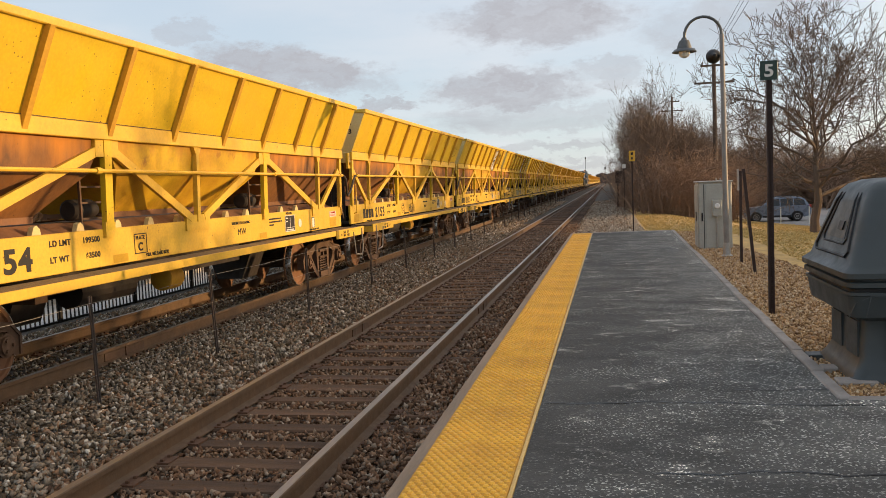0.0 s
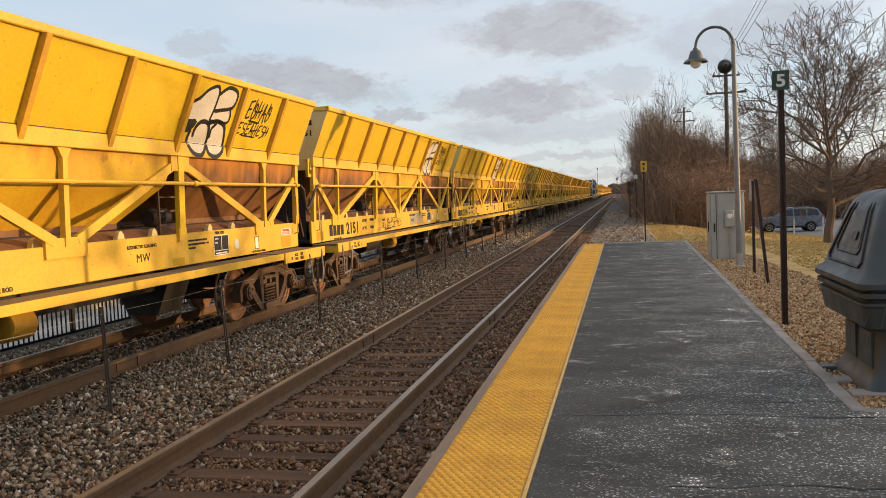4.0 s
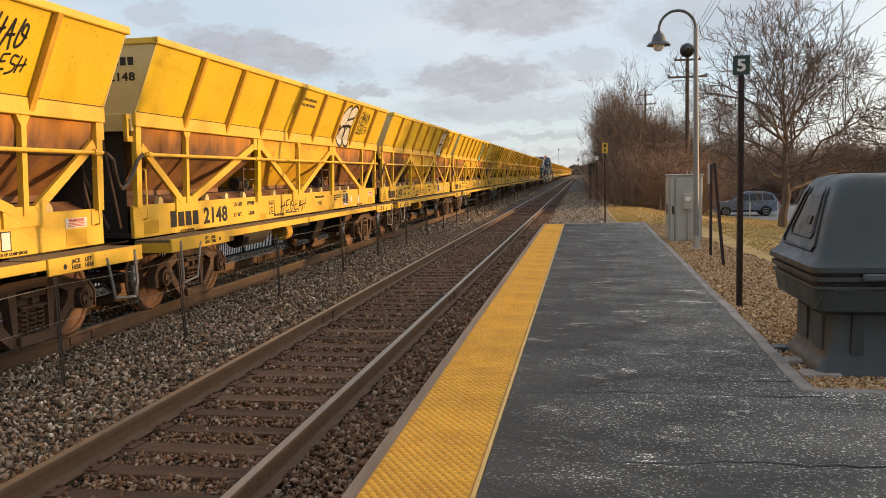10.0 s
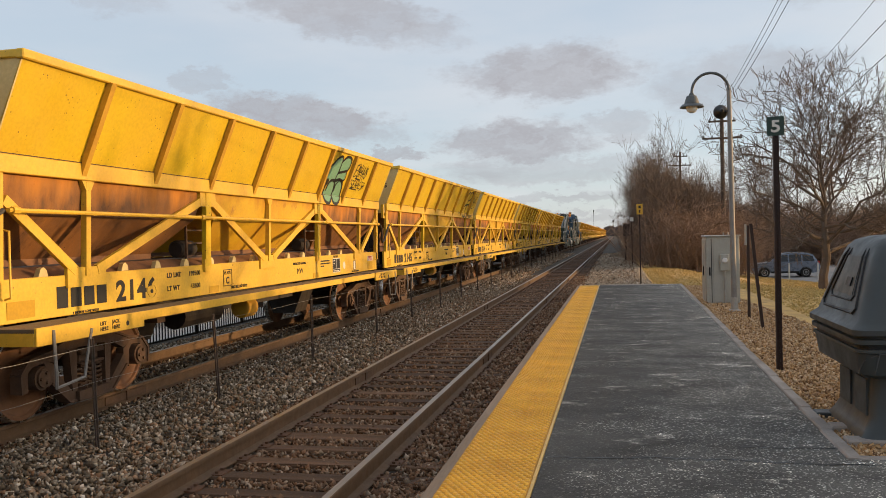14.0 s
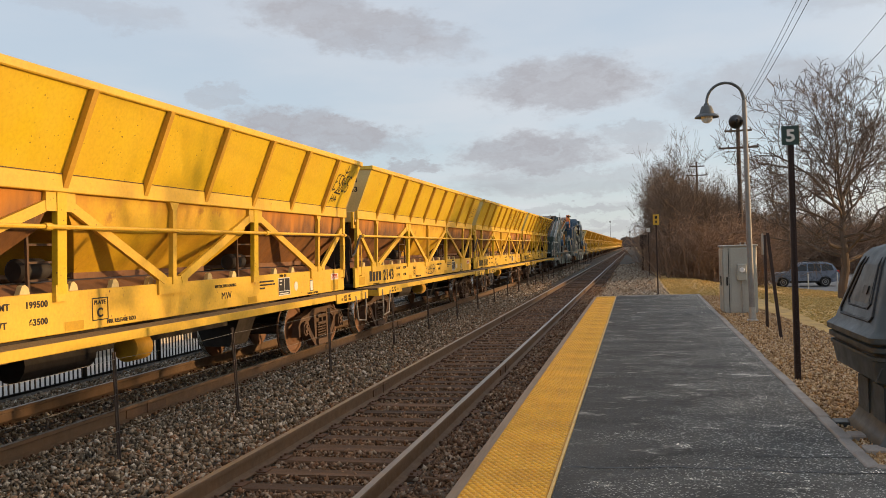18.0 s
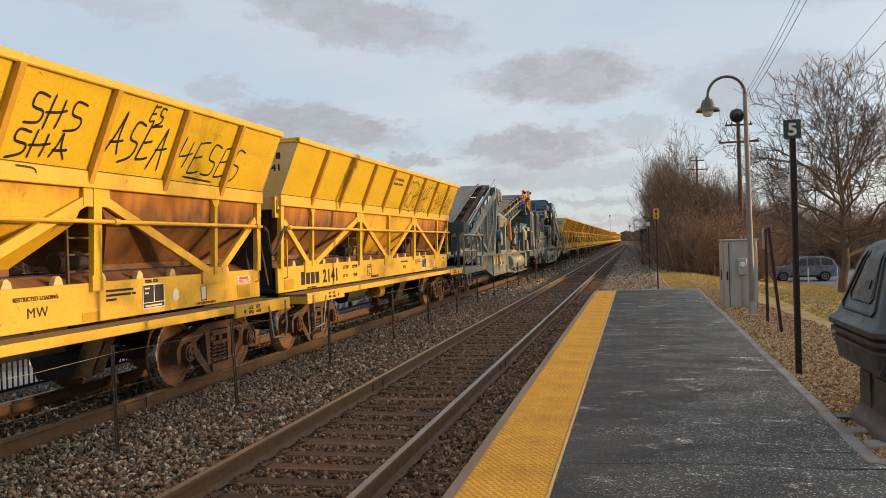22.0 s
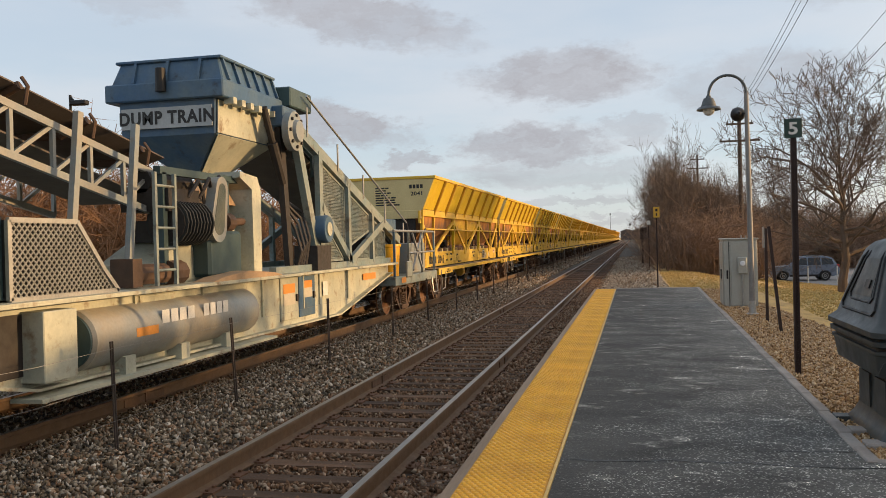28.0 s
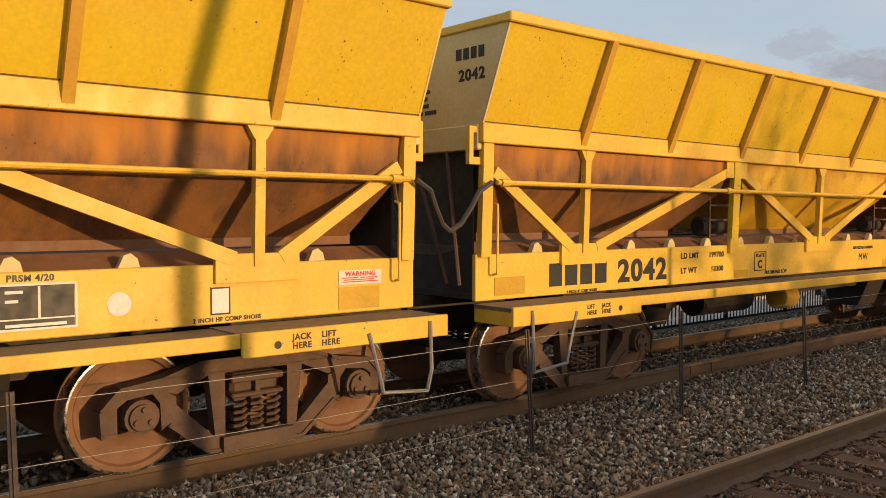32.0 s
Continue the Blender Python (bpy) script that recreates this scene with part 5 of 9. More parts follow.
def stroke(s, pts, w, on=skin, lift=0.004):
    """A painted line of a width that thins at its ends."""
    line = curve_through(pts)
    v, n = [], len(line)
    for i, (u, z) in enumerate(line):
        (a, b), (c, d) = line[max(i - 1, 0)], line[min(i + 1, n - 1)]
        l = math.hypot(c - a, d - b) or 1.0
        k = w / 2 * (0.45 if i in (0, n - 1) else 1.0)
        nu, nz = -(d - b) / l * k, (c - a) / l * k
        v += [on(u + nu, z + nz, lift), on(u - nu, z - nz, lift)]
    s.add(v, [(2 * i, 2 * i + 1, 2 * i + 3, 2 * i + 2) for i in range(n - 1)])


def fill(s, outline, lift=0.002, step=0.02):
    """A filled form, laid on in level strips."""
    p = curve_through(list(outline) + [outline[0]], 4)
    z = min(q[1] for q in p)
    top = max(q[1] for q in p)
    while z < top - 1e-6:
        zm = min(z + step, top)
        zc = (z + zm) / 2
        cuts = sorted(a[0] + (b[0] - a[0]) * (zc - a[1]) / (b[1] - a[1]) for a, b in zip(p, p[1:]) if (a[1] <= zc) != (b[1] <= zc))
        for a, b in zip(cuts[::2], cuts[1::2]):
            s.add([skin(a, z, lift), skin(b, z, lift), skin(b, zm, lift), skin(a, zm, lift)], [(0, 1, 2, 3)])
        z = zm


def bubble_paint(u0, silver):
    """Two tiers of rounded bubble forms: fill and heavy outlines."""
    P = lambda *q: [(u0 + a, b) for a, b in q]
    tall = P((0.0, 3.50), (0.02, 3.36), (0.12, 3.30), (0.30, 3.36), (0.48, 3.49), (0.70, 3.56), (0.80, 3.50), (0.80, 3.30), (0.74, 3.08))
    head = P((0.82, 3.46), (1.06, 3.58), (1.34, 3.55), (1.39, 3.44), (1.32, 3.32), (1.08, 3.27), (0.80, 3.23))
    chin = P((1.28, 3.29), (1.34, 3.18), (1.28, 3.10), (1.02, 3.09), (0.76, 3.09))
    left = P((0.38, 3.06), (0.02, 3.0), (0.04, 2.88), (0.28, 2.96), (0.28, 2.78), (0.44, 2.63), (0.68, 2.60), (0.82, 2.74), (0.83, 2.92), (0.74, 3.05), (0.54, 3.06), (0.42, 2.97), (0.40, 2.84))
    right = P((0.74, 3.05), (0.98, 3.10), (1.22, 3.06), (1.32, 2.94), (1.36, 2.72), (1.16, 2.60), (0.92, 2.63), (0.84, 2.76))
    ink, body = Shape(), Shape()
    for line, w in ((tall, 0.05), (head, 0.055), (chin, 0.045), (left, 0.065), (right, 0.065), (P((1.0, 3.07), (0.88, 2.98), (0.90, 2.85)), 0.05)):
        stroke(ink, line, w)
    fill(ink, P((0.02, 3.02), (0.40, 3.06), (0.30, 2.93), (0.05, 2.88)), 0.0035)
    if silver:
        fill(body, tall + P((0.40, 3.04), (0.0, 3.02)))
        fill(body, P((0.80, 3.44), (1.06, 3.57), (1.34, 3.54), (1.38, 3.44), (1.30, 3.20), (1.26, 3.10), (0.78, 3.08)))
        fill(body, left[4:12])
        fill(body, right)
    return ink, body


def tag_paint(s, seed, u0, u1, z0, z1, count, w, on=skin, lean=0.25):
    """A hand-drawn tag: a row of spiked, crossed and looped strokes, no letters."""
    q = random.Random(seed)
    pitch = (u1 - u0) / count
    h = z1 - z0
    for k in range(count):
        a = u0 + k * pitch
        P = lambda x, z: (a + pitch * x + lean * h * (z - 0.5), z0 + h * z)
        up, down = q.uniform(0.95, 1.25), q.uniform(-0.25, 0.05)
        kind = (seed + k * 3 + q.randrange(2)) % 5
        if kind == 0:
            lines = [[P(0.15, up), P(0.1, 0.5), P(0.05, down)], [P(0.7, up - 0.1), P(0.68, 0.4), P(0.6, down + 0.1)], [P(-0.1, 0.42), P(0.5, 0.5), P(0.95, 0.62)]]
        elif kind == 1:
            lines = [[P(0.2, up), P(0.12, 0.35), P(0.3, 0.0), P(0.7, 0.2), P(0.75, 0.75), P(0.45, 0.9), P(0.38, 0.55), P(0.95, 0.4)]]
        elif kind == 2:
            lines = [[P(0.9, 0.95), P(0.3, 1.0), P(0.25, 0.55), P(0.8, 0.42), P(0.72, 0.05), P(0.05, down)]]
        elif kind == 3:
            lines = [[P(0.05, down), P(0.3, 0.6), P(0.42, up)], [P(0.42, up), P(0.55, 0.5), P(0.85, down)], [P(0.1, 0.35), P(0.45, 0.38), P(0.9, 0.45)]]
        else:
            lines = [[P(0.2, up), P(0.15, 0.5), P(0.1, 0.0)], [P(0.1, 0.0), P(0.5, 0.03), P(0.85, 0.1)], [P(0.15, 0.5), P(0.4, 0.52), P(0.7, 0.58)], [P(0.2, 0.95), P(0.5, 1.0), P(0.9, 1.05)]]
        for pts in lines:
            stroke(s, pts, w, on)
    if count > 4:
        stroke(s, [(u0 + 0.15 * (u1 - u0), z0 - 0.12 * h), (u0 + 0.6 * (u1 - u0), z0 - 0.18 * h)], w, on)


def sill_skin(u, z, lift=0.003):
    return (0.9555 + lift, u, z)


def two_lines(seed):
    s = Shape()
    tag_paint(s, seed, 10.95, 11.85, 3.22, 3.48, 5, 0.032)
    tag_paint(s, seed + 50, 10.80, 11.95, 2.98, 3.14, 8, 0.024)
    return s


def paint_graffiti():
    ink, body = bubble_paint(9.1, True)
    ink_mesh, white, green = ink.mesh("graffiti_outline", BLACK_PAINT), body.mesh("graffiti_fill", GRAFFITI_WHITE), body.mesh("graffiti_fill", GRAFFITI_GREEN)
    lines = two_lines(3).mesh("graffiti_tag", BLACK_PAINT)
    cars = {n: c for c, _, n in TRAIN if n}
    for n in ("2152", "2151", "2150", "2149", "2148", "2147", "2146"):
        f = part("graffiti_fill", green if n == "2146" else white, GRAFFITI_WHITE, cars[n], "mint green sprayed bubble forms" if n == "2146" else "silver-white sprayed bubble forms")
        tagged(part("graffiti_outline", ink_mesh, BLACK_PAINT, f, "heavy black sprayed outlines"), kind="stuff")
        tagged(part("graffiti_tag", lines, BLACK_PAINT, cars[n], "two black scrawled spray tags"), kind="stuff")
    o, _ = bubble_paint(10.68, False)
    tag_paint(o, 9, 12.35, 13.35, 3.05, 3.45, 5, 0.03)
    tag_paint(o, 10, 12.35, 13.2, 2.62, 2.72, 7, 0.02)
    tag_paint(o, 12, 12.3, 12.6, 2.9, 3.05, 2, 0.022)
    stroke(o, [(10.32, 2.64), (10.30, 2.72), (10.38, 2.745), (10.42, 2.68), (10.36, 2.62), (10.31, 2.65)], 0.03)
    tagged(part("graffiti_outline", o, BLACK_PAINT, cars["2145"], "black sprayed bubble outlines and tags"), kind="stuff")
    o = Shape()
    tag_paint(o, 14, 12.45, 13.3, 3.08, 3.38, 5, 0.03)
    tag_paint(o, 15, 12.5, 12.85, 2.86, 2.98, 2, 0.025)
    stroke(o, [(12.95, 3.6), (12.93, 3.5), (12.9, 3.44)], 0.025)
    stroke(o, [(12.8, 3.5), (12.9, 3.44), (13.05, 3.49)], 0.025)
    tagged(part("graffiti_tag", o, BLACK_PAINT, cars["2144"], "black scrawled spray tag"), kind="stuff")
    o = Shape()
    tag_paint(o, 21, 7.85, 8.75, 3.14, 3.42, 3, 0.028, lean=0.1)
    tag_paint(o, 22, 7.75, 8.65, 2.83, 3.06, 3, 0.028, lean=0.1)
    stroke(o, [(7.9, 2.72), (8.15, 2.71), (8.2, 2.66)], 0.022)
    tag_paint(o, 23, 9.25, 10.5, 2.95, 3.36, 4, 0.03)
    tag_paint(o, 24, 9.9, 10.2, 3.4, 3.58, 2, 0.025)
    tag_paint(o, 25, 10.75, 12.6, 2.88, 3.3, 5, 0.026)
    tagged(part("graffiti_tag", o, BLACK_PAINT, cars["2142"], "row of black scrawled spray tags"), kind="stuff")
    o = Shape()
    tag_paint(o, 31, 7.75, 9.1, 2.84, 3.48, 5, 0.032, lean=0.35)
    tag_paint(o, 32, 9.3, 10.5, 2.80, 3.44, 4, 0.032, lean=0.35)
    tag_paint(o, 33, 10.8, 12.0, 2.80, 3.36, 4, 0.028, lean=0.35)
    tag_paint(o, 34, 12.25, 13.3, 2.80, 3.3, 4, 0.028, lean=0.35)
    tagged(part("graffiti_tag", o, GRAFFITI_DARK, cars["2141"], "long dark green scrawled spray tag"), kind="stuff")
    o = Shape()
    tag_paint(o, 35, 12.6, 13.0, 2.6, 2.72, 3, 0.02)
    tagged(part("graffiti_tag", o, GRAFFITI_WHITE, cars["2141"]), kind="stuff")
    for n, a, b, seed in (("2151", 5.5, 7.0, 41), ("2147", 5.6, 6.9, 42), ("2153", 5.9, 6.7, 43), ("2143", 6.5, 7.75, 44), ("2148", 5.7, 7.3, 45)):
        o = Shape()
        tag_paint(o, seed, a, b, 1.16, 1.38, 6, 0.025, sill_skin)
        tagged(part("graffiti_tag", o, BLACK_PAINT, cars[n], "black scrawled tag on the sill"), kind="stuff")
    part("repaint_patch", Shape().box(0.9555, 0.957, 7.95, 9.6, 1.10, 1.44), GREY_PATCH, cars["2151"], "dull grey repaint patch")
    for n, seed in (("2143", 51), ("2153", 52)):
        o = Shape()
        tag_paint(o, seed, 12.35, 13.3, 3.02, 3.28, 5, 0.012)
        tagged(part("graffiti_tag", o, RUST_CAST, cars[n], "thin faint scratched tag"), kind="stuff")
    # emergency notice on two cars, its number as bars
    tilt = Euler((0, math.atan2(0.37, 0.9), 0)).to_matrix() @ FACE_TRACK
    for n in ("2141", "2148"):
        lettering("emergency_notice", "IN CASE OF EMERGENCY", RUST_CAST, cars[n], (upper_x(3.42) + 0.004, 6.14, 3.42), 0.058, tilt, 0.98, bold=0.02)
        lettering("emergency_notice", "CONTACT", RUST_CAST, cars[n], (upper_x(3.31) + 0.004, 6.14, 3.31), 0.058, tilt, 0.98, bold=0.02)
        s = Shape()
        for a, b in ((6.56, 6.70), (6.74, 7.14)):
            stroke(s, [(a, 3.34), ((a + b) / 2, 3.34), (b, 3.34)], 0.05)
        part("notice_bars", s, RUST_CAST, cars[n])


MACHINE_START, MACHINE_END = 200.9, 245.4
build_train()
paint_graffiti()


# ---- the fence between the tracks ----
def build_fence():
    f = thing("wire_fence", "low wire fence on thin dark steel posts between the tracks", "fence")
    ys = [-2.0, 1.2, 5.25, 7.42, 10.0, 13.4, 17.26, 20.4, 23.85] + [27.2 + 3.35 * k for k in range(24)]
    q = random.Random(3)
    tops = []
    for y in ys:
        lean, ly = q.uniform(-0.03, 0.01), q.uniform(-0.09, 0.02)
        p, t = (-5.0, y, -0.12), (-5.0 + lean, y + ly, 1.0)
        s = Shape().beam(p, t, 0.012, 0.045, (1, 0, 0)).beam(p, t, 0.04, 0.01, (1, 0, 0))
        part("post", s, FENCE_POST, f)
        tops.append((Vector(p), Vector(t)))
    for z in (0.22, 0.58, 0.93):
        line = []
        for (p, t), (p2, t2) in zip(tops, tops[1:]):
            k = (z + 0.12) / 1.12
            a, b = p.lerp(t, k), p2.lerp(t2, k)
            line += [a + Vector((0.012, 0, 0)), (a + b) / 2 - Vector((-0.012, 0, 0.02))]
        part("wire", Shape().tube(line + [b + Vector((0.012, 0, 0))], 0.0026, 4), WIRE_STEEL, f)


def build_back_fence():
    f = thing("picket_fence", "black iron picket fence beyond the far track", "fence")
    x = -10.3
    bar = Shape().box(-0.011, 0.011, -0.011, 0.011, 0.0, 1.25).mesh("picket", BLACK_IRON)
    post = Shape().cbox(-0.04, 0.04, -0.04, 0.04, -0.1, 1.35, 0.006).mesh("post", BLACK_IRON)
    y, n = -4.0, 0
    while y < 36:
        o = part("picket", bar, BLACK_IRON, f)
        o.location = (x, y, -0.42)
        if n % 20 == 0:
            o = part("post", post, BLACK_IRON, f)
            o.location = (x, y + 0.065, -0.45)
        y += 0.13
        n += 1
    far = Shape()
    while y < 130:
        far.box(x - 0.011, x + 0.011, y - 0.011, y + 0.011, -0.42, 0.83)
        y += 0.13
    tagged(part("far_pickets", far, BLACK_IRON, f), kind="stuff")
    for z in (-0.34, 0.30, 0.72):
        part("rail", Shape().box(x - 0.02, x + 0.02, -4, 130, z, z + 0.04), BLACK_IRON, f)
    w = solid("retaining_wall", Shape().box(-12.6, -12.3, -30, 220, -1.0, 0.62), PALE_WALL, "pale concrete wall behind the black fence", "wall", kind="structure")
    solid("far_pavement", Shape().box(-12.3, -10.5, -30, 220, -0.7, -0.36), PALE_WALL, "pale pavement behind the black fence", "pavement", kind="structure")


# ---- platform furniture ----
def build_lamp(x, y):
    l = thing("platform_lamp", "grey gooseneck platform lamp with a bell shade", "lamp", "platform lamps")
    part("base", Shape().lathe([(0, 0.13), (0.03, 0.13), (0.05, 0.08), (0.3, 0.065)], (x, y, PLAT_Z - 0.03), "z", 16), GALVANISED, l, "", True)
    part("pole", Shape().cyl((x, y, PLAT_Z - 0.05), (x - 0.035, y, 4.85), 0.062, 14, 0.045), POLE_GREY, l, "dull grey steel pole", True)
    pts = [(x - 0.035, 4.83)] + [(x - 0.41 + 0.375 * math.cos(a), 4.86 + 0.385 * math.sin(a)) for a in [math.pi * k / 14 for k in range(1, 14)]] + [(x - 0.79, 4.82)]
    part("gooseneck", Shape().tube([(px, y, pz) for px, pz in pts], 0.03, 8), LAMP_GREY, l, "", True)
    part("shade", Shape().lathe([(0.36, 0.04), (0.34, 0.055), (0.31, 0.06), (0.30, 0.10), (0.24, 0.125), (0.16, 0.15), (0.13, 0.155), (0.12, 0.20), (0.07, 0.25), (0.055, 0.25), (0.09, 0.19), (0.13, 0.12)], (x - 0.79, y, 4.48), "z", 24), LAMP_GREY, l, "dark bell-shaped shade", True)
    part("lens", Shape().lathe([(0.09, 0.12), (0.02, 0.115), (-0.03, 0.09), (-0.06, 0.04)], (x - 0.79, y, 4.48), "z", 20), LAMP_WHITE, l, "pale glass lens", True)
    h = Shape().lathe([(0.0, 0.03), (0.06, 0.05), (0.14, 0.10), (0.20, 0.15), (0.21, 0.15), (0.19, 0.08)], (x - 0.2, y - 0.14, 4.42), "y", 18)
    part("loudspeaker", h, BLACK_IRON, l, "black horn loudspeaker", True)
    part("bracket", Shape().beam((x - 0.2, y - 0.05, 4.42), (x - 0.02, y, 4.42), 0.03, 0.03), BLACK_IRON, l)
    return l


def build_number_sign():
    s = thing("car_stop_sign", "dark green number sign on a brown perforated post", "sign")
    x, y = 1.885, 10.83
    post = Shape()
    for dx, dy, w, h in ((-0.03, 0, 0.006, 0.06), (0.03, 0, 0.006, 0.06), (0, 0.028, 0.06, 0.006), (-0.02, -0.028, 0.018, 0.006), (0.02, -0.028, 0.018, 0.006)):
        post.box(x + dx - w / 2, x + dx + w / 2, y + dy - h / 2, y + dy + h / 2, 0.1, 3.06)
    for k in range(110):
        post.box(x - 0.012, x + 0.012, y - 0.031, y - 0.025, 0.13 + k * 0.0262, 0.13 + k * 0.0262 + 0.012)
    part("post", post, POST_BROWN, s, "brown perforated steel post")
    b = part("board", Shape().cbox(x - 0.105, x + 0.095, y - 0.045, y - 0.036, 3.03, 3.26, 0.003), SIGN_GREEN, s)
    t = lettering("number", "5", WHITE_PAINT, b, (x - 0.005, y - 0.0475, 3.075), 0.14, FACE_BACK, 1.15, align="CENTER", bold=0.02)
    t.data.offset = 0.005


def build_cabinet():
    c = thing("signal_cabinet", "grey steel equipment cabinet on a concrete pad", "cabinet")
    x0, x1, y0, y1, z0, z1 = 2.05, 2.80, 20.85, 21.75, 0.17, 1.77
    part("pad", Shape().cbox(x0 - 0.12, x1 + 0.2, y0 - 0.25, y1 + 0.15, 0.0, 0.18, 0.015), CONCRETE, c, "concrete pad")
    part("body", Shape().cbox(x0, x1, y0, y1, z0, z1, 0.012), CABINET_GREY, c)
    part("roof", Shape().cbox(x0 - 0.03, x1 + 0.03, y0 - 0.03, y1 + 0.03, z1, z1 + 0.035, 0.01), CABINET_GREY, c)
    part("door", Shape().cbox(x0 - 0.018, x0 - 0.001, y0 + 0.05, y0 + 0.42, z0 + 0.08, z1 - 0.06, 0.006), CABINET_GREY, c)
    d = part("door", Shape().cbox(x0 - 0.018, x0 - 0.001, y0 + 0.46, y1 - 0.05, z0 + 0.08, z1 - 0.06, 0.006), CABINET_GREY, c)
    part("handle", Shape().box(x0 - 0.04, x0 - 0.018, y0 + 0.36, y0 + 0.39, 0.85, 1.08), BLACK_IRON, d, "black lever handle")
    fr = part("door", Shape().cbox(x0 + 0.16, x1 - 0.03, y0 - 0.014, y0 - 0.001, z0 + 0.06, z1 - 0.05, 0.005), CABINET_GREY, c)
    part("seam", Shape().box(x0 + 0.11, x0 + 0.125, y0 - 0.006, y0 - 0.001, z0 + 0.05, z1 - 0.04), BLACK_IRON, c)
    part("handle", Shape().cbox(x0 + 0.055, x0 + 0.09, y0 - 0.03, y0 - 0.002, 0.86, 1.06, 0.006), BLACK_IRON, c)
    mx = x0 + 0.30
    m = part("meter_box", Shape().cbox(mx, mx + 0.2, y0 - 0.13, y0 - 0.016, 0.98, 1.36, 0.012), CABINET_GREY, c, "small electric meter box")
    part("meter", Shape().lathe([(0, 0.06), (-0.04, 0.06), (-0.05, 0.05)], (mx + 0.1, y0 - 0.13, 1.22), "y", 18), LAMP_WHITE, m, "round glass meter", True)
    part("conduit", Shape().cyl((mx + 0.1, y0 - 0.08, 0.98), (mx + 0.1, y0 - 0.08, 0.1), 0.022, 8), GALVANISED, c)
    for k in range(3):
        part("vent_pipe", Shape().cyl((x0 + 0.42 + k * 0.1, y0 + 0.2, z1 + 0.03), (x0 + 0.42 + k * 0.1, y0 + 0.2, z1 + 0.1), 0.018, 8), GALVANISED, c)


def build_posts():
    p = thing("sign_post", "brown steel post with a small pale sign", "post", "brown posts")
    part("post", Shape().box(2.455, 2.505, 17.28, 17.33, 0.1, 2.0), POST_BROWN, p)
    part("board", Shape().box(2.43, 2.445, 17.2, 17.42, 1.62, 2.03), GALVANISED, p, "pale sign seen edge-on")
    p2 = thing("leaning_post", "bare brown steel post leaning over", "post", "brown posts")
    part("post", Shape().beam((2.45, 15.5, 0.1), (2.27, 15.5, 2.02), 0.05, 0.05), POST_BROWN, p2)
    s = thing("warning_sign", "small yellow sign on a thin dark post", "sign", "line-side signs")
    part("post", Shape().box(0.83, 0.88, 32.9, 32.95, -0.2, 2.62), POST_BROWN, s)
    b = part("board", Shape().cbox(0.75, 0.97, 32.87, 32.89, 2.60, 2.99, 0.004), SIGN_YELLOW, s, "yellow board with black marks")
    part("marks", Shape().box(0.82, 0.90, 32.864, 32.868, 2.83, 2.93).box(0.835, 0.885, 32.864, 32.868, 2.66, 2.76), BLACK_PAINT, b)
    w = thing("post_sign", "small white sign on a thin dark post", "sign", "line-side signs")
    part("post", Shape().box(0.88, 0.94, 53.3, 53.36, -0.2, 2.6), POST_BROWN, w)
    part("board", Shape().box(0.8, 1.02, 53.27, 53.29, 2.62, 2.86), WHITE_PAINT, w)
    k = thing("line_box", "narrow brown relay box on a post beside the line", "cabinet")
    part("box", Shape().cbox(0.45, 1.0, 62.6, 63.2, 1.7, 2.55, 0.02), POST_BROWN, k)
    part("leg", Shape().box(0.55, 0.7, 62.8, 62.95, -0.3, 1.7), POST_BROWN, k)


def ring(w, d, z, c, cx=0.0, cy=0.0):
    """Corners of a chamfered rectangle at a height."""
    return [(cx + x, cy + y, z) for x, y in ((-w + c, -d), (w - c, -d), (w, -d + c), (w, d - c), (w - c, d), (-w + c, d), (-w, d - c), (-w, -d + c))]


def loft(rings):
    s = Shape()
    n = len(rings[0])
    v = [p for r in rings for p in r]
    f = [(j * n + i, j * n + (i + 1) % n, (j + 1) * n + (i + 1) % n, (j + 1) * n + i) for j in range(len(rings) - 1) for i in range(n)]
    f += [tuple(range(n)), tuple(range((len(rings) - 1) * n, len(rings) * n))]
    return s.add(v, f)


def soft_ring(w, d, z, r, cx=0.0, cy=0.0, n=5):
    """A rectangle with rounded corners at a height."""
    out = []
    for k, (sx, sy) in enumerate(((1, -1), (1, 1), (-1, 1), (-1, -1))):
        for i in range(n):
            a = -math.pi / 2 + k * math.pi / 2 + math.pi / 2 * i / (n - 1)
            out.append((cx + sx * (w - r) + r * math.cos(a), cy + sy * (d - r) + r * math.sin(a), z))
    return out


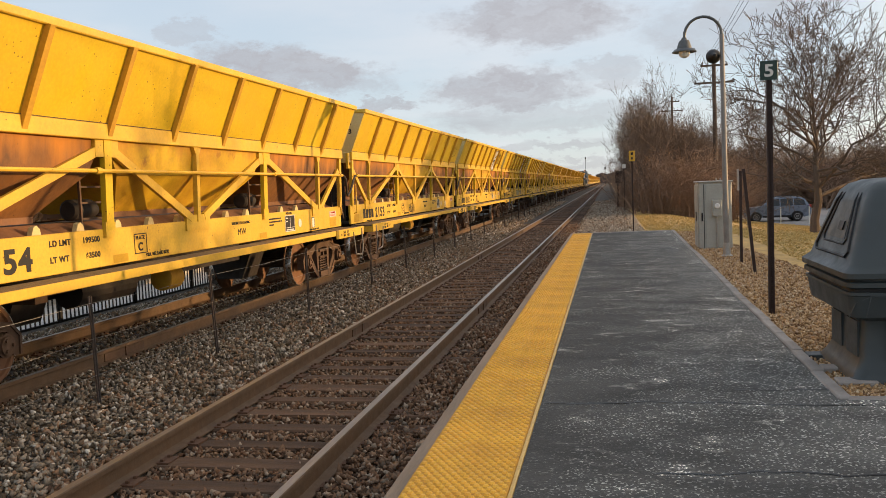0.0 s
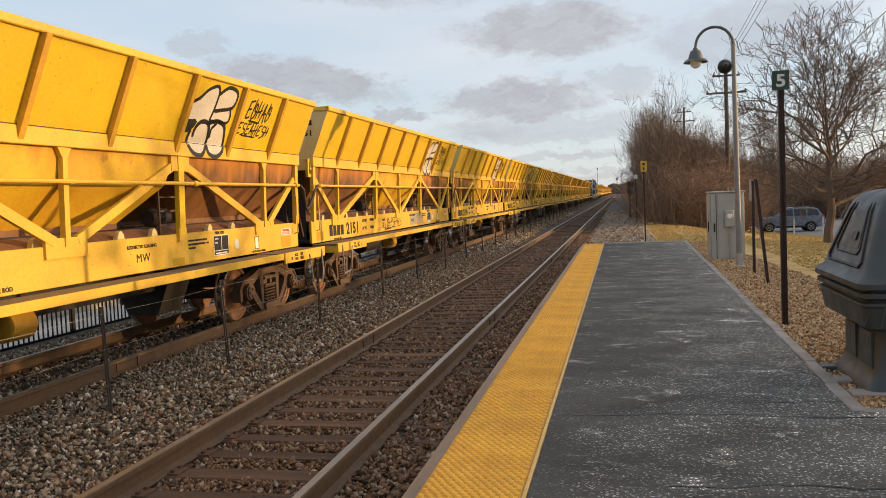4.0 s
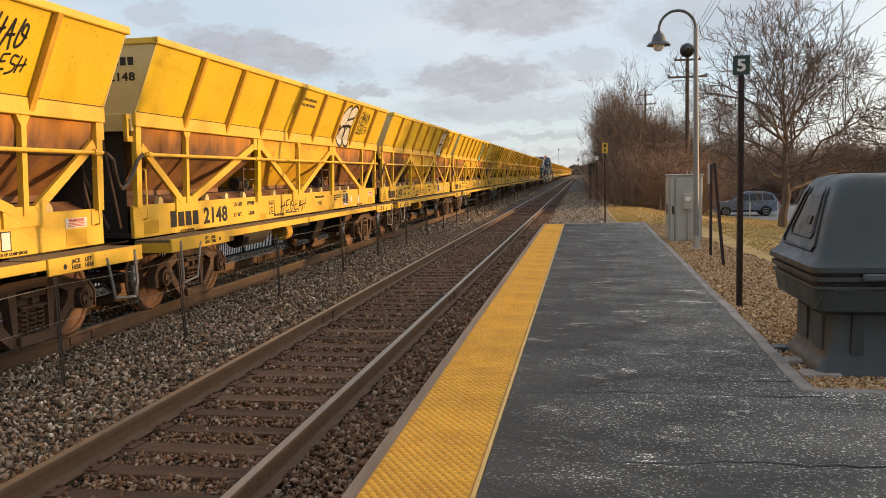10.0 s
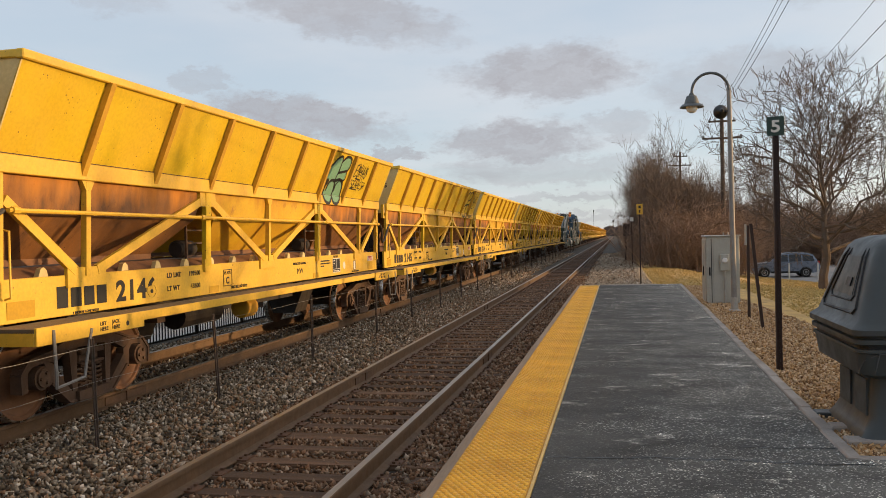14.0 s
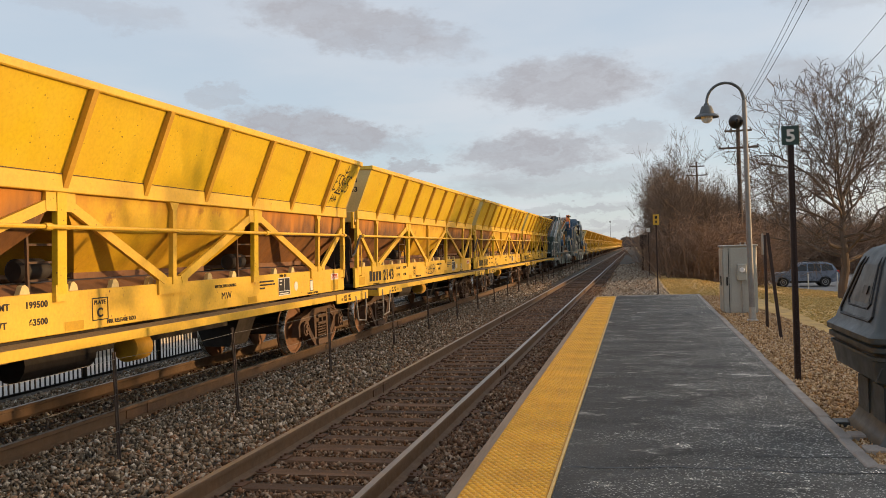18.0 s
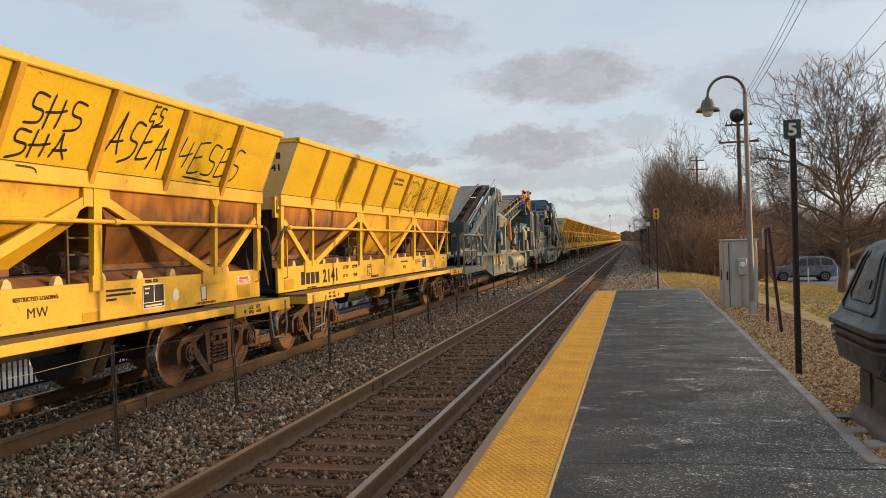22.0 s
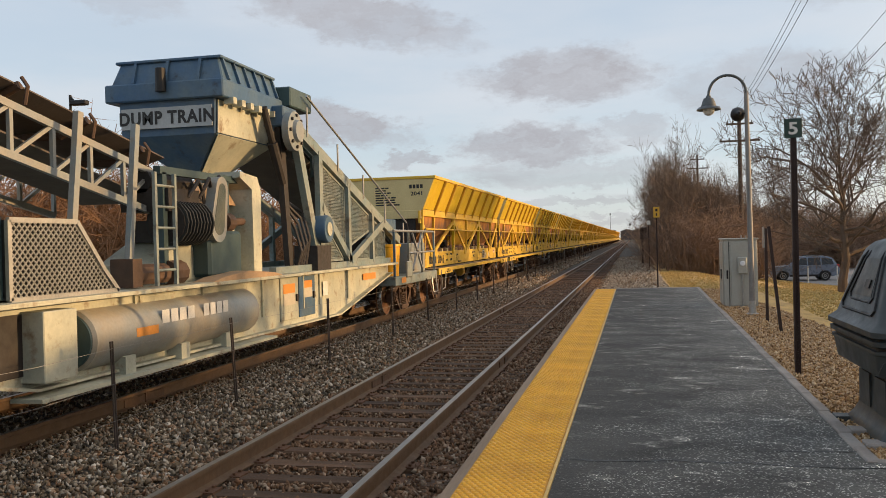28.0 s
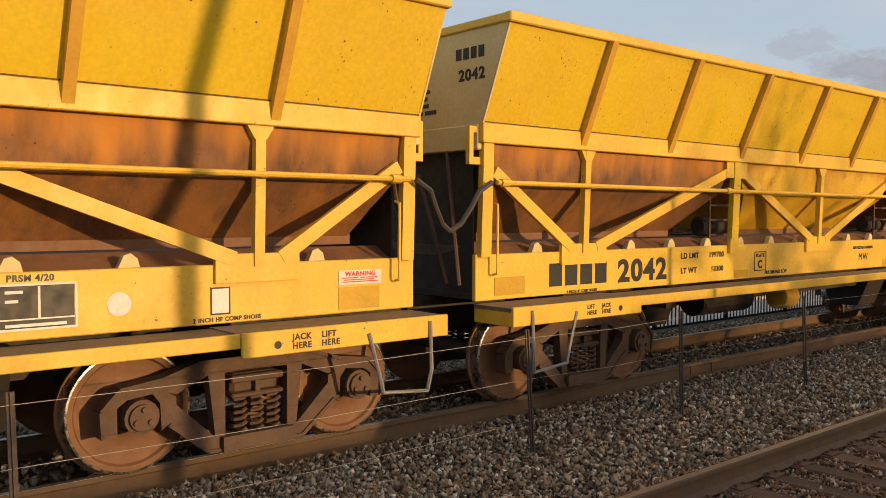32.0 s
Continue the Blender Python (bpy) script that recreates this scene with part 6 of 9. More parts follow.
def build_bin():
    b = thing("salt_bin", "dark green plastic bin with a domed lid and flared foot", "storage bin", at=(2.53, 7.76, PLAT_Z))
    foot = loft([soft_ring(0.68, 0.60, -0.04, 0.10), soft_ring(0.68, 0.60, 0.02, 0.10), soft_ring(0.64, 0.56, 0.07, 0.09), soft_ring(0.59, 0.50, 0.17, 0.07), soft_ring(0.58, 0.50, 0.48, 0.07), soft_ring(0.62, 0.64, 0.56, 0.08)])
    fo = part("foot", foot, BIN_PLASTIC, b, "flared dark plastic foot", True)
    for x in (-0.36, 0.05, 0.46):
        part("rib", Shape().prism([(x - 0.05, 0.16), (x + 0.05, 0.16), (x + 0.04, 0.48), (x - 0.04, 0.48)], "y", -0.535, -0.495), BIN_PLASTIC, fo)
    for y in (-0.24, 0.24):
        part("rib", Shape().prism([(y - 0.17, 0.17), (y + 0.17, 0.17), (y + 0.16, 0.46), (y - 0.16, 0.46)], "x", -0.602, -0.575), BIN_PLASTIC, fo)
    tub = loft([soft_ring(0.60, 0.62, 0.50, 0.09), soft_ring(0.72, 0.745, 0.545, 0.10), soft_ring(0.745, 0.77, 0.71, 0.10), soft_ring(0.76, 0.785, 0.72, 0.10), soft_ring(0.76, 0.785, 0.745, 0.10)])
    part("tub", tub, BIN_PLASTIC, b, "", True)
    part("seam_band", loft([soft_ring(0.73, 0.755, 0.745, 0.09), soft_ring(0.73, 0.755, 0.78, 0.09)]), BLACK_IRON, b, "dark gap under the lid")
    part("lower_band", loft([soft_ring(0.755, 0.78, 0.775, 0.1), soft_ring(0.77, 0.795, 0.785, 0.1), soft_ring(0.77, 0.795, 0.82, 0.1), soft_ring(0.735, 0.76, 0.83, 0.1), soft_ring(0.735, 0.76, 0.85, 0.1)]), BIN_PLASTIC, b, "", True)
    lid = [soft_ring(0.775, 0.80, 0.845, 0.10), soft_ring(0.785, 0.81, 0.855, 0.10), soft_ring(0.785, 0.81, 0.895, 0.10), soft_ring(0.755, 0.78, 0.92, 0.10)]
    for z, w, d, r in ((0.95, 0.72, 0.745, 0.10), (1.2, 0.64, 0.655, 0.11), (1.42, 0.565, 0.575, 0.12), (1.52, 0.52, 0.525, 0.12), (1.575, 0.465, 0.465, 0.12), (1.605, 0.38, 0.38, 0.11), (1.615, 0.25, 0.25, 0.08)):
        lid.append(soft_ring(w, d, z, r))
    lo = part("lid", loft(lid), BIN_PLASTIC, b, "domed sloping lid with moulded panels", True)
    face = lambda z: -0.72 + (z - 0.95) * 0.33 - 0.004
    # on the lid's end: dark tubes for the shade of grooves, and a raised panel
    for z0, z1, w, r in ((1.00, 1.50, 0.52, 0.013), (1.09, 1.50, 0.36, 0.010)):
        w1 = w * 0.62
        pts = [(face(z1) + 0.02, -w1 * 0.9, z1), (face(z1 - 0.06), -w1, z1 - 0.06), (face(z0 + 0.04), -w, z0 + 0.04), (face(z0), -w + 0.05, z0), (face(z0), w - 0.05, z0), (face(z0 + 0.04), w, z0 + 0.04), (face(z1 - 0.06), w1, z1 - 0.06), (face(z1) + 0.02, w1 * 0.9, z1)]
        part("lid_groove", Shape().tube(pts, r, 6), BLACK_IRON, lo, "dark moulded groove")
    za, zb = 1.13, 1.44
    part("raised_panel", Shape().quad((face(za) - 0.003, -0.29, za), (face(za) - 0.003, 0.29, za), (face(zb) - 0.003, 0.20, zb), (face(zb) - 0.003, -0.20, zb), -0.02), BIN_PLASTIC, lo)
    # a dark plate laid on stands for a recess in shade
    part("label_recess", Shape().quad((face(1.20) - 0.016, -0.18, 1.20), (face(1.20) - 0.016, -0.04, 1.20), (face(1.27) - 0.016, -0.04, 1.27), (face(1.27) - 0.016, -0.18, 1.27), -0.01), BLACK_IRON, lo)
    part("latch", Shape().cbox(-0.42, -0.12, -0.835, -0.80, 0.79, 0.85, 0.012).cbox(-0.15, -0.10, -0.84, -0.80, 0.765, 0.825, 0.008), LAMP_GREY, b, "grey lid latch")
    part("cord", Shape().tube([(-0.40, -0.79, 0.71), (-0.60, -0.785, 0.715), (-0.70, -0.74, 0.66), (-0.735, -0.70, 0.55)], 0.004, 5), LAMP_GREY, b, "thin grey tie cord")
    part("cord", Shape().tube([(-0.60, -0.785, 0.715), (-0.62, -0.78, 0.62), (-0.63, -0.76, 0.55)], 0.004, 5), LAMP_GREY, b, "thin grey tie cord")
    for dy in (-0.55, -0.05, 0.5):
        part("skid", Shape().cbox(-0.80, -0.5, dy - 0.09, dy + 0.09, -0.05, 0.02, 0.01), CONCRETE if dy < 0.3 else BIN_PLASTIC, b)


# ---- trees and brush ----
def branch_tube(verts, faces, pts, radii, n):
    base = len(verts)
    for i, (p, r) in enumerate(zip(pts, radii)):
        d = (pts[min(i + 1, len(pts) - 1)] - pts[max(i - 1, 0)])
        d.normalize()
        a = d.orthogonal().normalized()
        c = d.cross(a)
        for k in range(n):
            t = 2 * math.pi * k / n
            v = p + (a * math.cos(t) + c * math.sin(t)) * r
            verts.append((v.x, v.y, v.z))
    for i in range(len(pts) - 1):
        for k in range(n):
            faces.append((base + i * n + k, base + i * n + (k + 1) % n, base + (i + 1) * n + (k + 1) % n, base + (i + 1) * n + k))


def spike(verts, faces, p, e, r):
    """A twig: three sides that meet at its tip."""
    d = (e - p).normalized()
    a = d.orthogonal().normalized() * r
    c = d.cross(a)
    n = len(verts)
    for v in (p + a, p - a * 0.5 + c * 0.87, p - a * 0.5 - c * 0.87, e):
        verts.append((v.x, v.y, v.z))
    faces += [(n, n + 1, n + 3), (n + 1, n + 2, n + 3), (n + 2, n, n + 3)]


def mesh_of(name, data, mat):
    me = bpy.data.meshes.new(name)
    me.from_pydata(data[0], [], data[1])
    me.materials.append(mat)
    return me


def brush_mesh(seed, stems, height, width, mat):
    q = random.Random(seed)
    verts, faces = [], []
    for _ in range(stems):
        p = Vector((q.gauss(0, width * 0.45), q.gauss(0, width * 0.45), -0.1))
        d = Vector((q.gauss(0, 0.30), q.gauss(0, 0.30), 1)).normalized()
        h = height * q.uniform(0.4, 1.0)
        pts = [p]
        for i in range(3):
            d = (d + Vector((q.gauss(0, 0.15), q.gauss(0, 0.15), 0))).normalized()
            pts.append(pts[-1] + d * h / 3)
        branch_tube(verts, faces, pts, [0.018, 0.014, 0.010, 0.005], 3)
        for _ in range(11):
            i = q.randrange(0, 3)
            o = pts[i].lerp(pts[i + 1], q.random())
            e = o + Vector((q.gauss(0, 0.38), q.gauss(0, 0.38), q.uniform(0.05, 0.6)))
            spike(verts, faces, o, e, 0.009)
            for _ in range(2):
                m = o.lerp(e, q.uniform(0.3, 0.8))
                spike(verts, faces, m, m + Vector((q.gauss(0, 0.24), q.gauss(0, 0.24), q.uniform(-0.05, 0.32))), 0.007)
    return mesh_of("stems", (verts, faces), mat)


def plant_tree(meshes, x, y, scale, turn, label, group, z=None):
    t = thing("tree", label, "tree", group)
    a, b = part("trunk", meshes[0], BARK, t), part("crown", meshes[1], TWIG, t, "bare fine twigs")
    t.matrix_basis = Matrix.Translation((x, y, bed_height(x, y) if z is None else z)) @ Euler((0, 0, turn)).to_matrix().to_4x4() @ Matrix.Diagonal((scale, scale, scale, 1))
    return t


def shrub(mesh, x, y, s, q, label, group):
    b = new("shrub", mesh)
    b.matrix_basis = Matrix.Translation((x, y, bed_height(x, y))) @ Euler((0, 0, q.uniform(0, 6.28))).to_matrix().to_4x4() @ Matrix.Diagonal((s * 1.1, s * 1.1, s, 1))
    tagged(b, label, "shrub", group)


def limb(q, out, p, d, length, r, level, most, thin, droop):
    """A crooked limb that forks again and again; the last forks are fine twigs."""
    steps = max(2, 5 - level)
    pts, radii = [p.copy()], [r]
    cur, way = p.copy(), d.copy()
    for i in range(steps):
        way = (way + Vector((q.gauss(0, 0.27), q.gauss(0, 0.27), q.gauss(0, 0.19) + droop))).normalized()
        cur = cur + way * (length / steps)
        pts.append(cur.copy())
        radii.append(max(r * (1 - 0.62 * (i + 1) / steps), thin))
    verts, faces = out[0 if level < 2 else 1]
    branch_tube(verts, faces, pts, radii, 5 if level < 2 else 3)
    if level == most:
        return
    for k in range((6, 6, 5, 4)[min(level, 3)]):
        at = q.uniform(0.22, 1.0)
        i = min(int(at * steps), steps - 1)
        o = pts[i].lerp(pts[i + 1], at * steps - i)
        side = way.cross(Vector((q.gauss(0, 1), q.gauss(0, 1), q.gauss(0, 1)))).normalized()
        nd = (way * q.uniform(0.55, 0.95) + side * q.uniform(0.5, 0.95) + Vector((0, 0, 0.12))).normalized()
        limb(q, out, o, nd, length * q.uniform(0.36, 0.62), max(radii[i] * 0.55, thin), level + 1, most, thin, 0.03)


def sized(out, height, radius):
    """Scale a grown tree to its height and crown radius."""
    vs = out[0][0] + out[1][0]
    k = height / max(v[2] for v in vs)
    far = sorted(math.hypot(v[0], v[1]) for v in vs)
    w = radius / far[int(len(far) * 0.985)]
    for v, _ in out:
        v[:] = [(x * w, y * w, z * k) for x, y, z in v]
    return mesh_of("trunk", out[0], BARK), mesh_of("crown", out[1], TWIG)


def spreading_tree(seed, height, radius, r, thin, limbs=26, most=3):
    """A bare tree: a leader that soon divides, level lower limbs and rising upper ones in a round crown."""
    q = random.Random(seed)
    out = (([], []), ([], []))
    pts, radii = [Vector((0, 0, -0.2))], [r * 1.25]
    for k in range(1, 9):
        pts.append(Vector((q.gauss(0, 0.08), q.gauss(0, 0.08), height * 0.68 * k / 8)))
        radii.append(r * (1 - 0.86 * k / 8) + 0.012)
    branch_tube(out[0][0], out[0][1], pts, radii, 9)
    for k in range(limbs):
        a = (k + q.random() * 0.6) / limbs
        z = height * (0.19 + 0.47 * a)
        i = min(int(z / (height * 0.68) * 8), 7)
        o = pts[i].lerp(pts[i + 1], 0.5)
        o.z = z
        turn = k * 2.4 + q.uniform(-0.4, 0.4)
        d = Vector((math.cos(turn), math.sin(turn), 0.12 + 1.5 * a ** 1.2 + q.uniform(-0.1, 0.2))).normalized()
        limb(q, out, o, d, radius * (0.95 - 0.25 * a) * q.uniform(0.75, 1.1), radii[i] * q.uniform(0.34, 0.5) + 0.012, 0, most, thin, 0.02 + 0.02 * a)
    return sized(out, height, radius)


def thicket_tree(seed, height, thin):
    """Several stems from one foot, fanning out into dense fine twigs."""
    q = random.Random(seed)
    out = (([], []), ([], []))
    for k in range(6):
        a = k * 1.05 + q.random()
        d = Vector((0.22 * math.cos(a), 0.22 * math.sin(a), 1.0)).normalized()
        limb(q, out, Vector((0.25 * math.cos(a), 0.25 * math.sin(a), -0.1)), d, height * q.uniform(0.62, 0.86), 0.06, 0, 3, thin, 0.05)
    return sized(out, height, height * 0.24)


def build_plants():
    q = random.Random(21)
    lone = spreading_tree(5, 10.3, 5.6, 0.22, 0.0095, 29)
    plant_tree(lone, 8.1, 36.5, 1.0, 0.6, "broad bare tree with level lower limbs beside the car park", "bare trees", -0.75)
    kinds = [spreading_tree(s, 9.0, 4.0, 0.18, 0.013) for s in (11, 12)]
    open_crown = spreading_tree(14, 8.6, 3.8, 0.17, 0.014, 17, 2)
    tall = [thicket_tree(s, 10.0, 0.012) for s in (31, 32, 33)]
    # the thicket beside the line: tall towards the wires, then low growth under them
    for k in range(46):
        y = 54 + 150 * (k / 46) ** 1.5
        b = q.uniform(0.028, 0.055) if y < 80 else q.uniform(0.023, 0.060)
        s = (0.76 + 8.0 * (b - 0.024)) * q.uniform(0.88, 1.05) * min(1.0 + (y - 54) / 220, 1.2)
        plant_tree(tall[k % 3], b * y, y, s, q.uniform(0, 6.28), "bare grey-brown tree in the line-side thicket", "bare trees")
    # a deeper belt of trees, added to shade the far cars
    for k in range(60):
        y = 78 + 195 * (k / 60)
        plant_tree(tall[k % 3], q.uniform(5.2, 13.5), y, q.uniform(1.0, 1.22), q.uniform(0, 6.28), "bare grey-brown tree in the line-side thicket", "bare trees")
    for k in range(58):
        y = q.uniform(56, 92)
        b = q.uniform(0.066, 0.112 if y < 76 else 0.130)
        plant_tree((tall + tall + kinds)[k % 8], b * y, y, q.uniform(0.56, 0.78) * (0.7 + y / 200), q.uniform(0, 6.28), "low bare tree under the overhead wires", "bare trees")
    for k in range(22):
        y = 91 + (k * 7) % 19
        plant_tree(kinds[k % 2], 9 + 1.75 * k + q.uniform(-0.8, 0.8), y, q.uniform(0.66, 0.95), q.uniform(0, 6.28), "bare tree behind the car park", "bare trees")
    plant_tree(kinds[1], 12.6, 33.5, 0.95, 1.4, "bare tree beside the car park", "bare trees")
    # bare trees that stand beside the station, out of the walk's sight, and shade the train
    for x, y, s in ((15.0, 16.4, 0.95), (17.5, 19.0, 0.85), (19.0, 27.5, 0.9), (22.0, 8.0, 0.9), (18.0, 34.0, 0.9)):
        plant_tree(open_crown, x, y, s, q.uniform(0, 6.28), "bare tree beside the station", "bare trees")
    brush = [brush_mesh(s, 60, 3.0, 1.6, BRUSH_TWIG) for s in (1, 2, 3)]
    for k in range(330):
        if k < 120:
            y = 54.5 + 68 * (k / 120) ** 1.25
            x, s = q.uniform(2.5, 0.075 * y + 2.2), q.uniform(0.75, 1.3)
        elif k < 160:
            y = q.uniform(50, 76)
            x, s = q.uniform(0.062, 0.105) * y, q.uniform(0.9, 1.6)
        elif k < 215:
            x, y, s = q.uniform(8, 40), q.uniform(86, 104), q.uniform(1.7, 2.7)
        else:
            # more brush in that belt, added for the same shade
            y = 76 + 200 * ((k - 215) / 115)
            x, s = q.uniform(5.2, 12.0), q.uniform(1.5, 2.3)
        shrub(brush[k % 3], x, y, s, q, "reddish-brown leafless brush at the edge of the wood", "line-side brush")
    verts, faces = [], []
    for k in range(25000):
        if k < 16000:
            y = 28.6 + 30 * q.random() ** 1.3
            x = q.uniform(2.2 if y > 29 else 3.0, 15.0)
        elif k < 23000:
            x, y = q.uniform(3.9, 10.5), q.uniform(13.0, 28.8)
        else:
            x, y = q.uniform(1.35, 2.3), q.uniform(28.7, 50.0)
        p = Vector((x, y, bed_height(x, y) - 0.01))
        spike(verts, faces, p, p + Vector((q.gauss(0, 0.07), q.gauss(0, 0.07), q.uniform(0.02, 0.075))), q.uniform(0.012, 0.03))
    me = mesh_of("grass", (verts, faces), GRASS_BLADE)
    tagged(new("grass", me), "tufts of dormant golden grass beside the platform", "grass", kind="stuff")
    # beyond the far track
    for x, y, s in ((-23, 30, 0.66), (-25, 34, 0.74), (-22, 37, 0.62), (-27, 42, 0.7), (-24, 47, 0.62), (-21, 26, 0.6), (-26, 100, 1.0), (-28, 108, 1.0), (-25, 165, 1.2), (-30, 160, 1.2), (-27, 172, 1.2), (-30, 285, 1.3), (-28, 300, 1.3), (-26, 97, 0.9)):
        plant_tree(kinds[int(abs(x) + y) % 2], x, y, s, q.uniform(0, 6.28), "bare tree beyond the far track", "bare trees beyond the tracks")
    hedge = [brush_mesh(s, 60, 3.4, 1.6, HEDGE_TWIG) for s in (8, 9)]
    for k in range(28):
        shrub(hedge[k % 2], q.uniform(-25, -19), 20 + k * 1.15, q.uniform(1.7, 2.4), q, "orange-brown leafless hedge beyond the far track", "hedge beyond the tracks")


# ---- poles, wires, cars, far things ----
def utility_pole(x, y, top, label, r=0.15):
    p = thing("utility_pole", label, "utility pole", "utility poles")
    part("pole", Shape().cyl((x, y, bed_height(x, y) - 0.3), (x, y, top), r, 10, r * 0.75), POLE_WOOD, p, "", True)
    for z, w in ((top - 0.55, 0.85), (top - 1.65, 1.25)):
        a = part("crossarm", Shape().cbox(x - w, x + w, y - 0.16, y - 0.05, z - 0.07, z + 0.05, 0.01), POLE_WOOD, p)
        for dx in (-w + 0.1, -w * 0.5, w * 0.5, w - 0.1):
            part("insulator", Shape().cyl((x + dx, y - 0.1, z + 0.05), (x + dx, y - 0.1, z + 0.2), 0.035, 8), LAMP_GREY, a)
    return p


def build_lines():
    poles = [(5.0, 5.7, 10.6), (6.85, 58.0, 9.6), (7.8, 108.0, 11.7), (8.6, 160.0, 10.0)]
    for x, y, t in poles:
        utility_pole(x, y, t, "weathered timber utility pole with two crossarms", 0.095 if y < 20 else 0.16)
    for k, (dz, w, r) in enumerate(((-0.35, -0.75, 0.008), (-0.35, -0.6, 0.008), (-0.35, -0.4, 0.010), (-2.4, 0.45, 0.006), (-3.3, 0.3, 0.008), (-4.2, 0.12, 0.008), (-5.0, 0.14, 0.006))):
        s = Shape()
        for (x, y, t), (x2, y2, t2) in zip(poles, poles[1:]):
            a, b = Vector((x + w, y - 0.1, t + dz)), Vector((x2 + w, y2 - 0.1, t2 + dz))
            pts = [a.lerp(b, i / 12) - Vector((0, 0, 0.8 * 4 * (i / 12) * (1 - i / 12))) for i in range(13)]
            s.tube(pts, r, 4)
        solid("overhead_wire", s, BLACK_IRON, "thin dark overhead wire between the poles", "wire", "overhead wires")


def build_suv(x, y, z, paint, label, turn=0.0):
    """A tall estate car, its nose towards -x."""
    c = thing("parked_car", label, "car", "parked cars", at=(x, y, z))
    c.rotation_euler = (0, 0, turn)
    w = 0.90
    # outline of the lower body with its wheel arches
    low = [(-2.20, 0.42), (-2.30, 0.62), (-2.24, 0.86), (-2.02, 0.98), (-1.10, 1.07), (2.20, 1.10), (2.33, 0.92), (2.33, 0.55), (2.26, 0.40)]
    arch = lambda cx: [(cx + 0.42, 0.30), (cx + 0.38, 0.52), (cx + 0.22, 0.69), (cx, 0.75), (cx - 0.22, 0.69), (cx - 0.38, 0.52), (cx - 0.42, 0.30)]
    body_side = low + [(1.88, 0.30)] + arch(1.40)[0:7] + arch(-1.38) + [(-1.95, 0.34)]
    body = part("body", Shape().prism(body_side, "y", -w, w), paint, c)
    v = [(px, sy * wy, pz) for sy in (-1, 1) for px, pz, wy in ((-1.12, 1.06, 0.86), (-0.28, 1.66, 0.68), (0.3, 1.74, 0.69), (1.55, 1.71, 0.68), (1.92, 1.60, 0.66), (2.22, 1.09, 0.85))]
    house = Shape().add(v, [(0, 1, 2, 3, 4, 5), (11, 10, 9, 8, 7, 6)] + [(i, i + 6, (i + 1) % 6 + 6, (i + 1) % 6) for i in range(6)])
    part("cabin", house, paint, body)
    side = lambda px, pz, sy: (px, sy * (0.864 - (pz - 1.06) * 0.30 + 0.004), pz)
    for q in (((-0.78, 1.12), (-0.16, 1.58), (0.22, 1.62), (0.22, 1.12)), ((0.30, 1.12), (0.30, 1.62), (1.12, 1.62), (1.12, 1.12)), ((1.20, 1.12), (1.20, 1.62), (1.60, 1.60), (1.88, 1.48), (1.98, 1.14))):
        for sy in (-1, 1):
            pl = [side(px, pz, sy) for px, pz in q]
            off = [(px, py + sy * 0.012, pz) for px, py, pz in pl]
            n = len(q)
            part("side_window", Shape().add(pl + off, [tuple(range(n)), tuple(range(2 * n - 1, n - 1, -1))] + [(i, n + i, n + (i + 1) % n, (i + 1) % n) for i in range(n)]), GLASS_DARK, body)
    part("windscreen", Shape().quad((-1.06, -0.74, 1.12), (-1.06, 0.74, 1.12), (-0.32, 0.60, 1.645), (-0.32, -0.60, 1.645), 0.012), GLASS_DARK, body)
    for sy in (-0.6, 0.6):
        part("roof_rack", Shape().tube([(-0.1, sy, 1.72), (0.0, sy, 1.79), (1.4, sy, 1.78), (1.5, sy, 1.71)], 0.022, 6), BLACK_IRON, body)
    for sy in (-1, 1):
        part("sill_cladding", Shape().cbox(-0.94, 0.96, sy * 0.90 - 0.02, sy * 0.90 + 0.02, 0.30, 0.44, 0.01), TYRE, body, "dark sill cladding")
        part("mirror", Shape().cbox(-0.80, -0.62, sy * 0.98 - 0.1, sy * 0.98 + 0.1, 1.08, 1.22, 0.03), paint, body)
        for px in (0.40, 1.22):
            part("door_handle", Shape().cbox(px - 0.2, px - 0.05, sy * 0.905 - 0.015, sy * 0.905 + 0.015, 0.93, 0.97, 0.008), BLACK_IRON, body)
    for xx in (-1.38, 1.40):
        for s in (-1, 1):
            t = part("wheel", Shape().lathe([(-0.11, 0.2), (-0.11, 0.32), (-0.08, 0.35), (0.08, 0.35), (0.11, 0.32), (0.11, 0.2)], (xx, s * 0.80, 0.35), "y", 22), TYRE, c, "", True)
            part("rim", Shape().lathe([(s * 0.09, 0.03), (s * 0.118, 0.06), (s * 0.10, 0.12), (s * 0.115, 0.21), (s * 0.07, 0.235)], (xx, s * 0.8, 0.35), "y", 16), ALLOY, t, "", True)
    for s in (-1, 1):
        part("tail_light", Shape().cbox(2.16, 2.335, s * 0.82 - 0.07, s * 0.82 + 0.07, 0.86, 1.14, 0.02), RED_PAINT, c, "red tail light")
        part("headlight", Shape().cbox(-2.26, -2.02, s * 0.72 - 0.17, s * 0.72 + 0.17, 0.74, 0.92, 0.02), LAMP_WHITE, c, "clear headlight")


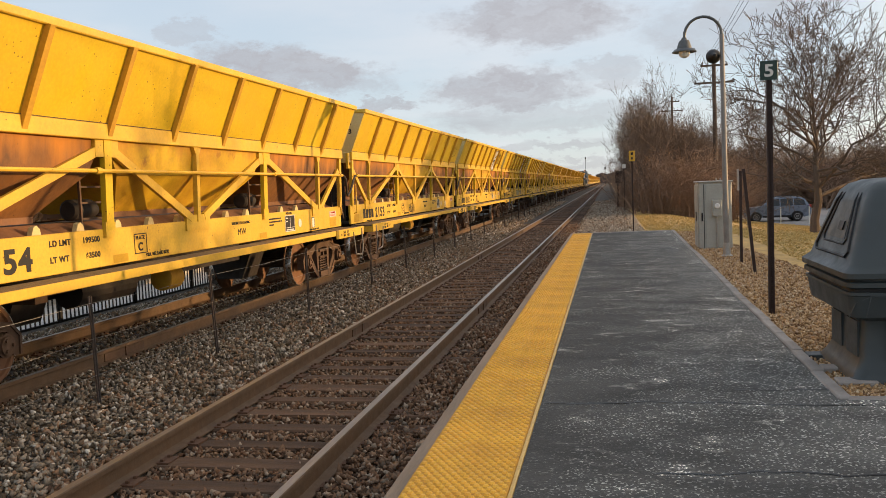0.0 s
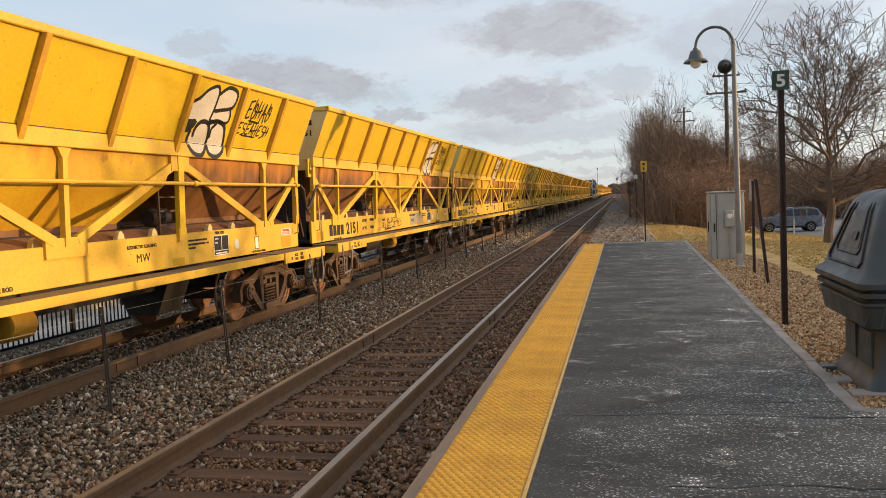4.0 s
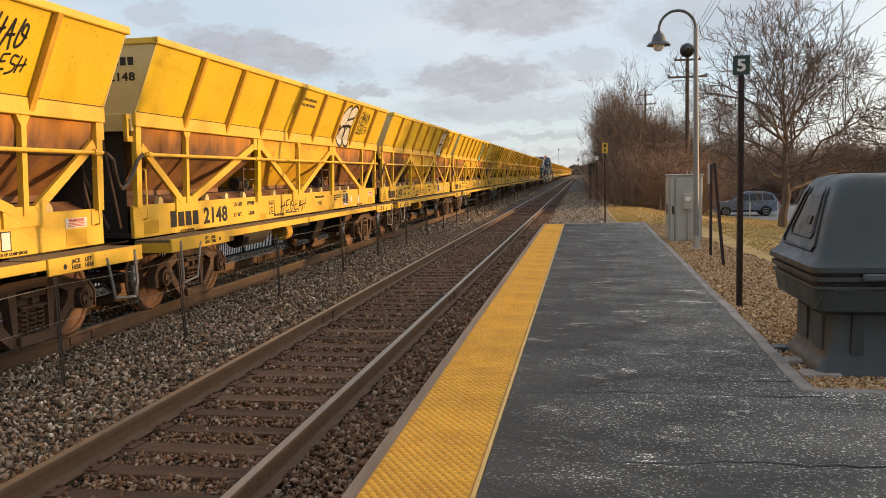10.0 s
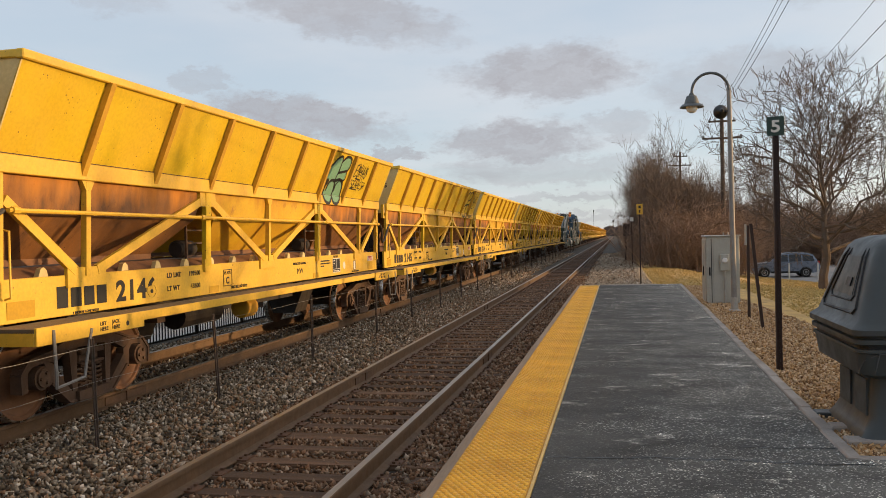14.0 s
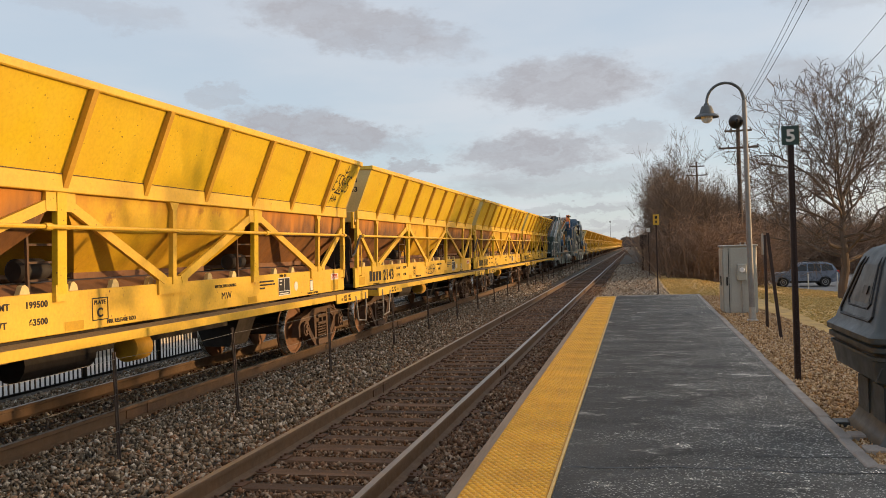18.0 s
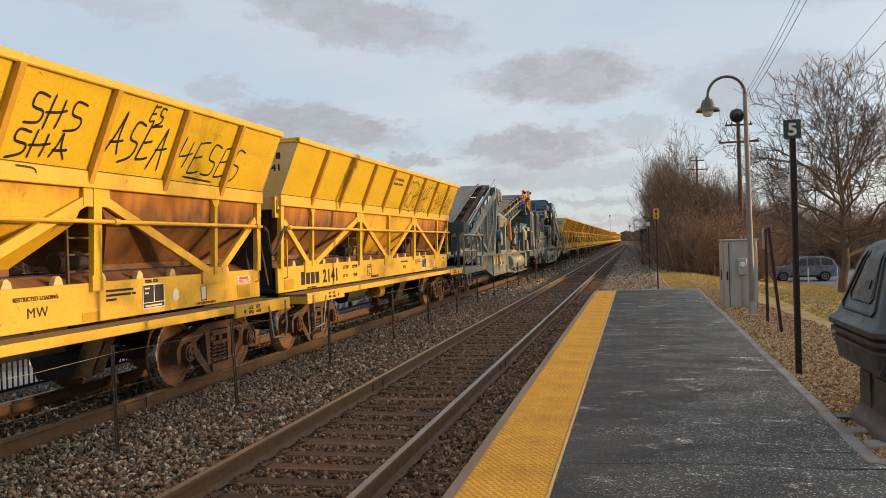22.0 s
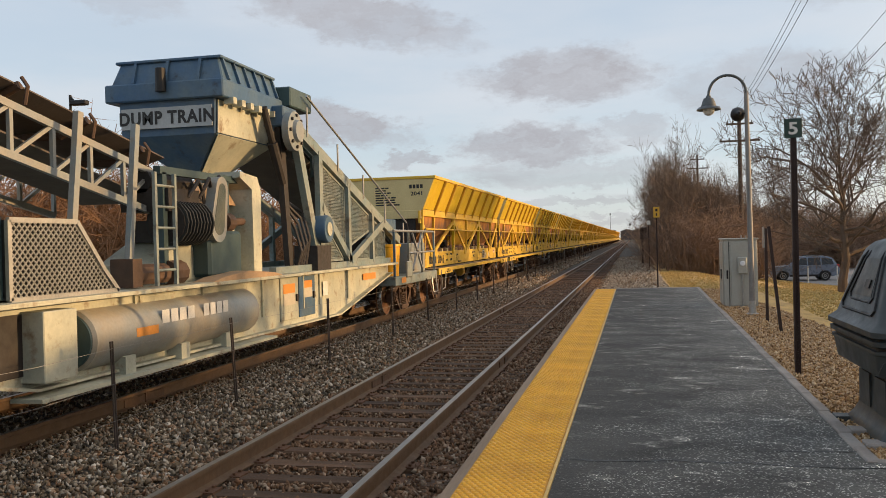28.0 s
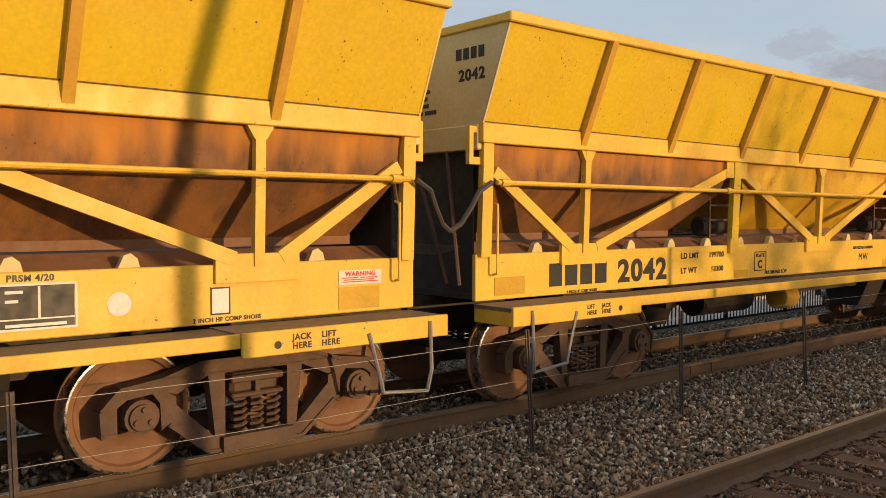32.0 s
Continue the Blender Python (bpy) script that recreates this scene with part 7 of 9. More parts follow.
def build_far():
    solid("car_park", Shape().prism([(9.0, 57), (60, 57), (60, 86), (9.0, 86)], "z", -3.0, -1.52), ASPHALT_FAR, "pale grey car park below the line", "car park", kind="structure")
    build_suv(11.7, 65.0, -1.52, CAR_BLUE, "blue-grey estate car parked side-on")
    build_suv(7.6, 73.0, -1.52, CAR_SILVER, "silver car parked behind the cabinet", 0.15)
    build_suv(20.5, 71.0, -1.52, CAR_SILVER, "silver car parked under the trees", 0.0)
    for k, (x, y) in enumerate(((11.2, 60.0), (13.0, 60.0), (14.8, 60.0))):
        solid("bollard", Shape().cyl((x, y, -1.55), (x, y, -0.35), 0.04, 8), WHITE_PAINT, "thin pale post at the car park edge", "bollard", "car park posts")
    # long low building added beside the station, out of the walk's sight, for shade
    h = thing("station_building", "long low tan-brick building with a dark roof", "building")
    part("wall", Shape().box(26, 38, -40, 16.4, -1.6, 4.1), BRICK_FAR, h)
    part("roof", Shape().box(25.6, 38.4, -40.4, 16.4, 4.1, 4.35), ROOF_FAR, h)
    part("wall", Shape().box(26, 38, 16.4, 40, -1.6, 4.12), BRICK_FAR, h)
    part("roof", Shape().box(25.6, 38.4, 16.4, 40.4, 4.12, 4.37), ROOF_FAR, h)
    # block added on the roof to shade one short stretch of the bogies
    part("roof_vent", Shape().cbox(26.2, 29, 16.2, 18.45, 4.45, 5.32, 0.05), ROOF_FAR, h)
    # added and unseen too; the gap before it lets sun onto the grass
    h = thing("annexe_building", "low tan-brick building with a dark roof beyond a yard", "building")
    part("wall", Shape().box(26, 38, 58, 76, -1.6, 4.12), BRICK_FAR, h)
    part("roof", Shape().box(25.6, 38.4, 57.6, 76.4, 4.12, 4.37), ROOF_FAR, h)
    # lamp over the far pavement
    l = thing("street_lamp", "dark street lamp with a flat head beyond the far track", "street lamp")
    part("pole", Shape().cyl((-20, 27.4, -1.2), (-20, 27.4, 7.6), 0.07, 10, 0.05), BLACK_IRON, l)
    part("head", Shape().cbox(-19.95, -19.3, 27.25, 27.55, 7.2, 7.38, 0.04), BLACK_IRON, l)
    part("arm", Shape().beam((-20, 27.4, 7.55), (-19.8, 27.4, 7.32), 0.06, 0.06), BLACK_IRON, l)
    for x, y, t in ((-10.3, 400, 13.0), (-1.2, 330, 7.0)):
        m = thing("signal_mast", "far signal mast beside the line", "signal mast", "signal masts")
        part("mast", Shape().cyl((x, y, -0.5), (x, y, t), 0.07, 8), BLACK_IRON, m)
        part("head", Shape().cbox(x - 0.25, x + 0.25, y - 0.2, y + 0.2, t - 0.9, t, 0.05), BLACK_IRON, m)
    for x0, x1, y, t in ((-60, -22, 420, 9), (-18, -11, 560, 8), (-9, 8, 620, 7), (8, 60, 420, 7), (-200, -60, 500, 12), (60, 300, 520, 9)):
        s = Shape()
        q = random.Random(int(y + x0))
        n = max(4, int((x1 - x0) / 6))
        pts = [(x0 + (x1 - x0) * i / n, t * q.uniform(0.6, 1.1)) for i in range(n + 1)]
        s.prism([(x0, -2)] + pts + [(x1, -2)], "y", y, y + 6)
        solid("backdrop", s, HAZE_WOODS, "far brown tree line on the horizon", "tree line", "far tree lines", "structure")


build_fence()
build_back_fence()
build_lamp(2.40, 18.77)
build_number_sign()
build_cabinet()
build_posts()
build_bin()
build_lines()
build_far()
build_plants()


# ---- the two conveyor units in the middle of the train ----
MESH_GUARD = material("wire_mesh_guard", (0.085, 0.11, 0.10), 0.7, 0.2, grain=160, stain=1.5, other=(0.17, 0.16, 0.12), amount=0.8, bump=0.8)
MESH_DUSTY = material("dusty_mesh_guard", (0.20, 0.18, 0.14), 0.7, 0.2, grain=160, stain=2, other=(0.13, 0.125, 0.10), amount=0.8, bump=0.8)
# behind mesh, this dark stands for a guard's shaded inside
GUARD_DARK = material("dark_guard_inside", (0.03, 0.032, 0.03), 0.8, grain=30, stain=2, bump=0.1)
# tan inside that carries the sunlit look of the exhaust guards
GUARD_TAN = material("dusty_guard_inside", (0.20, 0.15, 0.09), 0.85, grain=30, stain=3, other=(0.07, 0.06, 0.045), amount=1.0, bump=0.1)
BOARD_PALE = material("pale_name_board", (0.42, 0.45, 0.46), 0.5, grain=25, stain=2, bump=0.02)
SIGN_PALE = material("pale_sign_board", (0.55, 0.50, 0.40), 0.6, stain=3, bump=0.02)
TANK_PAINT = material("dusty_grey_tank", (0.22, 0.265, 0.285), 0.45, grain=25, stain=1.2, other=(0.36, 0.30, 0.21), amount=0.8, bump=0.05,
                      second=(0.34, 0.20, 0.08), second_scale=2.5, second_lo=0.6, second_hi=0.78)
BELT_PALE = material("dusty_belt", (0.30, 0.26, 0.22), 0.85, grain=30, stain=1.0, other=(0.20, 0.17, 0.15), amount=0.9, bump=0.2)


def grille(shape, x, y0, y1, z0, z1, step, r):
    """A wire grid standing in a plane of constant x."""
    n = max(2, int((y1 - y0) / step))
    for i in range(n + 1):
        y = y0 + (y1 - y0) * i / n
        shape.box(x - r, x + r, y - r, y + r, z0, z1)
    n = max(2, int((z1 - z0) / step))
    for i in range(n + 1):
        z = z0 + (z1 - z0) * i / n
        shape.box(x + r, x + 2 * r, y0, y1, z - r, z + r)
    return shape


def grille_end(shape, y, x0, x1, z0, z1, step, r):
    n = max(2, int((x1 - x0) / step))
    for i in range(n + 1):
        x = x0 + (x1 - x0) * i / n
        shape.box(x - r, x + r, y - r, y + r, z0, z1)
    n = max(2, int((z1 - z0) / step))
    for i in range(n + 1):
        z = z0 + (z1 - z0) * i / n
        shape.box(x0, x1, y - r, y + r, z - r, z + r)
    return shape


def oval(cy, cz, r1, r2, dist, lean, n=12):
    """Outline of a belt guard: two discs and what lies between them, leaning."""
    a = [(r1 * math.cos(t), -dist / 2 + r1 * math.sin(t)) for t in [math.pi + math.pi * i / n for i in range(n + 1)]]
    b = [(r2 * math.cos(t), dist / 2 + r2 * math.sin(t)) for t in [math.pi * i / n for i in range(n + 1)]]
    c, s = math.cos(lean), math.sin(lean)
    return [(cy + y * c - z * s, cz + y * s + z * c) for y, z in a + b]


def diamond_mesh(shape, poly, x, step, r):
    """Crossed wires in a plane of constant x, cut to a convex outline."""
    n = len(poly)
    span = [p[0] + p[1] for p in poly] + [p[0] - p[1] for p in poly]
    for sg in (1, -1):
        c = min(p[0] + sg * p[1] for p in poly) + step / 2
        while c < max(p[0] + sg * p[1] for p in poly):
            hits = []
            for (a, b), (d, e) in zip(poly, poly[1:] + poly[:1]):
                f0, f1 = a + sg * b - c, d + sg * e - c
                if (f0 < 0) != (f1 < 0):
                    k = f0 / (f0 - f1)
                    hits.append((x, a + (d - a) * k, b + (e - b) * k))
            if len(hits) == 2:
                shape.beam(hits[0], hits[1], r, r, (1, 0, 0))
            c += step
    return shape


def frame_panel(add, poly, x, paint, mesh, bar=0.05):
    """A mesh panel in a plane of constant x with a bar frame round it."""
    pan = add("mesh_panel", Shape().prism(poly, "x", x - 0.004, x + 0.004), mesh)
    add("wire_mesh", diamond_mesh(Shape(), poly, x + 0.012, 0.055, 0.012), paint)
    fr = Shape()
    for (a, b), (c, d) in zip(poly, poly[1:] + poly[:1]):
        fr.beam((x + 0.012, a, b), (x + 0.012, c, d), 0.035, bar, (1, 0, 0))
    add("panel_frame", fr, paint)


def lattice(add, w0, z0, w1, z1, depth, x, n, paint):
    """A lattice girder along the unit: two chords, uprights and diagonals, on both sides."""
    for s in (1, -1):
        sh = Shape()
        ch = [Shape().beam((s * x, w0, z0), (s * x, w1, z1), 0.06, 0.08, (1, 0, 0)), Shape().beam((s * x, w0, z0 - depth), (s * x, w1, z1 - depth), 0.06, 0.08, (1, 0, 0))]
        for c in ch:
            add("chord", c, paint)
        for i in range(n + 1):
            k = i / n
            w, z = w0 + (w1 - w0) * k, z0 + (z1 - z0) * k
            add("upright", Shape().beam((s * x, w, z), (s * x, w, z - depth), 0.045, 0.05, (1, 0, 0)), paint)
            if i < n:
                k2 = (i + 1) / n
                wb, zb = w0 + (w1 - w0) * k2, z0 + (z1 - z0) * k2
                add("lacing", Shape().beam((s * x, w, z), (s * x, wb, zb - depth), 0.035, 0.045, (1, 0, 0)), paint)


def idlers(add, w0, z0, w1, z1, n, half, paint):
    for i in range(n):
        k = (i + 0.5) / n
        w, z = w0 + (w1 - w0) * k, z0 + (z1 - z0) * k
        add("idler", Shape().cyl((-half * 0.5, w, z), (half * 0.5, w, z), 0.05, 8).cyl((half * 0.5, w, z), (half, w, z + 0.16), 0.05, 8).cyl((-half * 0.5, w, z), (-half, w, z + 0.16), 0.05, 8), RUST_CAST)
        add("idler_bracket", Shape().tube([(half + 0.06, w, z - 0.05), (half + 0.1, w, z + 0.14), (half + 0.03, w, z + 0.24)], 0.022, 6), paint)


def conveyor_unit(m0, way, label, first):
    """One self-propelled conveyor car. Built along its length from the cab end; way turns it end for end."""
    u = thing("conveyor_car", label, "rail car", "conveyor cars of the train")
    main = GREEN_MACHINE if first else CREAM_MACHINE
    steel = GREEN_MACHINE

    def add(name, shape, mat, text="", parent=None, smooth=False):
        shape.v = [(x, y * way, z) for x, y, z in shape.v]
        return part(name, shape, mat, parent or u, text, smooth)

    sh = 1.1 if first else 0.0
    # girders, deck, underframe
    girder = [(1.6, 1.30), (18.0 + sh, 1.30), (18.0 + sh, 1.10), (14.3 + sh, 0.45), (5.6, 0.48), (2.9, 1.0), (1.6, 1.05)]
    for s in (1, -1):
        add("girder", Shape().prism(girder, "x", min(s * 1.15, s * 1.2), max(s * 1.15, s * 1.2)), main, "dusty deep side girder")
        add("girder_flange", Shape().beam((s * 1.22, 5.6, 0.47), (s * 1.22, 14.3 + sh, 0.44), 0.2, 0.03).beam((s * 1.22, 14.3 + sh, 0.44), (s * 1.22, 18.0 + sh, 1.1), 0.2, 0.03).beam((s * 1.22, 2.9, 1.0), (s * 1.22, 5.6, 0.47), 0.2, 0.03), main)
        for w in (4.6, 7.4, 9.0, 10.9, 12.6, 13.4, 15.0):
            add("stiffener", Shape().box(min(s * 1.2, s * 1.23), max(s * 1.2, s * 1.23), w - 0.02, w + 0.02, 0.7, 1.3), main)
    add("deck", Shape().box(-1.46, 1.46, 0.2, 18.0 + sh, 1.30, 1.345), main)
    add("belly", Shape().box(-1.1, 1.1, 3.5, 16.5, 0.62, 1.28), DARK_STEEL)
    add("centre_sill", Shape().box(-0.25, 0.25, -0.1, 22.2, 0.66, 1.05), DARK_STEEL)
    for s in (1, -1):
        add("coupler", Shape().box(-0.12, 0.12, -0.35 if s > 0 else 22.1, 0.0 if s > 0 else 22.5, 0.68, 0.95), RUST_CAST)
    # access doors and notices on the girder
    for w0, w1, mat in ((11.6, 12.35, main), (12.4, 13.15, BLUE_MACHINE if not first else GREEN_MACHINE), (7.5, 8.3, main)):
        d = add("access_door", Shape().cbox(1.2, 1.222, w0, w1, 0.55, 1.26, 0.006), mat)
        add("latch", Shape().box(1.222, 1.25, w1 - 0.12, w1 - 0.05, 0.85, 0.97), DARK_STEEL, "", d)
    for w0, w1, z0, z1, mat in ((11.7, 12.2, 1.0, 1.16, ORANGE_PAINT), (11.7, 12.2, 0.8, 1.0, SIGN_PALE), (12.6, 13.0, 1.05, 1.18, ORANGE_PAINT), (12.6, 13.0, 0.88, 1.05, SIGN_PALE), (13.55, 13.8, 0.85, 1.12, WHITE_PAINT), (16.0, 16.9, 1.02, 1.16, ORANGE_PAINT), (8.6, 9.2, 0.95, 1.08, ORANGE_PAINT)):
        add("notice", Shape().box(1.224, 1.228, w0 + sh * 0.9, w1 + sh * 0.9, z0, z1), mat)
    # bogies
    for w in (2.0, 19.9):
        bo = add_bogie(u, way * w)
    # tank with cradles
    t = add("tank", Shape().lathe([(0, 0.05), (0.0, 0.30), (0.03, 0.335), (3.97, 0.335), (4.0, 0.30), (4.0, 0.05)], (1.12, 6.3, 0.86), "y", 28), TANK_PAINT, "dusty grey cylindrical tank", None, True)
    add("tank_end", Shape().lathe([(-0.01, 0.02), (-0.012, 0.29), (0.0, 0.30), (0.004, 0.02)], (1.12, 6.29, 0.86), "y", 28), DEEP_GREEN, "dark tank end", t, True)
    for w in (7.0, 8.2, 9.4):
        add("cradle", Shape().box(0.9, 1.4, w - 0.1, w + 0.1, 0.40, 0.62), main, "", t)
    add("tank_shelf", Shape().box(1.15, 1.5, 5.4, 10.8, 0.38, 0.42), main)
    add("tank_mark", bars(Shape(), [[(0.0, 0.16), (0.2, 0.36), (0.4, 0.56), (0.6, 0.76), (1.0, 1.14), (1.18, 1.32), (1.36, 1.5), (1.54, 1.68)]], 1.445, 7.6, 0.88, 1.08, 0.9), WHITE_PAINT, "white block lettering", t)
    add("tank_band", Shape().box(1.452, 1.456, 7.05, 7.5, 0.82, 0.92), ORANGE_PAINT, "", t)
    add("valve_box", Shape().cbox(1.1, 1.46, 5.5, 6.0, 0.55, 1.24, 0.01), CREAM_MACHINE if not first else GREEN_MACHINE, "cabinet with a latched door")
    # a dark plate on the girder stands for a recess in shade
    add("locker_recess", Shape().box(1.16, 1.22, 4.6, 5.5, 0.62, 1.22), DARK_STEEL)
    # inclined feeder conveyor between side frames
    c0, c1 = 12.3 + sh, 19.0 + sh
    zt = lambda w: 3.95 - 0.31 * (w - c0)
    for s in (1, -1):
        add("incline_chord", Shape().beam((s * 1.18, c0, zt(c0)), (s * 1.18, c1, zt(c1)), 0.12, 0.2, (1, 0, 0)), steel, "broad inclined chord")
        add("bottom_rail", Shape().box(min(s * 1.12, s * 1.24), max(s * 1.12, s * 1.24), 11.4, c1 - 0.9, 1.345, 1.46), steel)
        for w, wd in ((13.55 + sh, 0.18), (15.15 + sh, 0.14), (16.75 + sh, 0.12)):
            add("upright", Shape().beam((s * 1.2, w, 1.4), (s * 1.2, w, zt(w)), 0.1, wd, (1, 0, 0)), steel)
        add("diagonal", Shape().beam((s * 1.21, 13.6 + sh, 2.55), (s * 1.21, 15.2 + sh, 1.48), 0.08, 0.16, (1, 0, 0)), steel)
        add("diagonal", Shape().beam((s * 1.222, 15.24 + sh, 1.48), (s * 1.222, 17.5 + sh, 2.25), 0.08, 0.15, (1, 0, 0)), steel)
        add("leg", Shape().beam((s * 1.2, c0 + 0.1, zt(c0) - 0.1), (s * 1.2, 13.4 + sh, 1.45), 0.12, 0.2, (1, 0, 0)), steel)
        add("leg", Shape().beam((s * 1.05, c0 - 0.2, zt(c0) - 0.1), (s * 1.05, 12.4 + sh, 1.45), 0.1, 0.18, (1, 0, 0)), DARK_STEEL)
        if s > 0:
            for poly in ([(13.66 + sh, 2.7), (13.66 + sh, zt(13.66 + sh) - 0.15), (15.06 + sh, zt(15.06 + sh) - 0.15), (15.06 + sh, 1.75)],
                         [(13.66 + sh, 2.4), (13.66 + sh, 1.5), (14.95 + sh, 1.5)],
                         [(15.24 + sh, 1.75), (15.24 + sh, zt(15.24 + sh) - 0.15), (16.68 + sh, zt(16.68 + sh) - 0.15), (16.68 + sh, 2.1)],
                         [(15.5 + sh, 1.48), (16.68 + sh, 1.48), (16.68 + sh, 1.85)], [(16.84 + sh, 1.48), (16.84 + sh, zt(16.84 + sh) - 0.15), (17.9 + sh, zt(17.9 + sh) - 0.15), (17.9 + sh, 1.48)]):
                frame_panel(add, poly, 1.14, steel, MESH_GUARD, 0.045)
    cb = [(c0 + 0.3, 4.28), (c1 + 1.6, 4.28 - 0.31 * (c1 + 1.3 - c0))]
    (wa, za), (wb, zb) = cb
    hb = 0.52
    add("feeder_belt", Shape().quad((-hb, wa, za + 0.12), (-0.3, wa, za), (-0.3, wb, zb), (-hb, wb, zb + 0.12), 0.02).quad((-0.3, wa, za), (0.3, wa, za), (0.3, wb, zb), (-0.3, wb, zb), 0.02).quad((0.3, wa, za), (hb, wa, za + 0.12), (hb, wb, zb + 0.12), (0.3, wb, zb), 0.02), BELT_PALE, "wide dusty conveyor belt")
    for s in (1, -1):
        add("side_channel", Shape().beam((s * 0.74, wa, za - 0.06), (s * 0.74, wb, zb - 0.06), 0.05, 0.16, (1, 0, 0)), DARK_STEEL, "dark channel beside the belt")
    add("return_belt", Shape().quad((-0.6, wa, za - 0.5), (0.6, wa, za - 0.5), (0.6, wb, zb - 0.5), (-0.6, wb, zb - 0.5), 0.02), BELT)
    add("inner_chord", Shape().beam((0.92, wa, za - 0.28), (0.92, wb, zb - 0.28), 0.07, 0.16, (1, 0, 0)), DEEP_GREEN)
    for k in range(9):
        w = wa + (wb - wa) * (k + 0.5) / 9
        z = za + (zb - za) * (k + 0.5) / 9
        add("inner_post", Shape().beam((0.92, w, z - 0.3), (0.92, w, z - 0.75), 0.05, 0.07, (1, 0, 0)), DEEP_GREEN)
    idlers(add, wa, za - 0.08, wb, zb - 0.08, 8, 0.68, RUST_CAST)
    for s in (1, -1):
        rl = Shape().cyl((s * 1.25, c0 + 0.6, zt(c0) + 0.55), (s * 1.25, c1 + 0.6, zt(c1) + 0.45), 0.022, 7)
        add("handrail", rl, GALVANISED)
        for k in range(5):
            w = c0 + 0.6 + k * (c1 - c0) / 4.2
            add("rail_post", Shape().cyl((s * 1.25, w, zt(w)), (s * 1.25, w, zt(w) + 0.53), 0.02, 6), GALVANISED)
    add("stringer", Shape().beam((0.75, wa, za - 0.2), (0.75, wb, zb - 0.2), 0.06, 0.14, (1, 0, 0)), DARK_STEEL)
    # head of the incline: drum, gear case, cover
    add("head_box", Shape().cbox(-1.2, 1.2, c0 - 0.35, c0 + 0.25, 3.85, 4.2, 0.02), BLUE_MACHINE if not first else DEEP_GREEN, "dark steel head box")
    add("head_drum", Shape().cyl((-0.9, c0, 4.12), (0.9, c0, 4.12), 0.2, 16), BELT)
    add("gear_case", Shape().lathe([(0, 0.05), (0, 0.34), (0.12, 0.34), (0.14, 0.2), (0.2, 0.18), (0.2, 0.05)], (1.2, c0 - 0.1, 3.78), "x", 20), TANK_PAINT, "round dusty gear case", None, True)
    for k in range(8):
        a = k * math.pi / 4
        add("gear_bolt", Shape().cyl((1.33, c0 - 0.1 + 0.27 * math.cos(a), 3.78 + 0.27 * math.sin(a)), (1.36, c0 - 0.1 + 0.27 * math.cos(a), 3.78 + 0.27 * math.sin(a)), 0.03, 6), DARK_STEEL)
    m = add("motor", Shape().lathe([(-0.3, 0.05), (-0.3, 0.24), (0.1, 0.26), (0.14, 0.24), (0.14, 0.17), (0.12, 0.05)], (1.3, 13.4 + sh * 0.5, 2.1), "x", 20), BLUE_MACHINE, "round blue fan motor", None, True)
    add("fan_hub", Shape().lathe([(0, 0.02), (0, 0.13), (0.015, 0.13), (0.015, 0.02)], (1.44, 13.4 + sh * 0.5, 2.1), "x", 16), CREAM_MACHINE, "", m)
    add("motor_stand", Shape().box(0.9, 1.35, 13.0 + sh * 0.5, 13.7 + sh * 0.5, 1.345, 1.8), DARK_STEEL)
    for k in range(4):
        add("hose", Shape().tube([(1.15, 12.5 + sh * 0.5 + k * 0.13, 1.4), (1.24, 12.52 + sh * 0.5 + k * 0.13, 1.7 + 0.08 * k), (1.1, 12.6 + sh * 0.5 + k * 0.12, 2.1 + 0.1 * k), (0.9, 12.4 + sh * 0.5 + k * 0.1, 2.6)], 0.03, 6), RUBBER)
    # machinery on the middle of the deck
    add("chute_body", Shape().prism([(8.3, 1.345), (11.0, 1.345), (11.0, 1.9), (10.4, 2.2), (9.0, 1.9), (8.3, 1.6)], "x", 0.1, 0.9), main, "dusty chute housing")
    add("chute_plate", Shape().prism([(10.72, 1.36), (11.0, 1.36), (11.02, 2.7), (10.9, 2.9), (10.3, 2.95), (10.3, 2.86), (10.7, 2.7)], "x", 0.75, 1.18), main, "bent dusty chute plate")
    for k in range(9):
        add("motor_fin", Shape().lathe([(0, 0.05), (0, 0.31), (0.025, 0.31), (0.025, 0.05)], (1.0, 8.52 + k * 0.085, 2.15), "y", 14), GUARD_DARK)
    add("gear_housing", Shape().cbox(0.5, 1.16, 9.35, 10.35, 1.4, 2.05, 0.04), DEEP_GREEN, "dark gear housing")
    add("drive_shaft", Shape().cyl((1.05, 9.3, 2.15), (1.05, 10.6, 2.2), 0.06, 10).cyl((1.05, 9.95, 2.18), (1.05, 10.15, 2.18), 0.14, 12), RUST_CAST)
    for k in range(3):
        add("hose", Shape().tube([(1.1, 8.9 + k * 0.3, 2.5), (1.2, 9.0 + k * 0.3, 2.72 + 0.05 * k), (1.1, 9.3 + k * 0.25, 2.6), (1.05, 9.5 + k * 0.2, 2.1)], 0.025, 6), RUBBER)
    add("cross_frame", Shape().box(0.95, 1.05, 8.3, 10.9, 2.78, 2.88).box(0.95, 1.05, 8.35, 8.45, 1.36, 2.8).box(0.95, 1.05, 10.1, 10.18, 1.9, 2.8), DEEP_GREEN)
    add("sand_heap", loft([ring(0.55, 0.55, 2.45, 0.15, 0.4, 10.2), ring(0.5, 0.5, 2.62, 0.2, 0.4, 10.2), ring(0.25, 0.25, 2.78, 0.1, 0.45, 10.2)]), DUST, "spilled orange sand")
    add("sand_spill", Shape().prism([(8.9, 1.345), (11.2, 1.345), (10.9, 1.40), (10.0, 1.46), (9.2, 1.40)], "x", 1.125, 1.44), DUST, "spilled sand on the deck")
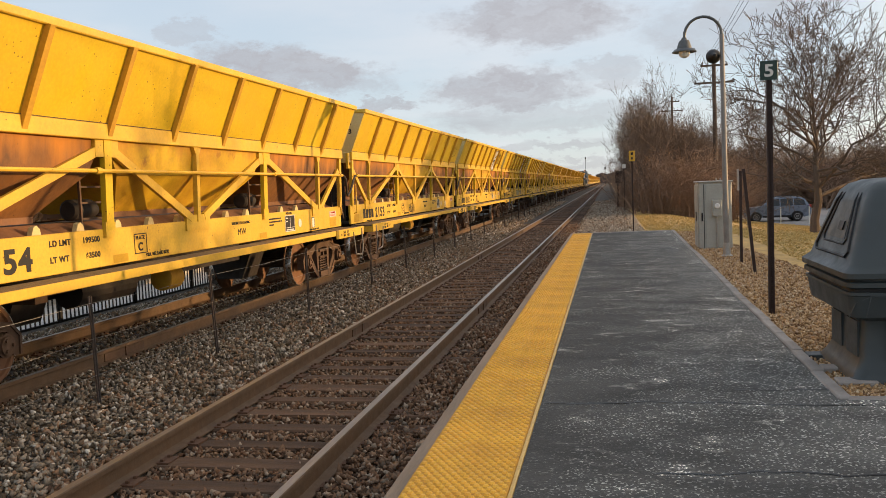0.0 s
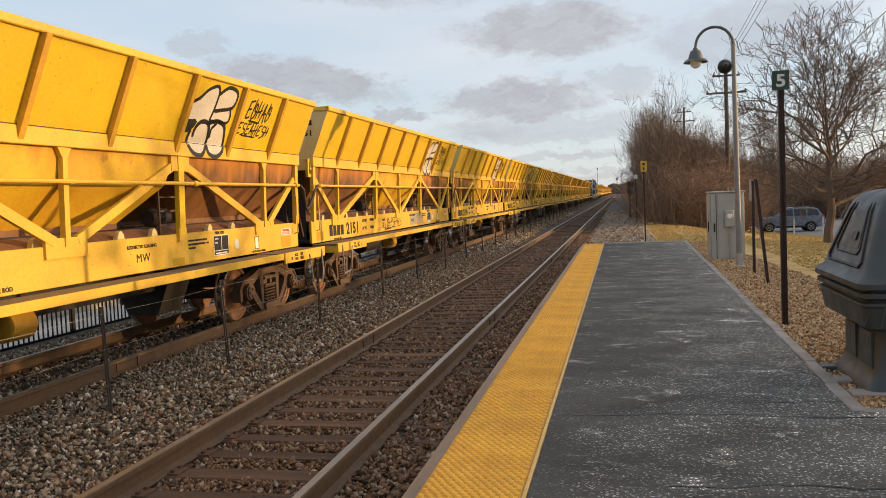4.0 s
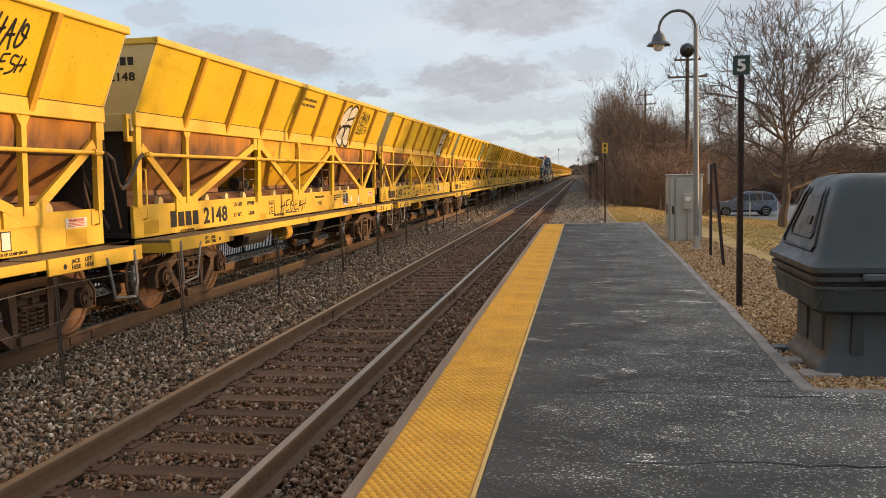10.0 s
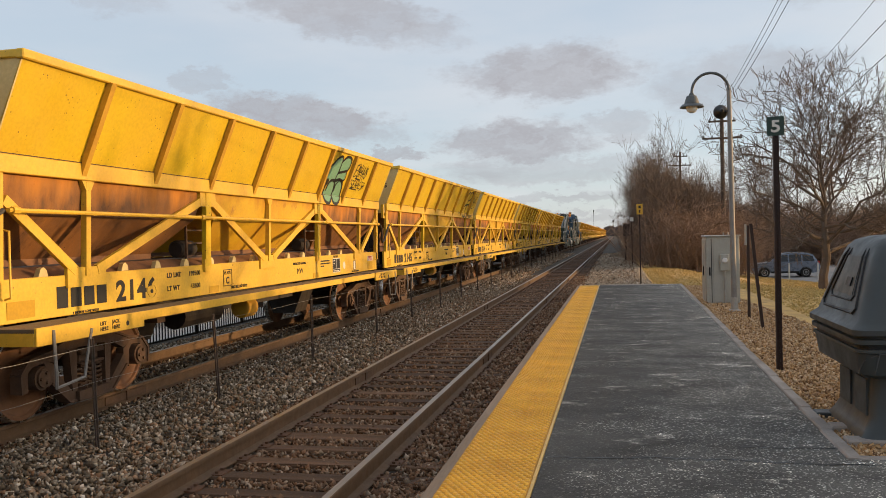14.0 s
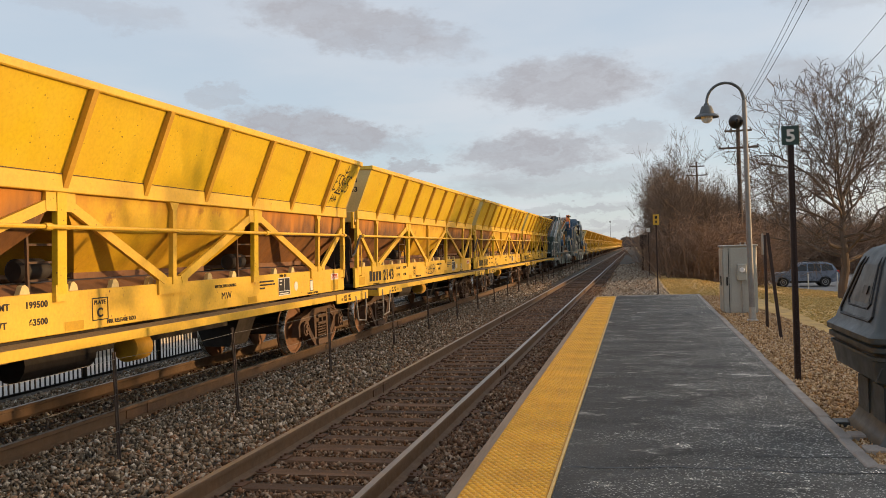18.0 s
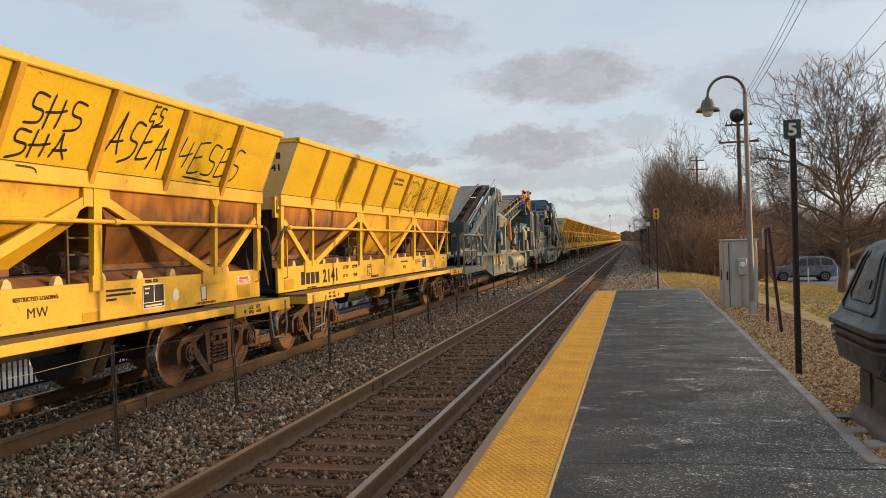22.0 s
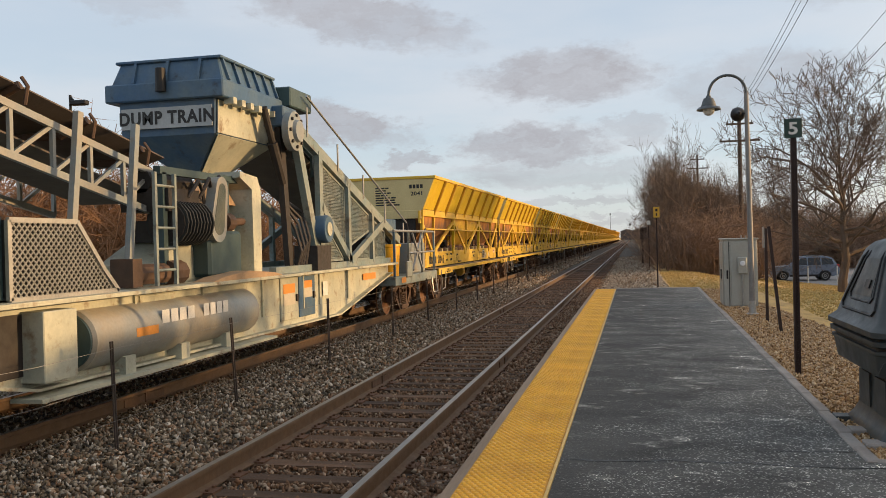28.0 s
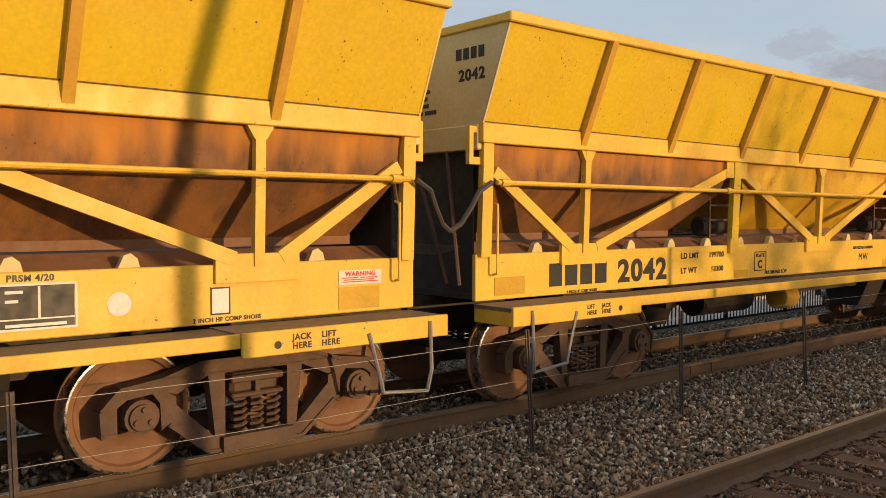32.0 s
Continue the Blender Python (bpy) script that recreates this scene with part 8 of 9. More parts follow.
    g = oval(9.55, 2.38, 0.23, 0.17, 0.55, -0.22 if way > 0 else -0.22)
    og = add("belt_guard", Shape().prism(g, "x", 1.1, 1.24), ORANGE_PAINT if first else TANK_PAINT, "rounded belt guard")
    add("guard_grille", Shape().prism(oval(9.55, 2.38, 0.15, 0.10, 0.5, -0.22), "x", 1.24, 1.245), MESH_GUARD, "", og)
    add("engine_block", Shape().cyl((1.0, 8.5, 2.15), (1.0, 9.3, 2.15), 0.27, 14).box(0.4, 1.1, 8.4, 9.2, 2.3, 2.6).cyl((0.7, 8.4, 2.7), (0.7, 9.5, 2.7), 0.16, 10).box(0.2, 0.9, 8.9, 10.2, 1.9, 2.2), DARK_STEEL, "dark drive gear and motors")
    add("hydraulic_pump", Shape().cyl((1.05, 7.6, 1.5), (1.05, 8.3, 1.5), 0.13, 10).cyl((1.05, 8.4, 1.5), (1.05, 8.7, 1.5), 0.16, 10).box(0.9, 1.2, 7.4, 7.6, 1.36, 1.7), RUST_CAST)
    lad = Shape()
    for w in (7.75, 8.2):
        lad.beam((1.3, w, 1.36), (1.3, w, 2.75), 0.04, 0.05)
    for k in range(5):
        lad.cyl((1.3, 7.75, 1.55 + k * 0.26), (1.3, 8.2, 1.55 + k * 0.26), 0.017, 6)
    add("ladder", lad, steel, "short steel ladder")
    # guard over the pulley and cabinets towards the cab
    # a solid dark block in place of the shade inside the guard
    add("pulley_guard", Shape().prism([(5.3, 1.36), (7.0, 1.36), (6.75, 1.6), (6.3, 2.12), (5.3, 2.12)], "x", 0.75, 1.24), GUARD_DARK, "dark inside of the pulley guard")
    tr = [(5.3, 1.36), (7.0, 1.36), (6.75, 1.6), (6.3, 2.12), (5.3, 2.12)]
    add("guard_mesh", diamond_mesh(Shape(), tr, 1.262, 0.075, 0.011), GALVANISED, "pale diamond wire mesh")
    gf = Shape()
    for (a, b), (c, d) in zip(tr, tr[1:] + tr[:1]):
        gf.beam((1.262, a, b), (1.262, c, d), 0.04, 0.05, (1, 0, 0))
    add("guard_frame", gf, GALVANISED)
    add("guard_box", Shape().cbox(0.5, 1.2, 4.85, 5.3, 1.36, 2.15, 0.012), DEEP_GREEN)
    if first:
        add("engine_house", Shape().cbox(-1.2, 1.22, 3.3, 6.0, 1.345, 2.72, 0.02), BLUE_MACHINE, "weathered blue-green engine house")
        add("house_side", Shape().cbox(1.22, 1.25, 3.35, 5.2, 1.36, 2.66, 0.008), GREEN_MACHINE)
        for w in (3.4, 4.05):
            d = add("house_door", Shape().cbox(1.25, 1.27, w, w + 0.6, 1.42, 2.5, 0.006), GREEN_MACHINE)
            add("latch", Shape().box(1.27, 1.3, w + 0.05, w + 0.1, 1.9, 2.05), DARK_STEEL, "", d)
        add("louvre", grille(Shape(), 1.275, 4.1, 4.55, 1.47, 1.72, 0.07, 0.012), BLACK_IRON, "black louvre")
        pb = add("plate_board", Shape().box(1.272, 1.277, 4.16, 4.44, 2.12, 2.48), DEEP_GREEN, "dark green plate with white print")
        add("plate_border", Shape().box(1.277, 1.279, 4.175, 4.425, 2.45, 2.462).box(1.277, 1.279, 4.175, 4.425, 2.138, 2.15).box(1.277, 1.279, 4.175, 4.187, 2.15, 2.45).box(1.277, 1.279, 4.413, 4.425, 2.15, 2.45), WHITE_PAINT, "", pb)
        lettering("plate_word", "PLATE", WHITE_PAINT, pb, (1.278, 4.3 * way, 2.36), 0.05, FACE_TRACK, 0.9, align="CENTER", bold=0.0)
        lettering("plate_letter", "C", WHITE_PAINT, pb, (1.278, 4.3 * way, 2.19), 0.12, FACE_TRACK, 1.0, align="CENTER", bold=0.0)
        add("exhaust", Shape().tube([(1.3, 5.2, 1.75), (1.32, 5.2, 2.1), (1.32, 5.28, 2.35), (1.25, 5.3, 2.5), (0.9, 5.2, 2.52)], 0.11, 14), CREAM_MACHINE, "bent dusty exhaust pipe", None, True)
        add("exhaust_guard", Shape().cbox(1.25, 1.46, 3.95, 5.0, 2.38, 2.56, 0.01), GUARD_TAN, "mesh guard over the exhaust")
        add("guard_mesh", diamond_mesh(Shape(), [(3.95, 2.38), (5.0, 2.38), (5.0, 2.56), (3.95, 2.56)], 1.472, 0.05, 0.012), SIGN_PALE, "tan diamond mesh")
        add("elbow_guard", Shape().prism([(4.75, 1.36), (5.6, 1.36), (5.6, 1.62), (5.4, 1.9), (4.95, 1.9), (4.75, 1.62)], "x", 1.25, 1.48), GUARD_TAN, "mesh guard round the pipe foot")
        add("guard_mesh", diamond_mesh(Shape(), [(4.75, 1.36), (5.6, 1.36), (5.6, 1.62), (5.4, 1.9), (4.95, 1.9), (4.75, 1.62)], 1.492, 0.05, 0.012), SIGN_PALE, "tan diamond mesh")
        add("filter_box", Shape().cbox(0.8, 1.44, 5.95, 6.5, 1.36, 2.3, 0.015), DEEP_GREEN)
        add("orange_mark", Shape().box(1.45, 1.458, 6.0, 6.06, 1.75, 2.15), ORANGE_PAINT)
        add("house_roof", Shape().box(-1.25, 1.25, 3.2, 6.2, 2.72, 2.78), BLUE_MACHINE)
    else:
        for w0, w1, z1 in ((2.05, 2.65, 2.42), (2.7, 3.35, 2.38), (3.4, 4.05, 2.38), (4.1, 4.75, 2.36)):
            b = add("cabinet", Shape().cbox(0.4, 1.3, w0, w1, 1.345, z1, 0.012), CREAM_MACHINE, "cream equipment cabinet")
            add("cabinet_door", Shape().cbox(1.3, 1.32, w0 + 0.05, w1 - 0.05, 1.42, z1 - 0.06, 0.006), CREAM_MACHINE, "", b)
            add("grille", Shape().box(1.321, 1.326, w0 + 0.12, w1 - 0.12, 1.5, 1.7), MESH_DUSTY, "", b)
            add("latch", Shape().box(1.32, 1.35, w1 - 0.16, w1 - 0.1, 1.9, 2.02), DARK_STEEL, "", b)
        add("plate_board", Shape().box(1.321, 1.326, 2.2, 2.42, 2.05, 2.32), WHITE_PAINT)
        for w in (2.68, 3.38):
            add("grab_bar", Shape().tube([(1.32, w, 1.5), (1.42, w, 1.52), (1.42, w, 2.3), (1.32, w, 2.32)], 0.02, 6), GALVANISED)
        add("cabinet_roof", Shape().box(0.2, 0.9, 2.1, 3.9, 2.4, 2.62), CREAM_MACHINE)
    # cab with wire mesh windows
    k0, k1, zc = 0.62, 1.95, 3.5
    cab = add("cab", Shape().cbox(-1.3, 1.28, k0, k1, 1.12, zc, 0.02), BLUE_MACHINE, "slate-blue operator cab")
    add("cab_roof", Shape().cbox(-1.34, 1.33, k0 - 0.05, k1 + 0.05, zc, zc + 0.06, 0.01), BLUE_MACHINE, "", cab)
    w0, w1 = k0 + 0.12, k0 + 1.2
    add("cab_side", Shape().box(1.28, 1.305, k0, k0 + 1.32, 1.2, zc - 0.02), GREEN_MACHINE, "pale cab side", cab)
    add("window", Shape().box(1.305, 1.31, w0, w1, 2.05, 3.32), LIT_DUSTY_GLASS, "dusty window behind wire mesh", cab)
    add("window_mesh", grille(Shape(), 1.335, w0, w1, 2.05, 3.32, 0.052, 0.0055), LIT_WIRE, "dusty tan wire mesh", cab)
    for a, b, c, d in ((w0 - 0.06, w1 + 0.06, 3.32, 3.38), (w0 - 0.06, w1 + 0.06, 1.99, 2.05), (w0 - 0.06, w0, 2.05, 3.32), (w1, w1 + 0.06, 2.05, 3.32)):
        add("window_frame", Shape().box(1.3, 1.36, a, b, c, d), GREEN_MACHINE, "", cab)
    yf = k0 - 0.012
    if not first:
        add("end_window", Shape().box(-0.05, 0.98, yf - 0.006, yf, 1.98, 3.2), GLASS_DARK, "dark window behind wire mesh", cab)
        add("end_mesh", grille_end(Shape(), yf - 0.035, -0.05, 0.98, 1.98, 3.2, 0.052, 0.005), STEEL_BLUE, "blue wire mesh", cab)
        for a, b, c, d in ((-0.1, 1.03, 3.2, 3.25), (-0.1, 1.03, 1.93, 1.98), (-0.1, -0.05, 1.98, 3.2), (0.98, 1.03, 1.98, 3.2)):
            add("window_frame", Shape().box(a, b, yf - 0.05, yf + 0.006, c, d), BLUE_MACHINE, "", cab)
        add("cab_mark", Shape().box(0.15, 0.27, yf - 0.004, yf, 3.3, 3.39).box(0.29, 0.41, yf - 0.004, yf, 3.3, 3.39).box(0.43, 0.55, yf - 0.004, yf, 3.3, 3.39).box(0.57, 0.69, yf - 0.004, yf, 3.3, 3.39), WHITE_PAINT, "white owner mark", cab)
        lettering("cab_number", "2040", WHITE_PAINT, cab, (0.76, (yf - 0.003) * way, 3.3), 0.09, FACE_BACK, 1.0)
        add("cab_rail", Shape().cyl((-0.6, yf - 0.1, 1.75), (1.1, yf - 0.1, 1.75), 0.025, 8), BLUE_MACHINE, "", cab)
    else:
        # its inner end faces the engine house across a short platform: a blue wall with a door and a small window
        ye = k1 + 0.012
        add("end_window", Shape().box(0.18, 0.86, ye, ye + 0.006, 2.3, 3.25), LIT_DUSTY_GLASS, "dusty window behind wire mesh", cab)
        add("end_mesh", grille_end(Shape(), ye + 0.03, 0.18, 0.86, 2.3, 3.25, 0.052, 0.005), LIT_WIRE, "dusty tan wire mesh", cab)
        for a, b, c, d in ((0.12, 0.92, 3.25, 3.31), (0.12, 0.92, 2.24, 2.3), (0.12, 0.18, 2.3, 3.25), (0.86, 0.92, 2.3, 3.25)):
            add("window_frame", Shape().box(a, b, ye, ye + 0.05, c, d), BLUE_MACHINE, "", cab)
        d = add("cab_door", Shape().cbox(0.02, 1.02, ye - 0.01, ye + 0.02, 1.32, 2.16, 0.006), BLUE_MACHINE, "blue lower door leaf", cab)
        add("latch", Shape().box(0.84, 0.92, ye + 0.02, ye + 0.05, 1.98, 2.12).cyl((0.88, ye + 0.04, 1.88), (0.88, ye + 0.04, 1.98), 0.03, 8), DARK_STEEL, "dark padlocked latch", d)
        add("corner_post", Shape().box(1.0, 1.04, ye, ye + 0.03, 1.3, 3.4).box(1.24, 1.3, ye - 0.01, ye + 0.025, 1.2, 3.46), BLUE_MACHINE, "", cab)
        add("back_wall", Shape().cbox(-1.25, 0.1, 1.95, 3.4, 1.35, 3.3, 0.012), BLUE_MACHINE, "slate-blue wall behind the platform", cab)
        add("gate", Shape().box(1.36, 1.42, 1.97, 2.09, 1.32, 2.36).box(1.36, 1.42, 2.66, 2.8, 1.32, 2.36), TANK_PAINT, "pale gate posts", cab)
        add("gate_bar", Shape().cyl((1.39, 2.05, 2.38), (1.39, 2.72, 2.38), 0.03, 8), ORANGE_PAINT, "orange top bar", cab)
        for w in (2.13, 2.84):
            add("grab_bar", Shape().tube([(1.42, w, 1.5), (1.50, w, 1.54), (1.50, w, 2.16), (1.42, w, 2.2)], 0.02, 6), GALVANISED, "", cab)
    add("grab_bar", Shape().box(1.3, 1.36, k0 - 0.02, k0 + 0.08, 1.3, 2.02).tube([(1.36, k0 + 0.03, 1.4), (1.45, k0 + 0.03, 1.43), (1.45, k0 + 0.03, 1.92), (1.36, k0 + 0.03, 1.96)], 0.018, 6), GALVANISED, "", cab)
    lug = add("lifting_lug", Shape().prism([(1.78, 0.98), (2.12, 0.98), (2.12, 1.5), (2.04, 1.68), (1.86, 1.68), (1.78, 1.5)], "x", 1.44, 1.475), main, "steel lifting lug with a slot")
    add("lug_slot", Shape().box(1.475, 1.479, 1.90, 2.0, 1.46, 1.6), BLACK_IRON, "", lug)
    for k, word in enumerate(("LIFT", "HERE")):
        lettering("lug_text", word, WHITE_PAINT, lug, (1.477, 1.95 * way, 1.34 - k * 0.075), 0.055, FACE_TRACK, 0.9, align="CENTER", bold=0.0)
    logo = add("logo_board", Shape().box(1.306, 1.312, k0 + 0.25, k0 + 1.15, 1.5, 1.95), LOGO_TAN, "tan board with a plain brown mark", cab)
    for k in range(4):
        a = k0 + 0.34 + k * 0.19
        add("logo_block", Shape().prism([(a, 1.69), (a + 0.15, 1.69), (a + 0.17, 1.89), (a + 0.02, 1.89)], "x", 1.312, 1.316), RUST_CAST, "", logo)
    add("logo_bar", Shape().box(1.312, 1.316, k0 + 0.32, k0 + 1.08, 1.57, 1.615), RUST_CAST, "", logo)
    add("cab_step", Shape().tube([(1.4, 0.35, 1.1), (1.46, 0.35, 0.5), (1.46, 0.85, 0.5), (1.4, 0.85, 1.1)], 0.022, 6), GALVANISED if not first else ORANGE_PAINT)
    add("end_sill", Shape().cbox(-1.45, 1.45, -0.02, 1.6, 0.86, 1.12, 0.015), main if first else BLUE_MACHINE)
    add("side_skirt", Shape().cbox(1.2, 1.44, 0.1, 3.6, 1.0, 1.31, 0.012), main)
    add("orange_reflector", Shape().box(1.441, 1.446, 0.9, 1.6, 1.12, 1.24), ORANGE_PAINT)
    # stacking conveyor over the cab
    if first:
        ca, cz, cw, cwz = 11.2, 2.75, 0.9, 4.35
        lattice(add, 10.8, 2.72, 1.6, 4.18, 0.5, 0.75, 12, GREEN_MACHINE)
    else:
        ca, cz, cw, cwz = 9.0, 2.85, 0.6, 4.45
        lattice(add, 8.6, 2.82, 1.4, 4.22, 0.52, 0.75, 11, TANK_PAINT)
    add("stacker_belt", Shape().quad((-0.7, ca, cz + 0.2), (-0.35, ca, cz + 0.1), (-0.35, cw, cwz + 0.02), (-0.7, cw, cwz + 0.12), 0.02).quad((-0.35, ca, cz + 0.1), (0.35, ca, cz + 0.1), (0.35, cw, cwz + 0.02), (-0.35, cw, cwz + 0.02), 0.02).quad((0.35, ca, cz + 0.1), (0.7, ca, cz + 0.2), (0.7, cw, cwz + 0.12), (0.35, cw, cwz + 0.02), 0.02), BELT if not first else BELT_PALE, "brown conveyor belt")
    add("return_belt", Shape().quad((-0.6, ca, cz - 0.4), (0.6, ca, cz - 0.4), (0.6, cw + 0.4, cwz - 0.35), (-0.6, cw + 0.4, cwz - 0.35), 0.02), BELT, "brown return belt")
    idlers(add, ca, cz, cw + 0.5, cwz - 0.05, 7, 0.72, ORANGE_PAINT if first else RUST_CAST)
    hp = RED_ORANGE if first else ORANGE_PAINT
    add("head_drum", Shape().cyl((-0.72, cw - 0.1, cwz), (0.72, cw - 0.1, cwz), 0.19, 18), BELT_PALE, "pale head drum", None, True)
    add("head_tray", Shape().quad((-0.8, cw - 1.5, cwz - 0.42), (0.8, cw - 1.5, cwz - 0.42), (0.8, cw + 0.6, cwz - 0.5), (-0.8, cw + 0.6, cwz - 0.5), 0.04), BELT)
    hf = add("head_frame", Shape().cbox(0.76, 0.90, cw + 0.02, cw + 0.24, cwz - 0.5, cwz + 0.42, 0.01), hp, "orange head frame")
    add("cheek_plate", Shape().prism([(cw - 0.35, cwz - 0.30), (cw + 0.15, cwz - 0.22), (cw + 1.05, cwz - 0.72), (cw + 1.05, cwz - 0.84), (cw - 0.1, cwz - 0.56)], "x", 0.78, 0.82), hp, "", hf)
    add("frame_bar", Shape().beam((0.84, cw + 0.2, cwz + 0.28), (0.84, cw + 0.95, cwz - 0.05), 0.07, 0.09, (1, 0, 0)).beam((0.84, cw + 0.24, cwz - 0.12), (0.84, cw + 0.9, cwz - 0.26), 0.06, 0.07, (1, 0, 0)).beam((0.84, cw + 0.9, cwz + 0.0), (0.84, cw + 0.98, cwz - 0.62), 0.06, 0.08, (1, 0, 0)), hp, "", hf)
    add("far_post", Shape().cbox(-0.90, -0.78, cw + 0.02, cw + 0.22, cwz - 0.5, cwz + 0.3, 0.01), hp, "", hf)
    add("head_bearing", Shape().cyl((0.78, cw - 0.1, cwz), (0.95, cw - 0.1, cwz), 0.11, 14), SIGN_YELLOW if not first else hp)
    add("work_lamp", Shape().cyl((0.85, cw + 0.35, cwz + 0.3), (0.98, cw + 0.3, cwz + 0.26), 0.07, 10, 0.09), BLACK_IRON, "small black work lamp")
    add("swing_arm", Shape().prism([(cw + 1.5, cwz - 0.22), (cw + 1.75, cwz - 0.45), (cw + 1.62, cwz - 0.86), (cw + 1.30, cwz - 0.98), (cw + 1.12, cwz - 0.80), (cw + 1.28, cwz - 0.35)], "x", 0.86, 0.90).prism([(cw + 1.5, cwz - 0.22), (cw + 1.75, cwz - 0.45), (cw + 1.62, cwz - 0.86), (cw + 1.45, cwz - 0.92)], "x", 0.90, 1.10), BLUE_MACHINE, "blue steel stop bracket")
    add("stop_jaw", Shape().cbox(0.90, 1.14, cw + 1.05, cw + 1.28, cwz - 1.02, cwz - 0.90, 0.02).cbox(0.96, 1.08, cw + 1.24, cw + 1.34, cwz - 0.98, cwz - 0.72, 0.01), TANK_PAINT, "pale jaw of the bracket")
    if not first:
        # surge hopper with its name board
        h = add("surge_hopper", loft([ring(0.12, 0.35, 2.95, 0.02, 0, 11.3), ring(0.8, 1.0, 3.55, 0.02, 0, 11.3), ring(0.82, 1.02, 4.08, 0.02, 0, 11.3)]), BLUE_MACHINE, "blue steel surge hopper with a dusty side")
        add("dusty_side", Shape().quad((0.83, 10.32, 3.56), (0.83, 12.28, 3.56), (0.845, 12.28, 4.06), (0.845, 10.32, 4.06), 0.01).quad((0.83, 10.32, 3.54), (0.83, 12.28, 3.54), (0.16, 11.64, 2.96), (0.16, 10.96, 2.96), 0.01), CREAM_MACHINE, "dust-covered hopper side", h)
        add("hopper_band", Shape().cbox(-1.0, 1.0, 10.18, 12.5, 4.08, 4.36, 0.02), BLUE_MACHINE, "", h)
        top = loft([ring(0.95, 1.06, 4.36, 0.02, 0, 11.34), ring(0.84, 0.96, 4.70, 0.02, 0, 11.34)])
        add("hopper_top", top, BLUE_MACHINE, "", h)
        add("hopper_rim", Shape().cbox(-0.9, 0.9, 10.34, 12.34, 4.70, 4.745, 0.01), BLUE_MACHINE, "", h)
        for k in range(6):
            w = 10.45 + k * 0.36
            add("stiffener", Shape().beam((0.97, w, 4.37), (0.86, w, 4.70), 0.05, 0.04, (1, 0, 0)), BLUE_MACHINE, "", h)
        for x in (-0.55, 0.0, 0.55):
            add("stiffener", Shape().beam((x, 10.26, 4.37), (x, 10.36, 4.70), 0.05, 0.04, (1, 0, 0)), BLUE_MACHINE, "", h)
        add("vibrator", Shape().cyl((0.0, 10.13, 4.2), (0.0, 10.13, 4.55), 0.08, 12), BLACK_IRON, "", h)
        board = add("name_board", Shape().box(-0.75, 0.78, 10.235, 10.25, 3.66, 3.98), BOARD_PALE, "pale grey board with black words", h)
        lettering("board_text", "DUMP TRAIN", BLACK_PAINT, board, (0.02, 10.231 * way, 3.73), 0.19, FACE_BACK, 0.92, align="CENTER")
        for k in range(6):
            add("hopper_clip", Shape().box(0.9, 1.06, 10.4 + k * 0.3, 10.52 + k * 0.3, 4.0, 4.1), CREAM_MACHINE, "", h)
        add("drive_bracket", Shape().cbox(0.5, 1.15, 12.4, 13.4, 4.25, 4.6, 0.02), DEEP_GREEN)
        add("hydraulic_ram", Shape().cyl((1.05, 11.5, 4.1), (1.05, 12.2, 2.9), 0.06, 10).cyl((1.05, 11.8, 3.55), (1.05, 12.2, 2.9), 0.09, 10), DARK_STEEL)
        for w in (6.5, 7.6):
            add("mast", Shape().beam((1.0, w, 1.4), (1.0, w + 0.25, 3.35), 0.07, 0.09, (1, 0, 0)), TANK_PAINT)
    else:
        add("dust_cover", loft([ring(0.5, 0.7, 2.5, 0.1, 0.6, 11.4), ring(0.62, 0.75, 2.9, 0.15, 0.6, 11.3), ring(0.45, 0.5, 3.15, 0.15, 0.55, 11.4)]), TANK_PAINT, "crumpled pale dust cover", None, True)
        add("exhaust_pipe", Shape().cyl((1.0, 6.9, 1.36), (1.0, 6.9, 2.5), 0.1, 12).cyl((1.0, 6.9, 2.5), (1.0, 6.9, 2.6), 0.17, 12), TANK_PAINT)
        add("tower", Shape().cbox(0.95, 1.15, 12.25, 12.6, 1.36, 3.0, 0.02), DEEP_GREEN)
        add("junction_box", Shape().cbox(1.15, 1.24, 12.2, 12.65, 1.7, 2.2, 0.012), TANK_PAINT)
    # end deck with rails
    e0 = 17.8 + sh * 0.4
    add("end_deck", Shape().cbox(-1.45, 1.45, e0, 22.1, 0.78, 1.0, 0.015), GREEN_MACHINE, "pale green end deck")
    add("deck_step", Shape().tube([(1.45, 21.9, 0.9), (1.5, 21.9, 0.42), (1.5, 21.4, 0.42), (1.45, 21.4, 0.85)], 0.02, 6), GALVANISED)
    for w in (e0 + 0.1, e0 + 1.4, 20.6, 22.0):
        add("rail_post", Shape().box(1.37, 1.42, w - 0.03, w + 0.03, 1.0, 2.1), GREEN_MACHINE if w > e0 + 0.2 else BLUE_MACHINE)
    add("top_rail", Shape().cyl((1.4, e0 + 0.05, 2.1), (1.4, 22.0, 2.1), 0.03, 8), GALVANISED)
    add("mid_rail", Shape().cyl((1.4, e0 + 1.4, 1.55), (1.4, 22.0, 1.55), 0.024, 8), GALVANISED)
    add("deck_plate", Shape().cbox(1.44, 1.5, 18.7, 19.2, 0.95, 1.35, 0.02), GREEN_MACHINE)
    add("orange_reflector", Shape().box(1.451, 1.456, 18.3, 18.7, 0.83, 0.96), ORANGE_PAINT)
